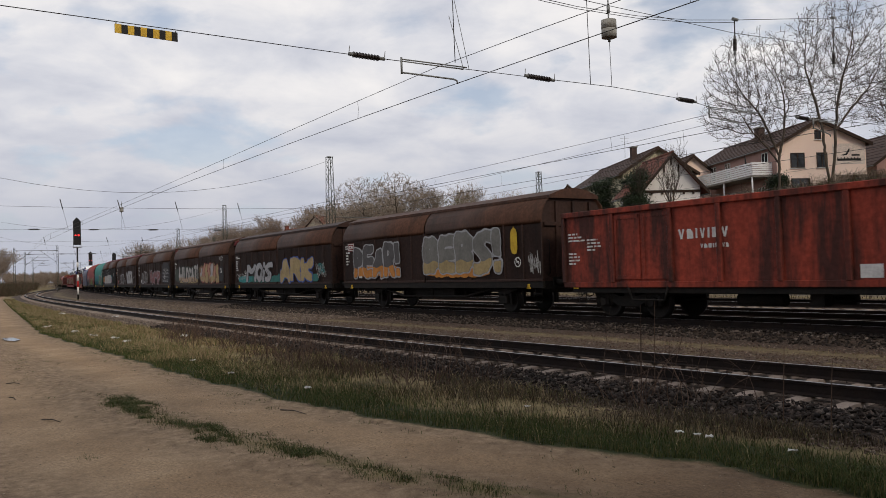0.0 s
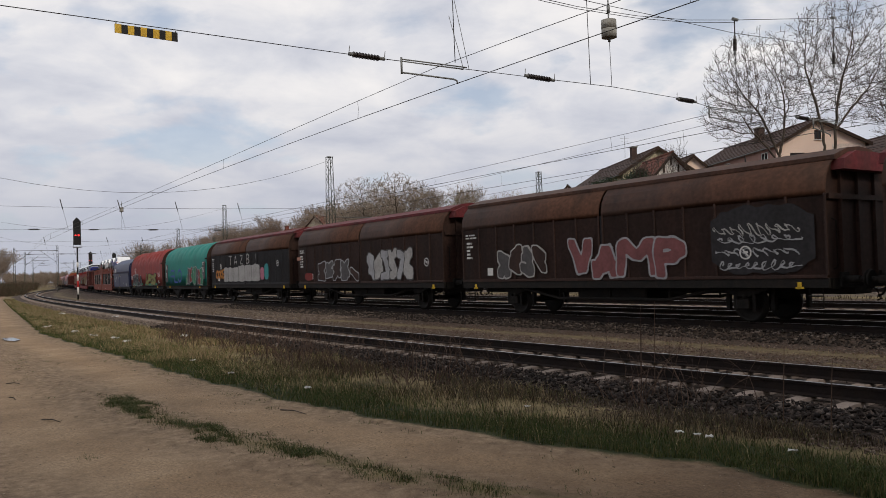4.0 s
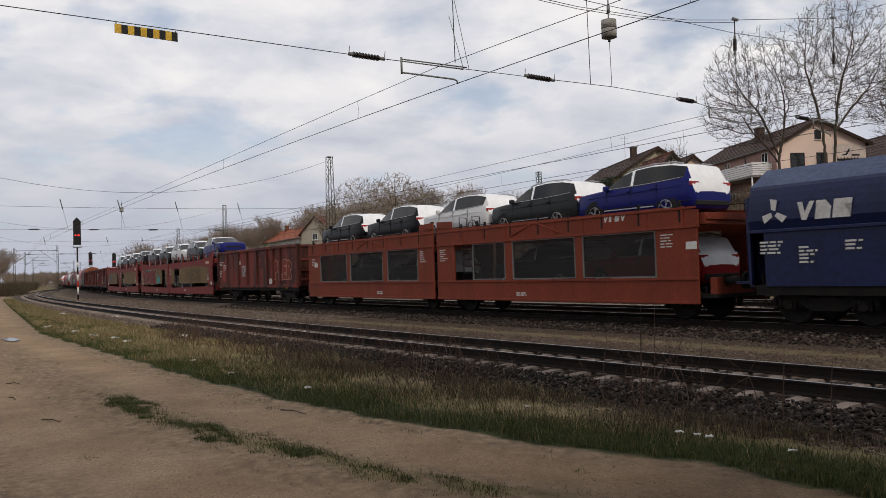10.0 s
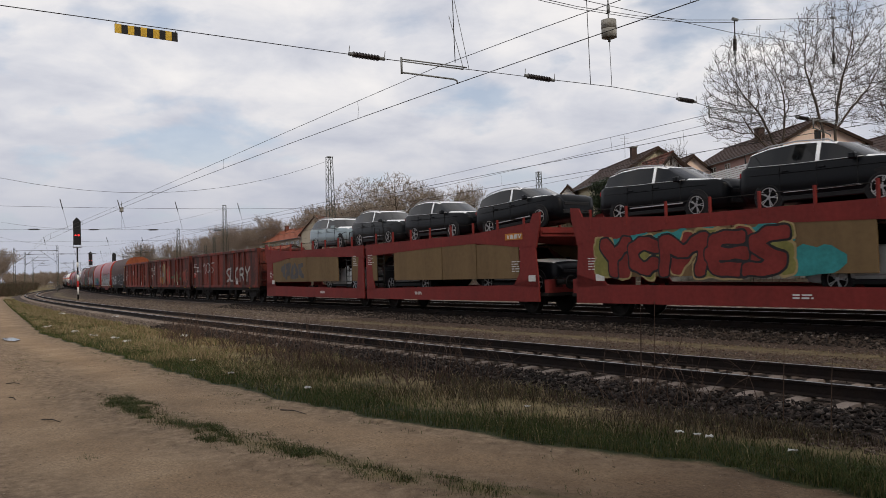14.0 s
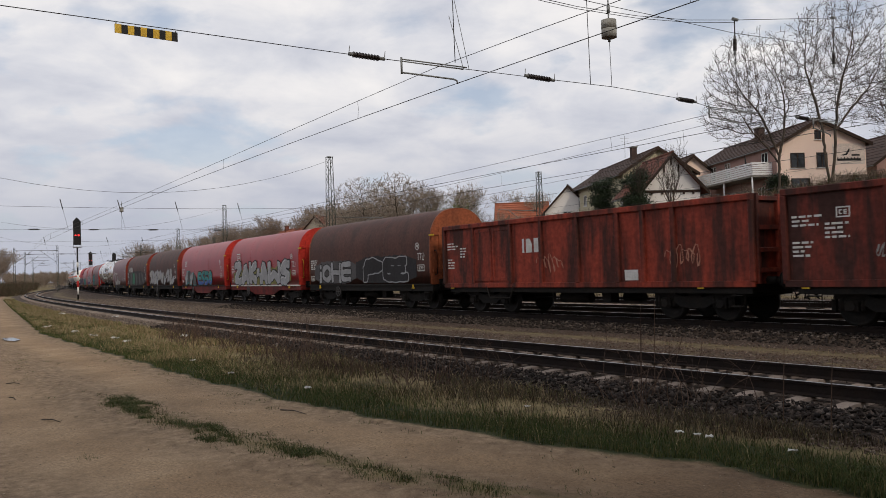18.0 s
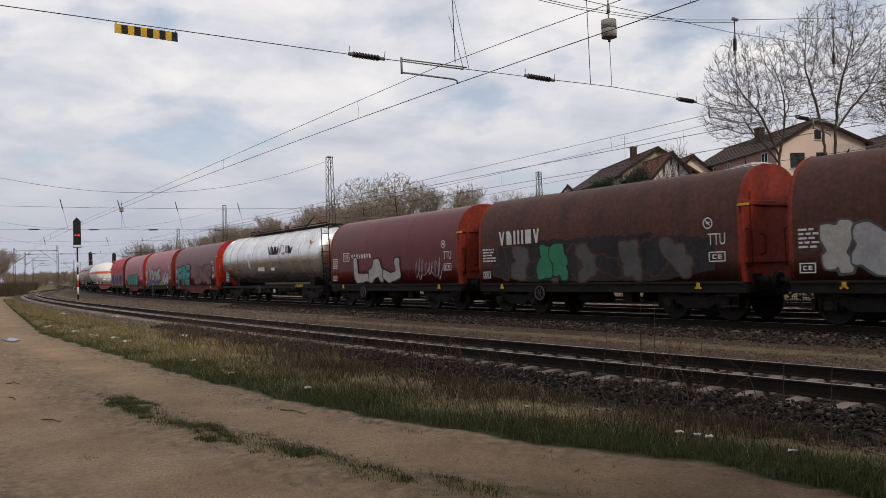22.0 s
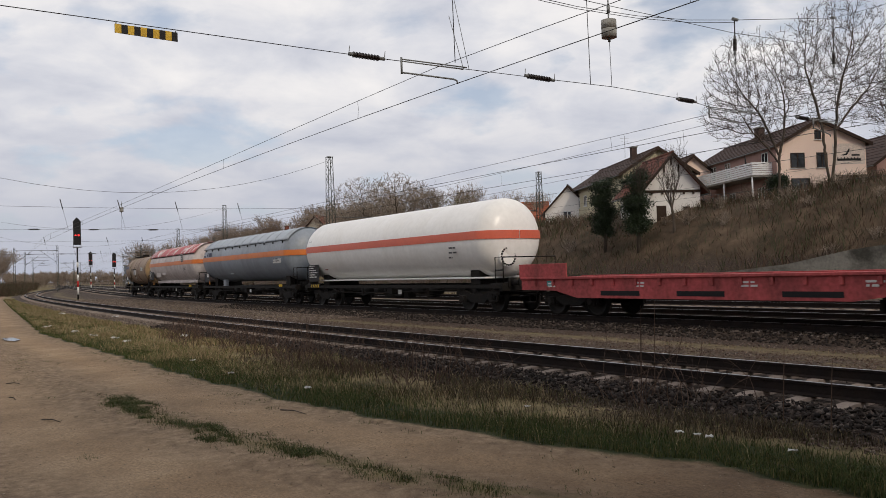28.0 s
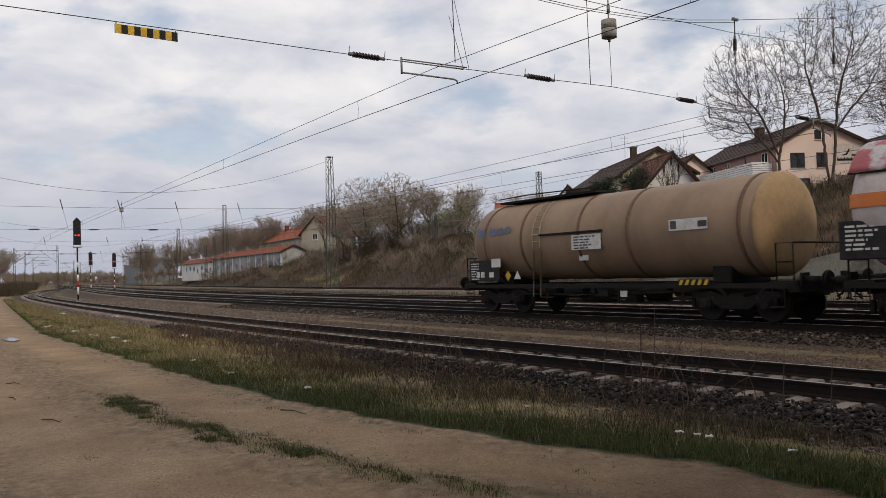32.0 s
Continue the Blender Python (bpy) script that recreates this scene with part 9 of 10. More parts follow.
def build_car(name, label, colour, hatch_film, hood_film=True, category="car"):
    c = tagged(empty(name), label, category, group="new cars on the train")
    shells = {"body": bmesh.new(), "side_window": bmesh.new(), "windscreen": bmesh.new(), "film": bmesh.new()}
    rings = {k: car_rings(b) for k, b in shells.items()}
    n = 16
    for i in range(len(CAR) - 1):
        for k in range(n):
            side = k in (5, 10)
            top = k in (6, 7, 8, 9)
            key = "body"
            if side and 4 <= i <= 9 and i != 6:
                key = "side_window"
            elif side and i == 6:
                key = "film"
            elif top and i == 4:
                key = "windscreen"
            elif top and i == 10:
                key = "film" if hatch_film else "windscreen"
            elif hatch_film and i in (11, 12) and k in (4, 5, 6, 7, 8, 9, 10, 11):
                key = "film"
            elif top and 5 <= i <= 9:
                key = "film"
            elif hood_film and i in (2, 3) and top:
                key = "film"
            a, b = rings[key][i], rings[key][i + 1]
            fc = shells[key].faces.new((a[k], a[(k + 1) % n], b[(k + 1) % n], b[k]))
            fc.smooth = True
    shells["body"].faces.new(rings["body"][0][::-1])
    shells["body"].faces.new(rings["body"][-1])
    for k, b in shells.items():
        b.faces.index_update()
        bmesh.ops.delete(b, geom=[v for v in b.verts if not v.link_faces], context="VERTS")
    body = part("body", shells["body"], colour, c)
    for nm, key, m, lab in (("side_window", "side_window", M_CARGLASS, ""), ("windscreen", "windscreen", M_CARGLASS, ""), ("protective_film", "film", M_FILM, "white protective film")):
        for bm in islands(shells[key]):
            part(nm, bm, m, body, lab)

    def tyre():
        bm = bmesh.new()
        lathe(bm, [(-0.10, 0.24), (-0.11, 0.31), (-0.08, 0.345), (0.08, 0.345), (0.11, 0.31), (0.10, 0.24)], 1, 20)
        return bm

    def rim():
        bm = bmesh.new()
        tube(bm, [(0.235 * math.cos(k * math.pi / 10), -0.112, 0.235 * math.sin(k * math.pi / 10)) for k in range(21)], 0.012, 4)
        for k in range(5):
            a = k * 2 * math.pi / 5
            for d in (-0.13, 0.13):
                rod(bm, (0.04 * math.cos(a), -0.108, 0.04 * math.sin(a)), (0.23 * math.cos(a + d), -0.112, 0.23 * math.sin(a + d)), 0.013, seg=4)
        rod(bm, (0, -0.12, 0), (0, -0.08, 0), 0.05, seg=10)
        return bm

    def arch():
        bm = bmesh.new()
        lathe(bm, [(-0.015, 0.40), (0.0, 0.42), (0.05, 0.42)], 1, 20)
        return bm
    for x in (1.38, -1.36):
        for s in (-1, 1):
            t = part_of("wheel", shared("car_tyre", tyre, M_RUBBER), None, c, at=pose(x, s * 0.82, 0.345, 0, 0, 0 if s < 0 else 180))
            part_of("rim", shared("car_rim", rim, M_ALLOY), None, t)
            part_of("wheel_disc", shared("car_disc", lambda: rods(((0, -0.09, 0), (0, 0.05, 0), 0.242), seg=20), M_TRIM), None, t)
            part_of("wheel_arch", shared("car_arch", arch, M_TRIM), None, body, at=pose(x, s * 0.905, 0.36, 0, 0, 0 if s < 0 else 180))
    for s in (-1, 1):
        part("head_lamp", boxes((2.0, 2.14, *sorted((s * 0.45, s * 0.80)), 0.72, 0.82), bevel=0.02), M_HEAD, body, at=pose(0.02, 0, 0))
        part("tail_lamp", boxes((-2.2, -2.08, *sorted((s * 0.5, s * 0.86)), 0.90, 1.03), bevel=0.02), M_TAIL, body, at=pose(-0.02, 0, 0))
        part("mirror", boxes((0.72, 0.88, *sorted((s * 0.92, s * 1.08)), 1.02, 1.17), bevel=0.03), colour, body)
    part("sill_trim", boxes((-1.0, 1.0, -0.93, 0.93, 0.22, 0.34), bevel=0.02), M_TRIM, body)
    part("grille", boxes((2.16, 2.262, -0.56, 0.56, 0.62, 0.74), bevel=0.02), M_TRIM, body)
    part("front_intake", boxes((2.14, 2.258, -0.62, 0.62, 0.34, 0.48), bevel=0.02), M_TRIM, body)
    part("rear_bumper_trim", boxes((-2.27, -2.1, -0.74, 0.74, 0.36, 0.52), bevel=0.03), M_TRIM, body)
    for s in (-1, 1):
        part("roof_rail", tubes([[(0.22, s * 0.645, 1.50), (0.05, s * 0.645, 1.60), (-0.75, s * 0.64, 1.665), (-1.5, s * 0.62, 1.64), (-1.8, s * 0.61, 1.57)]], 0.018), M_ALLOY, body)
        part("window_trim", tubes([[(1.0, s * 0.89, 1.065), (0.3, s * 0.89, 1.075), (-0.75, s * 0.89, 1.095), (-1.45, s * 0.89, 1.125), (-1.95, s * 0.87, 1.155)]], 0.013, 4), M_ALLOY, body)
        part("body_crease", tubes([[(1.7, s * 0.908, 0.86), (0.3, s * 0.932, 0.88), (-1.0, s * 0.932, 0.90), (-1.9, s * 0.905, 0.92)]], 0.009, 4), colour, body)
        part("side_moulding", boxes((-0.95, 0.95, *sorted((s * 0.925, s * 0.95)), 0.42, 0.455), bevel=0.006), M_ALLOY, body)
        for x in (0.86, -0.11, -1.06):
            part("door_gap", boxes((x - 0.006, x + 0.006, *sorted((s * 0.90, s * 0.9335)), 0.40, 1.05)), M_TRIM, body)
        for x in (0.02, -0.92):
            part("door_handle", boxes((x - 0.09, x + 0.09, *sorted((s * 0.925, s * 0.955)), 0.93, 0.96), bevel=0.006), colour, body)
    return c


CARS = []        # thing, its wagon's front and rear end, its place on the wagon
CAR_KINDS = {}


def load_car(kind, front, rear, x, z, back=False, pitch=0.0):
    """Puts a car of one kind on the wagon between front and rear."""
    at = pose(x, 0, z, 0, pitch, 180 if back else 0)
    if kind not in CAR_KINDS:
        label, colour, hatch = kind
        CAR_KINDS[kind] = build_car("car", label, CAR_COLOURS[colour], hatch)
        c = CAR_KINDS[kind]
    else:
        c = copy_thing(CAR_KINDS[kind], at)
    CARS.append((c, front, rear, at))


CAR_COLOURS = {"blue": car_paint("deep blue car paint", (0.010, 0.014, 0.13)), "grey": car_paint("graphite car paint", (0.022, 0.025, 0.027)),
               "white": car_paint("white car paint", (0.66, 0.67, 0.67), 0.0), "black": car_paint("black car paint", (0.006, 0.007, 0.009)),
               "red": car_paint("red car paint", (0.25, 0.012, 0.015)), "silver": car_paint("silver car paint", (0.30, 0.36, 0.38), 0.5)}


def kinds(colour, hatch):
    return ("%s new car with white protective film on the train" % {"blue": "deep blue", "grey": "graphite grey", "white": "white", "black": "black", "red": "dark red", "silver": "silver grey"}[colour], colour, hatch)


# ---------------------------------------------------------------- the train, wagon by wagon from its front
DARK_MARK = -1.46
w, H = open_wagon(226.3, 212.0, "rust red open steel wagon with pale lettering on its side", M_OPENRED)
block_word(w, -H + 4.75, 2.18, [0.2, 0.2, 0.06, 0.16, 0.06, 0.2, 0.2], 0.26, -1.386, M_MARK, 0.3)
block_word(w, -H + 5.45, 1.92, [0.08, 0.1, 0.1, 0.04, 0.1, 0.04, 0.08, 0.08], 0.11, -1.386, M_MARK, 0.3)

M_FADESAND = spray("faded sand graffiti", (0.21, 0.145, 0.075))
M_FADEROSE = spray("faded rose graffiti", (0.24, 0.085, 0.06))
M_TEALPAINT = spray("dull teal graffiti haze", (0.03, 0.15, 0.13))
SLIDE = [212.0, 196.8, 181.6, 166.4, 151.2, 136.45, 121.5]
w, H = sliding_wagon(SLIDE[0], SLIDE[1], "sooty brown sliding-wall wagon with grey and yellow graffiti letters")
bars(w, -H + 1.1, 2.55, [(0, 0, 0.62, 0.36)], -1.448, M_DARKRED)
framed_box(w, -H + 1.12, 2.57, 0.58, 0.32, -1.452, 0.035)
blob(w, -5.9, -1.9, 1.35, 1.9, M_ORANGEPAINT, 44, rag=0.6)
graffiti(w, "PEAR!", -3.9, 1.35, 4.0, 1.4, M_GREYPAINT, M_CHROME, weight=0.07, low=M_ORANGEPAINT, label="dark graffiti letters with pale outline")
blob(w, 0.2, 4.2, 1.25, 1.75, M_ORANGEPAINT, 46, rag=0.6)
graffiti(w, "BEBS!", 2.4, 1.4, 4.9, 1.5, spray("mid grey graffiti paint", (0.17, 0.165, 0.15)), M_CHROME, weight=0.09, low=M_SANDPAINT, label="grey graffiti letters with pale outline")
blob(w, 5.4, 5.75, 2.0, 2.95, M_YELLOW, 5)
ring_sign(w, 5.75, 1.75)
ring_sign(w, -4.9, 1.75)
scrawl(w, 6.3, 6.9, 1.3, 2.1, M_WHITEPAINT, 8)

w, H = sliding_wagon(SLIDE[1], SLIDE[2], "rusty brown sliding-wall wagon with silver and sand graffiti", roof=M_SLIDE)
blob(w, -6.2, -3.9, 1.2, 1.6, M_CYAN, 2)
blob(w, -5.2, 1.2, 1.18, 1.6, M_TEALPAINT, 12, rag=0.5)
graffiti(w, "MOiS", -2.7, 1.22, 4.0, 1.15, M_CHROME, M_SOOT, weight=0.07, slant=0.2, label="silver graffiti letters with black outline")
scrawl(w, -2.9, -0.9, 1.4, 2.0, M_GREYPAINT, 33, y=-1.472, r_=0.012)
blob(w, 0.1, 0.9, 1.2, 1.7, M_TEALPAINT, 15)
blob(w, 4.7, 5.5, 1.2, 1.6, M_TEALPAINT, 16)
graffiti(w, "ARK", 2.7, 1.2, 4.2, 1.3, M_SANDPAINT, M_BLUEPAINT, weight=0.11, label="sand yellow graffiti letters edged in blue")
scrawl(w, 5.2, 6.4, 1.3, 2.2, M_WHITEPAINT, 4)
scrawl(w, 5.4, 6.2, 1.5, 2.2, M_CYAN, 14)
scrawl(w, -6.6, -5.0, 1.3, 1.8, M_WHITEPAINT, 9)
ring_sign(w, -5.0, 1.75)

w, H = sliding_wagon(SLIDE[2], SLIDE[3], "brown sliding-wall wagon with pale graffiti letters and salmon shapes", end=M_ROOFRED)
blob(w, -6.6, -0.1, 1.15, 2.6, spray("dull green graffiti field", (0.042, 0.055, 0.042)), 3, rag=0.4)
blob(w, -5.2, -0.2, 1.2, 1.55, M_SANDPAINT, 13, proud=0.005)
graffiti(w, "WILDCAT", -2.9, 1.28, 4.9, 1.12, M_WHITEPAINT, M_SOOT, weight=0.055, low=spray("pale peach graffiti paint", (0.42, 0.29, 0.20)))
blob(w, -0.75, 0.0, 1.35, 2.6, M_WHITEPAINT, 21, rag=0.3)
blob(w, 0.3, 5.0, 1.18, 2.6, M_FADESAND, 31, rag=0.5)
wild_piece(w, 0.5, 4.9, 1.2, 2.55, [M_WHITEPAINT, M_SALMON, M_SANDPAINT, M_SALMON], M_DARKRED, 8, n=7, low=M_SANDPAINT, label="pale and salmon wild graffiti edged in red")
blob(w, 4.9, 6.0, 1.3, 2.3, M_SOOT, 6, proud=0.01)
ring_sign(w, 5.5, 2.0, y=-1.475)
scrawl(w, 5.0, 6.0, 2.6, 3.0, M_WHITEPAINT, 10)
ring_sign(w, -5.3, 1.8, y=-1.47)

w, H = sliding_wagon(SLIDE[3], SLIDE[4], "brown sliding-wall wagon with pink outlined graffiti word", end=M_ROOFRED)
graffiti(w, "VAMP", 0.9, 1.2, 4.4, 1.15, spray("dusky rose graffiti paint", (0.20, 0.075, 0.075)), M_CHROME, weight=0.08)
wild_piece(w, -4.8, -2.4, 1.25, 2.3, [M_GREYPAINT, M_SLIDE], M_WHITEPAINT, 6, n=4)
blob(w, 3.9, 6.7, 1.2, 2.95, M_SOOT, 4)
for k in range(3):
    scrawl(w, 4.0, 6.4, 1.3 + 0.32 * k, 1.56 + 0.32 * k, M_CHROME, 70 + k, y=-1.475, r_=0.02, loops=9 - k)
ring_sign(w, 4.9, 1.75, y=-1.48)
scrawl(w, 3.9, 6.4, 2.1, 2.5, M_WHITEPAINT, 3, loops=9)

w, H = sliding_wagon(SLIDE[4], SLIDE[5], "sooty brown sliding-wall wagon with looping silver graffiti", end=M_ROOFRED, roof=M_ROOFRED)
wild_piece(w, -4.3, -0.2, 1.25, 2.2, [M_SLIDE, M_GREYPAINT], M_CHROME, 15, n=5, label="silver outlined graffiti loops")
wild_piece(w, 0.8, 4.6, 1.25, 2.5, [M_CHROME, M_WHITEPAINT], M_GREYPAINT, 16, n=6)
blob(w, -5.9, -5.0, 1.25, 1.65, M_DARKRED, 8)
bars(w, -6.9, 2.3, [(0, 0, 0.5, 0.16)], -1.45, M_SALMON)
ring_sign(w, 5.6, 1.9)

w, H = sliding_wagon(SLIDE[5], SLIDE[6], "dark sliding-wall wagon with white graffiti blocks and rusty shoulder", lower=M_SOOT, end=M_ROOFRED, roof=M_ROOFRED)
graffiti(w, "COKG", -4.9, 1.45, 1.7, 0.62, M_ORANGEPAINT, None)
xw = -4.1
for k, (bw, s) in enumerate(((0.85, 31), (0.9, 32), (1.0, 33), (1.15, 34), (1.15, 35), (1.35, 36))):
    blob(w, xw, xw + bw, 1.25, 2.2 if k < 3 else 2.3, M_WHITEPAINT, s, rag=0.14, round_=0.08)
    if k:
        graffiti(w, "TAZB!"[k - 1], xw + bw / 2, 2.3, 0.55, 0.62, M_WHITEPAINT, None, y=-1.452, weight=-0.005)
    xw += bw + 0.03
blob(w, xw + 0.1, xw + 0.7, 1.35, 2.1, M_PINK, 37)
blob(w, xw + 0.75, xw + 1.4, 1.35, 2.3, M_CYAN, 38)
ring_sign(w, 5.3, 2.25)
ring_sign(w, -4.75, 2.25)

w, H = tarp_wagon(121.5, 107.95, "wagon with a smooth teal tarpaulin and graffiti", M_TEAL, ripple=0.03, three=False)
wild_piece(w, 0.4, 5.1, 1.1, 2.35, [M_GREENPAINT, M_GREYPAINT, M_DARKRED, M_GREENPAINT], M_CHROME, 4, y=-1.40, n=8, label="green and red outlined graffiti")
graffiti(w, "FLO", -2.6, 1.25, 3.4, 1.1, M_BLUEPAINT, None, y=-1.392, weight=0.0)
bars(w, -H + 0.75, 1.35, [(0, 0, 0.65, 1.35)], -1.388, M_GREYPAINT)
small_print(w, -H + 0.8, 2.6, 0.5, 4, 6, -1.394)
small_print(w, -H + 0.8, 2.0, 0.5, 4, 8, -1.394)
bars(w, H - 1.75, 1.5, [(0, 0, 0.7, 1.2)], -1.398, M_GREYPAINT)
ring_sign(w, H - 1.5, 2.15, y=-1.405)
small_print(w, H - 1.7, 2.6, 0.5, 2, 7, -1.405)

w, H = tarp_wagon(107.95, 91.7, "wagon with a faded red wrinkled tarpaulin and graffiti", M_TARPRED, ripple=0.085)
graffiti(w, "NHiLA", -4.0, 1.05, 4.4, 1.05, M_SOOT, M_CHROME, y=-1.42, weight=0.10, label="black graffiti letters with pale outlines")
blob(w, -6.6, -1.3, 1.02, 1.4, M_GREENPAINT, 3, y=-1.412, rag=0.6)
blob(w, -0.2, 5.6, 1.02, 1.3, M_GREENPAINT, 23, y=-1.412, rag=0.7)
graffiti(w, "UFOS", 2.7, 1.08, 4.6, 1.0, M_OLIVE, M_SOOT, y=-1.42, weight=0.09, slant=0.25, label="olive and yellow graffiti letters")
framed_box(w, -5.4, 2.05, 0.75, 0.6, -1.42, 0.05)
small_print(w, -7.3, 1.9, 0.6, 4, 5, -1.42)
ring_sign(w, 6.0, 1.95, 0.2, -1.42)
part_of("lettering", lettering("U", 0.42, 0.34, 0.004), M_MARK, w, at=pose(6.5, -1.42, 1.8))
small_print(w, 5.9, 1.45, 0.7, 3, 4, -1.42)

hopper_wagon(91.7, 78.25, "navy blue hopper wagon with a paler lid and white markings")

for f, r, outer in ((78.25, 65.05, 1), (65.05, 52.4, -1)):
    carrier_unit(f, r, "orange-red double-deck car carrier half with framed side openings", outer, False)
load = [("blue", 3.8), ("grey", 8.25), ("white", 12.8), ("black", 17.6), ("black", 22.4)]
for colour, p in load:
    f, r = (78.25, 65.05) if p < 12.7 else (65.05, 52.4)
    load_car(kinds(colour, True), f, r, 78.25 - p - (f + r) / 2, 2.74, True)
for colour, p in (("red", 3.6), ("grey", 8.2), ("black", 15.6), ("black", 20.6)):
    f, r = (78.25, 65.05) if p < 12.7 else (65.05, 52.4)
    load_car(kinds(colour, True), f, r, 78.25 - p - (f + r) / 2, 0.72, True)

w, H = open_wagon(52.4, 38.25, "dark oxide red open steel wagon with scratched graffiti outlines", M_OPENBROWN)
block_word(w, -H + 3.4, 2.3, [0.16, 0.16, 0.06, 0.14, 0.06, 0.16, 0.16], 0.24, -1.386, M_MARK, 0.3)
scrawl(w, -H + 3.3, -H + 4.2, 1.6, 2.1, M_MARK, 12, y=-1.398)
graffiti(w, "HOES", -H + 5.35, 1.55, 0.8, 0.7, M_WHITEPAINT, None, y=-1.398, weight=-0.01)
graffiti(w, "PLER", H - 2.6, 1.35, 2.5, 1.05, M_OPENBROWN, M_SALMON, y=-1.398, weight=0.06, label="outlined graffiti letters")
blob(w, -H + 1.0, -H + 2.7, 1.2, 2.6, M_OPENRED, 45, y=-1.383, rag=0.5)
blob(w, H - 6.2, H - 4.6, 2.0, 2.7, M_OPENRED, 5, y=-1.384)

PAIRS = (((38.25, 25.05, 1), (25.05, 12.2, -1)), ((12.2, -0.3, 1), (-0.3, -13.0, -1)))
for k, pair in enumerate(PAIRS):
    for j, (f, r, outer) in enumerate(pair):
        w, H, X = carrier_unit(f, r, "oxide red double-deck car carrier half with tan side panels", outer, True)
        y = -1.455
        if (k, j) == (0, 0):
            graffiti(w, "NECK", 0.9, 1.4, 3.6, 0.85, surface("faint brown graffiti", (0.115, 0.077, 0.04)), None, y=y)
        elif (k, j) == (0, 1):
            for q, cx in enumerate((-4.6, -3.2, -1.9, -0.5, 0.8, 2.0)):
                blob(w, cx - 0.8, cx + 0.9, 1.7 if q < 5 else 1.15, 2.52 if q < 5 else 1.9, M_CYAN, q + 90, y=y, rag=0.45, round_=0.7)
            wild_piece(w, -4.7, 1.7, 1.15, 2.4, [M_OLIVE, M_DARKRED, M_OLIVE], M_SANDPAINT, 5, y=y - 0.005, n=9)
            graffiti(w, "YCMES", -1.5, 1.2, 6.0, 1.15, M_DARKRED, M_SOOT, y=y - 0.014, weight=0.085, slant=0.12, label="dark red and yellow wild-style graffiti")
        elif (k, j) == (1, 1):
            wild_piece(w, -3.2, -0.4, 1.35, 2.2, [M_GREYPAINT], M_TAN, 9, y=y, n=5)
for k, (base, load) in enumerate(((38.25, [("blue", 2.9), ("grey", 7.65), ("white", 12.55), ("black", 17.55), ("black", 22.45)]), (12.2, [("black", 2.7), ("black", 7.8), ("grey", 12.6), ("silver", 17.4)]))):
    for colour, p in load:
        f, r = next((f, r) for f, r, o in PAIRS[k] if f >= base - p > r)
        ramp_up = p < 3
        load_car(kinds(colour, False), f, r, base - p - (f + r) / 2, 2.79 if ramp_up else 2.74, pitch=-4.0 if ramp_up else 0.0)
    for colour, p in (("black", 2.9), ("black", 9.8), ("white", 15.9)):
        f, r = next((f, r) for f, r, o in PAIRS[k] if f >= base - p > r)
        load_car(kinds(colour, False), f, r, base - p - (f + r) / 2, 0.72)

w, H = open_wagon(-13.0, -27.65, "dark red open steel wagon with white sprayed loops", M_OPENBROWN)
graffiti(w, "/10S", -H + 4.0, 1.85, 3.0, 0.75, M_WHITEPAINT, None, y=-1.398, weight=-0.01)
scrawl(w, -H + 1.0, -H + 2.6, 1.9, 2.15, M_WHITEPAINT, 71, y=-1.398, r_=0.02, loops=4)
graffiti(w, "SLORY", 3.0, 1.25, 4.6, 0.95, M_WHITEPAINT, None, y=-1.398, weight=0.02, slant=0.2)
bars(w, -H + 0.5, 1.6, [(0, 0, 0.4, 0.3)], -1.384, M_ENDRED)

w, H = open_wagon(-27.65, -42.3, "rust brown open steel wagon with faded many-coloured graffiti", M_OPENBROWN)
FADED_VIOLET = spray("faded violet graffiti", (0.25, 0.215, 0.23))
blob(w, -H + 3.6, -H + 6.0, 1.12, 2.95, M_FADESAND, 47, y=-1.396, rag=0.5)
wild_piece(w, -H + 3.8, -H + 5.9, 1.15, 2.8, [FADED_VIOLET, M_SANDPAINT, FADED_VIOLET], M_FADESAND, 41, y=-1.398, n=5, low=M_ORANGEPAINT)
wild_piece(w, -H + 6.1, -H + 7.7, 1.15, 2.6, [M_FADEROSE, M_ENDRED, M_FADESAND], M_OPENRED, 42, y=-1.398, n=5)
blob(w, -H + 9.0, -H + 10.3, 1.2, 2.2, M_FADESAND, 48, y=-1.396, rag=0.7)
scrawl(w, -H + 8.0, -H + 8.9, 1.6, 1.8, M_GREENPAINT, 2, y=-1.388, r_=0.03)
scrawl(w, H - 3.9, H - 3.1, 1.4, 1.7, M_GREENPAINT, 3, y=-1.388, r_=0.03)
scrawl(w, H - 3.9, H - 3.1, 1.8, 2.1, M_FADEROSE, 5, y=-1.388, r_=0.02)
wild_piece(w, H - 2.7, H - 1.1, 1.3, 2.2, [M_OPENBROWN, M_OPENRED], M_FADEROSE, 44, y=-1.398, n=4)
scrawl(w, -H + 2.4, -H + 3.2, 1.5, 1.9, M_WHITEPAINT, 6, y=-1.398)
framed_box(w, -H + 1.6, 2.45, 0.32, 0.24, -1.384, 0.03)

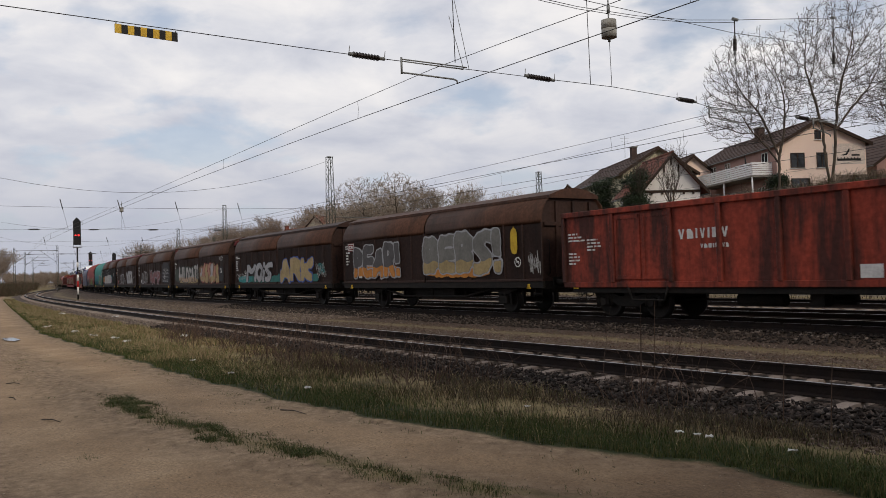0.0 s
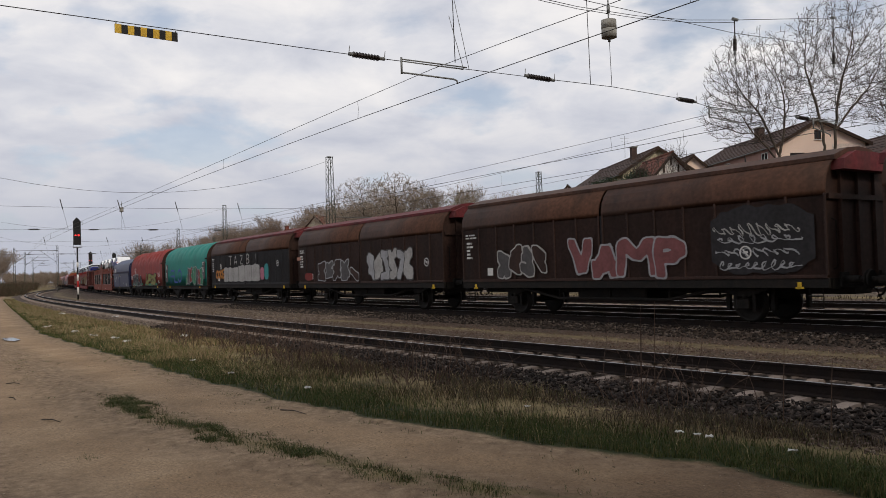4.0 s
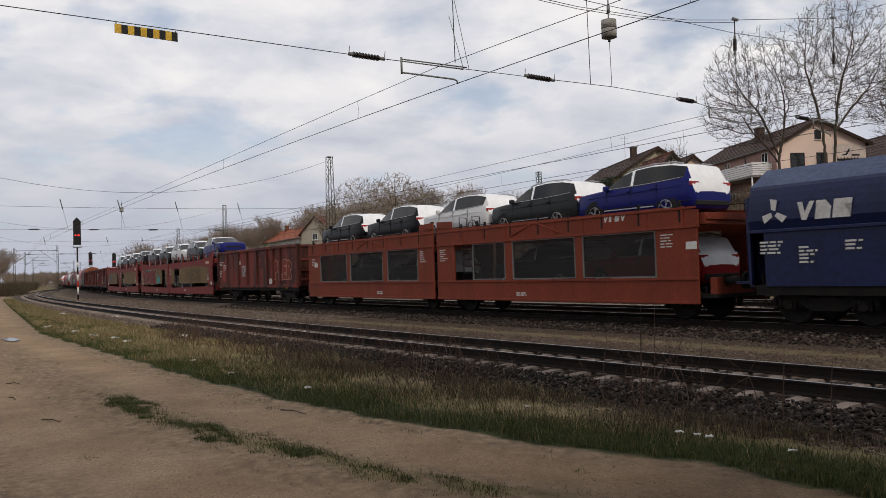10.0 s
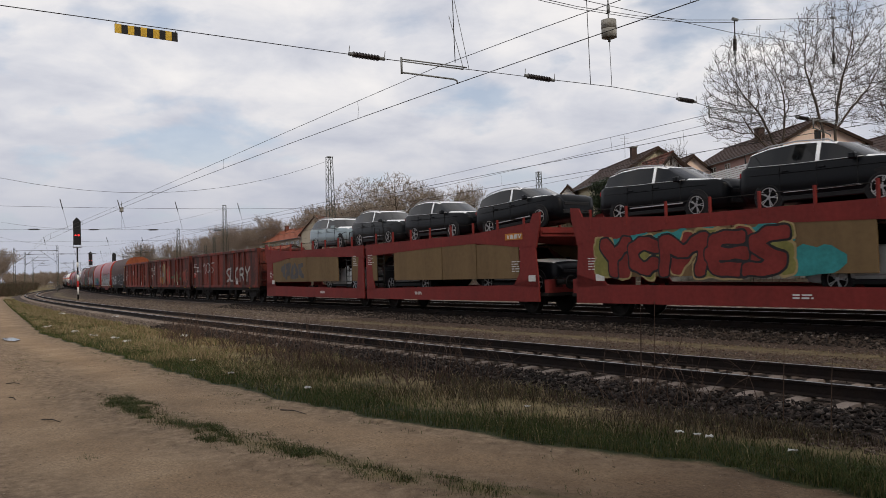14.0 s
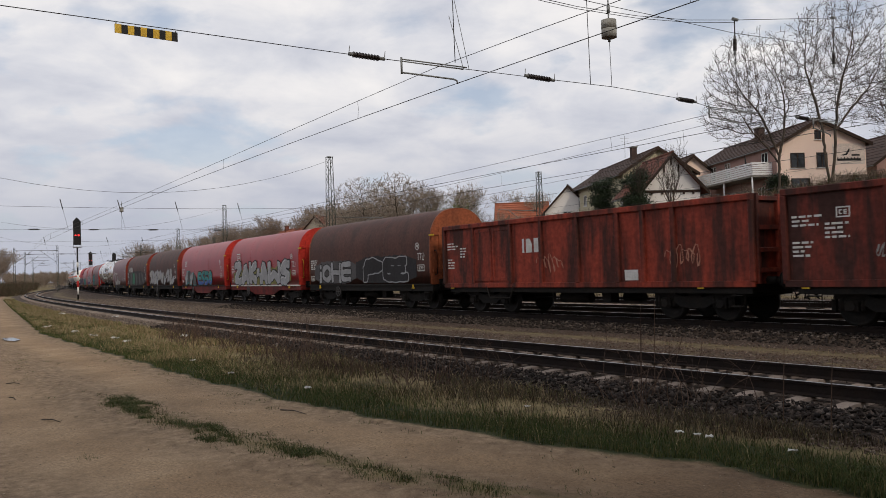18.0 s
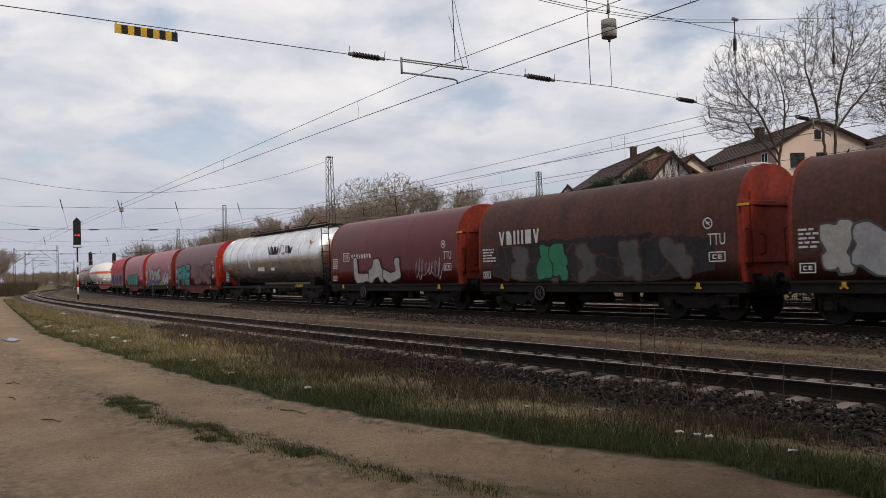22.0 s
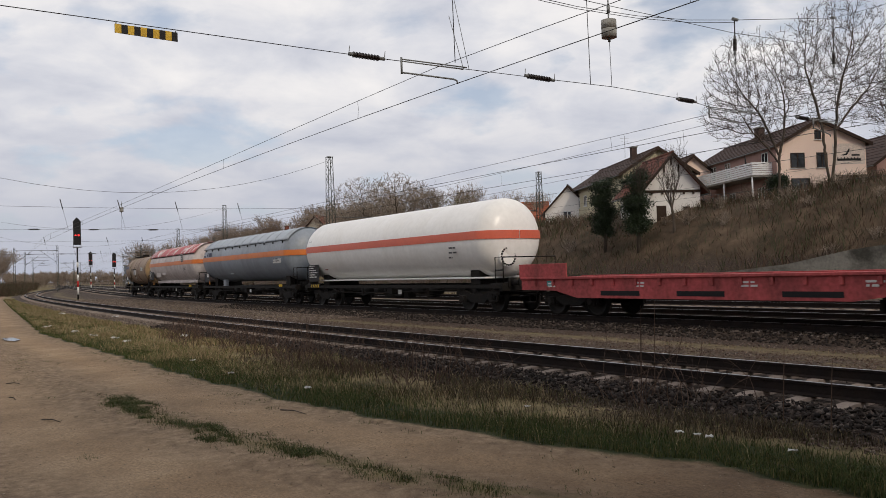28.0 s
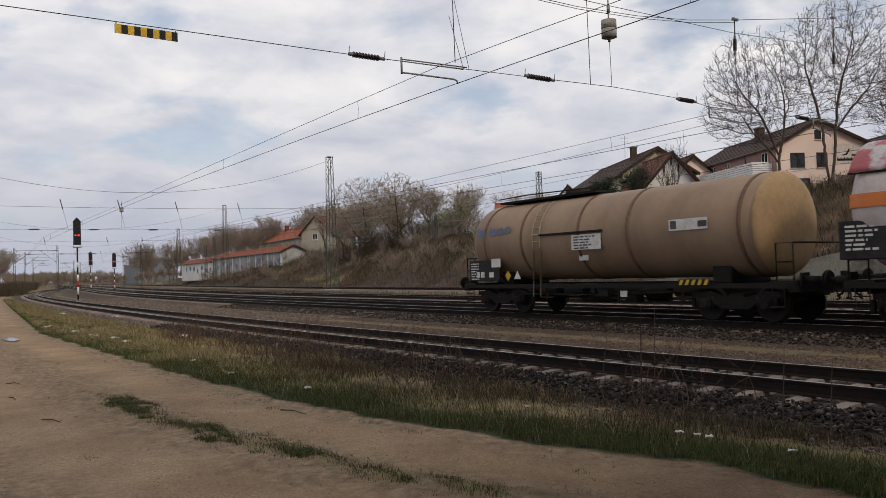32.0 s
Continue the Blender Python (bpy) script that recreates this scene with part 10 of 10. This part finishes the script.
w, H = open_wagon(-42.3, -56.4, "rust red open steel wagon with a large pale word mark", M_OPENRED)
block_word(w, -H + 3.3, 2.05, [0.3, 0.26, 0.1, 0.12], 0.46, -1.388, M_MARK, 0.2)
block_word(w, -H + 4.9, 2.05, [0.1, 0.3, 0.3], 0.46, -1.388, M_MARK, 0.2)
scrawl(w, -H + 5.6, -H + 6.9, 1.35, 2.0, M_SALMON, 16, y=-1.398)
scrawl(w, H - 3.2, H - 2.0, 1.4, 2.1, M_SALMON, 17, y=-1.398)

w, H = hood_wagon(-56.4, -69.0, "brown weathered hood wagon with orange ends and grey graffiti", M_HOODBROWN, paint("orange rusty end paint", (0.27, 0.075, 0.03), (0.13, 0.04, 0.02), amount=0.6))
blob(w, -5.0, -0.6, 1.08, 2.2, M_GREYPAINT, 53, y=-1.385)
graffiti(w, "iOHE", -2.8, 1.15, 3.4, 0.95, M_CHROME, M_SOOT, y=-1.392, weight=0.06, label="silver graffiti letters with black shade")
blob(w, -0.6, 4.6, 1.08, 2.3, M_SOOT, 14, y=-1.385)
graffiti(w, "PE", 2.0, 1.15, 3.6, 1.05, M_SOOT, M_CHROME, y=-1.395, weight=0.1)

w, H = hood_wagon(-69.0, -81.25, "glossy crimson hood wagon with fat silver graffiti letters", M_HOODRED, M_ENDRED, 0.5, M_BELLY, M_MARK)
blob(w, -4.9, 4.4, 1.05, 2.1, M_OLIVE, 15, y=-1.385, rag=0.3)
graffiti(w, "ZAK.AWS", -0.2, 1.08, 8.9, 1.38, M_CHROME, M_SOOT, y=-1.39, weight=0.11, shine=M_MARK)
framed_box(w, -4.2, 2.55, 0.6, 0.42, -1.388, 0.045)

w, H = hood_wagon(-81.25, -93.4, "crimson hood wagon with silver and turquoise graffiti", M_HOODRED, M_ENDRED, 0.5, M_BELLY)
wild_piece(w, -4.3, -1.4, 1.1, 2.1, [M_CHROME, M_GREYPAINT], M_CYAN, 53, y=-1.39, n=4, label="silver graffiti with turquoise edge")
graffiti(w, "ES58", 0.9, 1.1, 3.6, 0.95, M_CYAN, M_SOOT, y=-1.39, weight=0.07, shine=M_SANDPAINT, low=M_BLUEPAINT)
framed_box(w, -4.3, 2.45, 0.55, 0.36, -1.388, 0.045)

w, H = hood_wagon(-93.4, -105.5, "brown weathered hood wagon with drippy white graffiti", M_HOODBROWN, M_ENDDIRTY)
wild_piece(w, -4.6, 4.2, 1.1, 2.35, [M_WHITEPAINT, M_CHROME], M_GREYPAINT, 54, y=-1.39, n=12, label="drippy white and silver graffiti")

w, H = hood_wagon(-105.5, -117.55, "brown weathered hood wagon with soot-black graffiti and a green figure", M_HOODBROWN, M_ENDDIRTY)
blob(w, -4.6, 4.6, 1.06, 2.45, M_SOOT, 17, y=-1.385)
block_word(w, -4.2, 2.35, [0.3, 0.28, 0.1, 0.1, 0.1, 0.3, 0.3], 0.46, -1.392, M_MARK, 0.22)
wild_piece(w, -4.4, 3.8, 1.1, 2.3, [M_SOOT, M_GREYPAINT], M_HOODBROWN, 55, y=-1.388, n=10)
wild_piece(w, -2.2, -0.9, 1.15, 2.3, [M_GREENPAINT], M_SOOT, 56, y=-1.40, n=2)

w, H = hood_wagon(-117.55, -129.5, "wine red hood wagon with blocky white graffiti", M_HOODDARK, M_ENDDIRTY)
graffiti(w, "LAJ", -0.9, 1.12, 4.0, 1.1, M_WHITEPAINT, M_SOOT, y=-1.39, weight=0.11)
framed_box(w, -4.0, 2.1, 0.6, 0.4, -1.388, 0.045)
block_word(w, -3.2, 2.2, [0.16] * 8, 0.2, -1.388, M_MARK, 0.4)
scrawl(w, 2.2, 4.3, 1.2, 2.1, M_CHROME, 23, y=-1.388, loops=8)

# silver tank
w, H = wagon("tank_wagon", -129.5, -146.0, "silver aluminium-clad tank wagon with hoops and dark grime below", "tank wagon")
x0, x1, r, zc = -H + 0.55, H - 1.15, 1.45, 2.60
tank_gear(w, H, x0, x1, r, zc, False)
part("tank", tank_shell(bmesh.new(), x0, x1, r, zc, 0.5), M_SILVER, w)
for k in range(11):
    part("hoop", hoop(bmesh.new(), x0 + 0.5 + k * (x1 - x0 - 1.05) / 10, 0.035, r, zc), M_SILVER, w)
part("white_stripe", hoop(bmesh.new(), x0 + 5.2, 0.16, r + 0.004, zc, 168, 205, 10), M_MARK, w)
part("walkway", boxes((x0 + 3.2, x1 - 0.3, -0.38, 0.38, zc + r + 0.02, zc + r + 0.08)), M_GEAR, w)
part("walkway_rail", tubes([[(x0 + 3.2, -0.45, zc + r + 0.15), (x1 - 0.2, -0.45, zc + r + 0.15)], [(x0 + 3.6, -0.6, zc + r), (x0 + 3.8, -0.7, zc + r + 0.2), (x0 + 5.2, -0.7, zc + r + 0.2), (x0 + 5.4, -0.6, zc + r)]], 0.025), M_GEAR, w)
part("ladder", rods(*[((x1 + 0.1, -0.95, z), (x1 + 0.1, -0.55, z), 0.016) for z in np.arange(1.2, 3.9, 0.3)], ((x1 + 0.1, -0.95, 1.0), (x1 - 0.1, -0.95, 4.0), 0.022), ((x1 + 0.1, -0.55, 1.0), (x1 - 0.1, -0.55, 4.0), 0.022), seg=6), M_GEAR, w)
block_word(w, x0 + 8.6, 2.72, [0.42, 0.34, 0.3, 0.3], 0.44, -r - 0.012, M_BLACK, 0.2)
ring_sign(w, x0 + 10.75, 2.94, 0.26, -r - 0.012, M_ENDRED, False)
block_word(w, x0 + 11.1, 2.72, [0.3, 0.34], 0.44, -r - 0.012, M_BLACK, 0.2)
bars(w, x0 + 0.7, 1.2, [(0, 0, 0.85, 0.75)], -1.34, M_SOOT)
small_print(w, x0 + 0.8, 1.8, 0.6, 6, 3, -1.346)
bars(w, x0 + 2.0, 1.95, [(0, 0, 0.35, 0.14)], -r + 0.06, M_ENDRED)
bars(w, x0 + 3.0, 1.85, [(0, 0, 0.2, 0.22)], -r + 0.10, M_DARKRED)
bars(w, x0 + 6.7, 1.85, [(0, 0, 0.5, 0.2), (0.55, 0, 0.5, 0.2), (2.1, 0, 0.5, 0.16)], -r + 0.08)
hazard_stripes(w, x1 - 2.6, 0.92)
bars(w, x1 - 0.6, 2.9, [(0, 0, 0.16, 0.4)], -1.36, M_ORANGEPAINT)
hand_wheel(w, x0 + 6.9, 0.78, -1.4, M_GREYPAINT)

w, H = hood_wagon(-146.0, -158.45, "dark red hood wagon with turquoise graffiti letters", M_HOODDARK, M_ENDRED, 0.5, M_BELLY)
graffiti(w, "FiRE", -2.9, 1.08, 3.4, 1.45, M_CYAN, M_SOOT, y=-1.39, weight=0.075, low=M_TEALPAINT, shine=M_CHROME)
graffiti(w, "ZONKE", 2.2, 1.2, 4.2, 1.25, M_HOODDARK, M_GREYPAINT, y=-1.39, weight=0.05)
w, H = hood_wagon(-158.45, -170.4, "crimson hood wagon with large silver-blue and yellow graffiti", M_HOODRED, M_ENDDIRTY, 0.3)
blob(w, -5.0, 4.4, 1.05, 1.6, M_OLIVE, 19, y=-1.385, rag=0.5)
graffiti(w, "LOOG", -1.6, 1.08, 5.6, 1.45, M_CHROME, M_SOOT, y=-1.39, weight=0.08, slant=0.3, shine=M_MARK, low=M_VIOLET, label="silver-blue graffiti letters with black outline")
wild_piece(w, 2.2, 4.3, 1.15, 2.2, [spray("pale violet graffiti", (0.40, 0.36, 0.45))], M_SOOT, 61, y=-1.392, n=5)
scrawl(w, 3.4, 5.4, 2.5, 3.1, M_WHITEPAINT, 24, y=-1.37)
framed_box(w, -3.6, 2.25, 0.5, 0.36, -1.388, 0.045)
w, H = hood_wagon(-170.4, -182.4, "crimson hood wagon with jagged green graffiti", M_HOODRED, M_ENDRED, 0.5, M_BELLY)
wild_piece(w, -3.4, 2.8, 1.08, 1.9, [M_GREENPAINT, M_CYAN], M_SOOT, 62, y=-1.398, n=9)
graffiti(w, "MiNE", -0.3, 1.1, 5.6, 1.0, M_CYAN, M_SOOT, y=-1.396, weight=0.1, slant=-0.15, label="jagged green graffiti letters")
w, H = tarp_wagon(-182.4, -194.1, "wagon with a scarlet tarpaulin above graffiti-covered sides", M_NEWTARP, skirt=M_HOODDARK, ripple=0.04, three=False, end=M_OPENBROWN)
wild_piece(w, -4.4, 4.6, 1.05, 2.2, [M_VIOLET, M_SOOT, M_VIOLET], M_OLIVE, 63, y=-1.392, n=9, label="violet and black graffiti with yellow outlines")
small_print(w, -H + 0.75, 1.95, 0.7, 4, 3, -1.392, 0.07, 0.05)

flat_wagon(-194.1, -210.1, "pinkish red empty flat wagon with rust patches")


def gas_tank(front, rear, label, body, r=1.45, zc=2.70, band=None):
    w, H = wagon("gas_tank_wagon", front, rear, label, "tank wagon")
    x0, x1 = -H + 0.5, H - 1.2
    tank_gear(w, H, x0, x1, r, zc)
    part("tank", tank_shell(bmesh.new(), x0, x1, r, zc, 0.75, 48), body, w)
    if band:
        bm = bmesh.new()
        for sgn in (0, 180):
            rows = []
            for a in (-3, 3, 9):
                aa = math.radians(sgn + a if sgn == 0 else 180 - a)
                ring = []
                for i in range(13):
                    q = i / 12 * math.pi / 2
                    ring.append((0.75 * (1 - math.cos(q)) - 0.04 * math.cos(q), (r + 0.022) * max(0.02, math.sin(q)) ** 0.8))
                ring = [(x0 + d, rr) for d, rr in ring] + [(x1 - d, rr) for d, rr in reversed(ring)]
                zz = zc + r * math.sin(math.radians(a))
                row = []
                for x, rr in ring:
                    h = zz - zc
                    yy = math.sqrt(max(rr * rr - h * h, 0.0004))
                    row.append(bm.verts.new((x, -yy if sgn else yy, zz)))
                rows.append(row)
            for p, q in zip(rows, rows[1:]):
                for i in range(len(p) - 1):
                    bm.faces.new((p[i], p[i + 1], q[i + 1], q[i])).smooth = True
        part("band", bm, band, w, "bright coloured band round the tank")
    return w, H, x0, x1, r, zc


w, H, x0, x1, r, zc = gas_tank(-210.1, -227.65, "white gas tank wagon with a red-orange band", M_WHITETANK, band=M_REDBAND)
ring = bmesh.new()
rod(ring, (x1 - 0.30, -0.45, zc - 0.72), (x1 - 0.10, -0.45, zc - 0.72), 0.36, seg=24)
mh = part("manhole", ring, M_WHITETANK, w)
part("bolt_ring", rods(*[((x1 - 0.1, -0.45 + 0.31 * math.cos(k * math.pi / 10), zc - 0.72 + 0.31 * math.sin(k * math.pi / 10)), (x1 - 0.06, -0.45 + 0.31 * math.cos(k * math.pi / 10), zc - 0.72 + 0.31 * math.sin(k * math.pi / 10)), 0.035) for k in range(20)], seg=6), M_GEAR, mh)
part("bottom_skirt", boxes((x0 + 1.2, x1 - 0.8, -0.98, 0.98, 1.20, 1.27), bevel=0.02), M_WHITETANK, w)
small_print(w, x1 - 2.4, 2.35, 0.5, 3, 5, -r - 0.0, 0.06, 0.12, M_GREYPAINT)
bars(w, x0 + 0.8, 3.1, [(0, 0, 0.35, 0.1), (0.25, -0.16, 0.35, 0.1)], -r + 0.09, M_GREYPAINT)
bars(w, x0 + 0.5, 1.2, [(0, 0, 1.2, 0.85)], -1.28, M_SOOT)
small_print(w, x0 + 0.6, 1.95, 1.0, 6, 8, -1.29, 0.05, 0.06)
bars(w, x0 + 2.1, 1.75, [(0, 0, 0.3, 0.22)], -1.12, M_DARKRED)
hazard_stripes(w, x0 + 0.9, 0.9)

w, H, x0, x1, r, zc = gas_tank(-227.65, -245.6, "grey gas tank wagon with orange band and sun shield", M_GREYTANK, band=M_ORANGE)
part("sun_shield", shell(bmesh.new(), [((r + 0.03) * math.cos(math.radians(a)), zc + (r + 0.03) * math.sin(math.radians(a))) for a in range(148, 31, -6)], list(np.linspace(x0 + 0.45, x1 - 0.55, 9)), 0.02), M_GREYTOP, w)
for k in range(11):
    part("shield_strap", hoop(bmesh.new(), x0 + 0.9 + k * 1.42, 0.045, r + 0.035, zc, 28, 152, 24, 0.02), M_GREYTOP, w)
    part("shield_bracket", boxes((x0 + 0.9 + k * 1.42, x0 + 0.945 + k * 1.42, -1.34, -1.28, 3.33, 3.47)), M_GEAR, w)
part("shield_edge", boxes((x0 + 0.45, x1 - 0.55, -1.305, -1.285, 3.45, 3.475)), M_GEAR, w)
bm = bmesh.new()
for k in range(3):
    a = math.pi / 2 + k * 2 * math.pi / 3
    bm.faces.new([bm.verts.new((px * math.cos(a) - pz * math.sin(a), -0.004, px * math.sin(a) + pz * math.cos(a))) for px, pz in [(0.04, -0.04), (0.22, -0.08), (0.25, 0.06), (0.06, 0.05)]])
part("emblem", bm, M_BLUE, w, at=pose(x0 + 1.1, -r - 0.0, 3.08))
block_word(w, x0 + 1.5, 2.98, [0.36, 0.30, 0.36], 0.26, -r + 0.015, M_BLUE, 0.15, 0.15)
bars(w, x1 - 2.3, 2.25, [(0, 0, 1.2, 0.3)], -r + 0.02)
small_print(w, x1 - 2.2, 2.45, 1.0, 2, 3, -r + 0.012, 0.05, 0.06, M_GREYPAINT)
bars(w, x0 + 5.6, 1.75, [(0, 0, 0.7, 0.26)], -r + 0.32, M_GREYTOP)
bars(w, x0 + 0.3, 1.25, [(0, 0, 1.0, 0.6), ], -1.27, M_SOOT)
bars(w, x0 + 0.9, 1.6, [(0, 0, 0.4, 0.22)], -1.28)
bars(w, x0 + 1.35, 1.1, [(0, 0, 0.25, 0.25)], -1.28, M_ORANGEPAINT)
bars(w, x1 - 1.7, 0.95, [(0, 0, 0.5, 0.14)], -1.35, M_YELLOW)
part("side_pipe", boxes((x0 + 4.6, x0 + 4.95, -1.3, -1.05, 0.9, 1.4), bevel=0.02), M_GREYTANK, w)

w, H, x0, x1, r, zc = gas_tank(-245.6, -263.35, "faded white gas tank wagon with peeling pink-red top", M_FADEDTANK, band=M_ORANGE)
part("sun_shield", shell(bmesh.new(), [((r + 0.05) * math.cos(math.radians(a)), zc + (r + 0.05) * math.sin(math.radians(a))) for a in range(152, 27, -6)], list(np.linspace(x0 + 0.3, x1 - 0.35, 9)), 0.02), M_PEEL, w, "peeling pink-red sun shield")
part("shield_edge", boxes((x0 + 0.3, x1 - 0.4, -1.335, -1.295, 3.36, 3.40)), M_GEAR, w)
for k in range(6):
    part("shield_seam", hoop(bmesh.new(), x0 + 1.6 + k * 2.45, 0.16, r + 0.052, zc, 30, 150, 18), M_FADEDTANK, w)
bars(w, x1 - 3.9, 2.78, [(0, 0, 0.66, 0.62)], -r - 0.012)
bars(w, x1 - 3.86, 2.82, [(0, 0, 0.58, 0.54)], -r - 0.016, M_GREYPAINT)
ring_sign(w, x1 - 3.57, 3.09, 0.2, -r - 0.022, M_MARK)
bm = boxes((x0 + 0.05, x0 + 1.9, -1.36, -1.33, 1.5, 2.35), bevel=0.02)
part("name_board", bm, M_SOOT, w, "black board with pale writing")
small_print(w, x0 + 0.2, 2.2, 0.8, 6, 5, -1.366, 0.05, 0.05)
bars(w, x0 + 1.6, 1.12, [(0, 0, 0.28, 0.24)], -1.34, M_ORANGEPAINT)
small_print(w, x1 - 3.2, 2.4, 0.7, 3, 6, -r + 0.02, 0.05, 0.05, M_GREYPAINT)
scrawl(w, x0 + 3.4, x0 + 4.1, 1.75, 1.95, M_DARKRED, 31, y=-r + 0.2)
bars(w, x0 + 2.9, 1.75, [(0, 0, 1.7, 0.5), (2.2, 0.15, 1.2, 0.5)], -r + 0.14, M_FADEDTANK)
part("bottom_skirt", boxes((x0 + 1.8, x1 - 1.0, -1.02, 1.02, 1.22, 1.45), bevel=0.04), M_FADEDTANK, w)
bars(w, x1 - 2.0, 0.95, [(0, 0, 0.7, 0.14)], -1.35, M_YELLOW)

# last wagon
M_RUSTBAND = surface("rusty brown band", (0.15, 0.09, 0.06), (0.09, 0.055, 0.04), rough=0.7, big=2, fine=10)
w, H = wagon("tank_wagon", -263.35, -277.65, "grimy beige tank wagon with white notice plates, last of the train", "tank wagon")
x0, x1, r, zc = -H + 0.95, H - 1.3, 1.34, 2.47
tank_gear(w, H, x0, x1, r, zc)
part("tank", tank_shell(bmesh.new(), x0, x1, r, zc, 0.45), M_BROWNTANK, w)
part("tank_end", tank_shell(bmesh.new(), x1 - 0.62, x1 + 0.015, r + 0.006, zc, 0.31), M_OCHRE, w, "ochre domed tank end")
for x in (x0 + 0.9, x0 + 2.9, x0 + 5.6, x0 + 7.6, x1 - 0.75):
    part("hoop", hoop(bmesh.new(), x, 0.10, r, zc, thick=0.02), M_RUSTBAND, w)
part("walkway", boxes((x0 + 0.8, x0 + 5.6, -0.45, 0.45, zc + r + 0.05, zc + r + 0.12)), M_GEAR, w)
part("manhole", rods(((x0 + 4.2, 0, zc + r), (x0 + 4.2, 0, zc + r + 0.28), 0.3), seg=16), M_GEAR, w)
part("walkway_rail", tubes([[(x0 + 0.8, -0.5, zc + r + 0.22), (x0 + 2.4, -0.5, zc + r + 0.26), (x0 + 5.8, -0.5, zc + r + 0.2)]], 0.022), M_GEAR, w)
lad = []
for a in np.arange(60, -20, -9):
    p = math.radians(180 - a)
    lad.append(((x0 + 3.6, (r + 0.07) * math.cos(p), zc + (r + 0.07) * math.sin(p)), (x0 + 3.95, (r + 0.07) * math.cos(p), zc + (r + 0.07) * math.sin(p)), 0.014))
bm = rods(*lad, seg=5)
for dx in (3.6, 3.95):
    tube(bm, [(x0 + dx, (r + 0.07) * math.cos(math.radians(180 - a)), zc + (r + 0.07) * math.sin(math.radians(180 - a))) for a in range(62, -20, -8)] + [(x0 + dx, -1.42, 0.6)], 0.018)
part("ladder", bm, surface("pale steel ladder", (0.35, 0.29, 0.2), rough=0.5), w)
bars(w, x0 + 5.4, 2.05, [(0, 0, 1.25, 0.46)], -r - 0.03)
small_print(w, x0 + 5.5, 2.42, 1.0, 5, 6, -r - 0.036, 0.04, 0.045, M_GREYPAINT)
bars(w, x0 + 5.55, 1.72, [(0, 0, 0.4, 0.16)], -r + 0.14)
bars(w, x0 + 9.2, 2.42, [(0, 0, 1.25, 0.3)], -r - 0.03)
bars(w, x0 + 9.25, 2.46, [(0, 0, 0.2, 0.22), (0.9, 0.02, 0.28, 0.16)], -r - 0.036, M_GREYPAINT)
part("drip_edge", boxes((x0 + 3.9, x0 + 6.7, -r - 0.07, -r + 0.0, 2.56, 2.62)), M_GEAR, w)
part("name_board", boxes((x0 + 0.05, x0 + 1.75, -1.36, -1.33, 1.12, 1.86), bevel=0.02), M_SOOT, w, "black board with pale writing")
small_print(w, x0 + 0.15, 1.72, 0.45, 7, 15, -1.366, 0.04, 0.05)
bars(w, x0 + 0.5, 1.25, [(0, 0, 0.15, 0.2), (0.22, 0, 0.2, 0.2), (0.7, 0, 0.25, 0.18), (0.85, 0.35, 0.5, 0.3)], -1.366)
for k, (dx, mt) in enumerate(((2.25, M_YELLOW), (2.75, M_MARK))):
    bm = bmesh.new()
    pts = ((0, -0.18), (0.16, 0), (0, 0.18), (-0.16, 0)) if k == 0 else ((-0.18, -0.12), (0.18, -0.12), (0, 0.17))
    bm.faces.new([bm.verts.new((px, 0, pz)) for px, pz in pts])
    part("warning_sign", bm, mt, w, at=pose(x0 + dx, -1.37, 1.3))
hazard_stripes(w, x1 - 2.6, 0.95)
FAINT_BLUE = spray("faint blue graffiti", (0.16, 0.19, 0.27))
for k, (a, b) in enumerate(((0.55, 1.0), (1.25, 1.6), (1.65, 2.05), (2.1, 2.4))):
    blob(w, x0 + a, x0 + b, 2.62 + 0.03 * k, 3.02, FAINT_BLUE, 8 + k, y=-1.335, rag=0.7)

# ---------------------------------------------------------------- motion
SPEED_T = [-1, 4, 8, 12, 16, 20, 24, 28, 33]
SPEED_V = [13.63, 13.89, 14.22, 14.93, 15.54, 15.78, 15.80, 15.90, 16.23]
_t = np.linspace(-1, 33, 681)
_v = np.interp(_t, SPEED_T, SPEED_V)
_s = np.concatenate([[0], np.cumsum((_v[1:] + _v[:-1]) / 2 * (_t[1] - _t[0]))])


def gone(t):
    """Metres that the train has gone, counted from 16 s."""
    return float(np.interp(t, _t, _s) - np.interp(16, _t, _s))


def wagon_pose(middle, length, t):
    x = middle + gone(t)
    a, b = x + length * 0.33, x - length * 0.33
    ya, yb = float(main_y(a)), float(main_y(b))
    return pose((a + b) / 2, (ya + yb) / 2, 0, 0, 0, math.degrees(math.atan2(ya - yb, a - b)))


def motions():
    for w, front, rear in WAGONS:
        walk(w, [(t, wagon_pose((front + rear) / 2, front - rear, t)) for t in range(0, 33)])
    for c, front, rear, at in CARS:
        walk(c, [(t, wagon_pose((front + rear) / 2, front - rear, t) @ at) for t in range(0, 33)])
    turning = {}
    for ob in WHEELSETS:
        key = tuple(round(c, 3) for c in ob.matrix_basis.translation)
        if key not in turning:
            p0 = ob.matrix_basis.translation.copy()
            rows, n = [], 760
            for i in range(n + 1):
                t = 32 * i / n
                rows.append((t, pose(p0.x, p0.y, p0.z, 0, math.degrees(gone(t) / 0.46), 0)))
            walk(ob, rows)
            turning[key] = ob.animation_data
        else:
            src = turning[key]
            ob.rotation_mode = "QUATERNION"
            ob.animation_data_create()
            ob.animation_data.action = src.action
            ob.animation_data.action_slot = src.action_slot


motions()
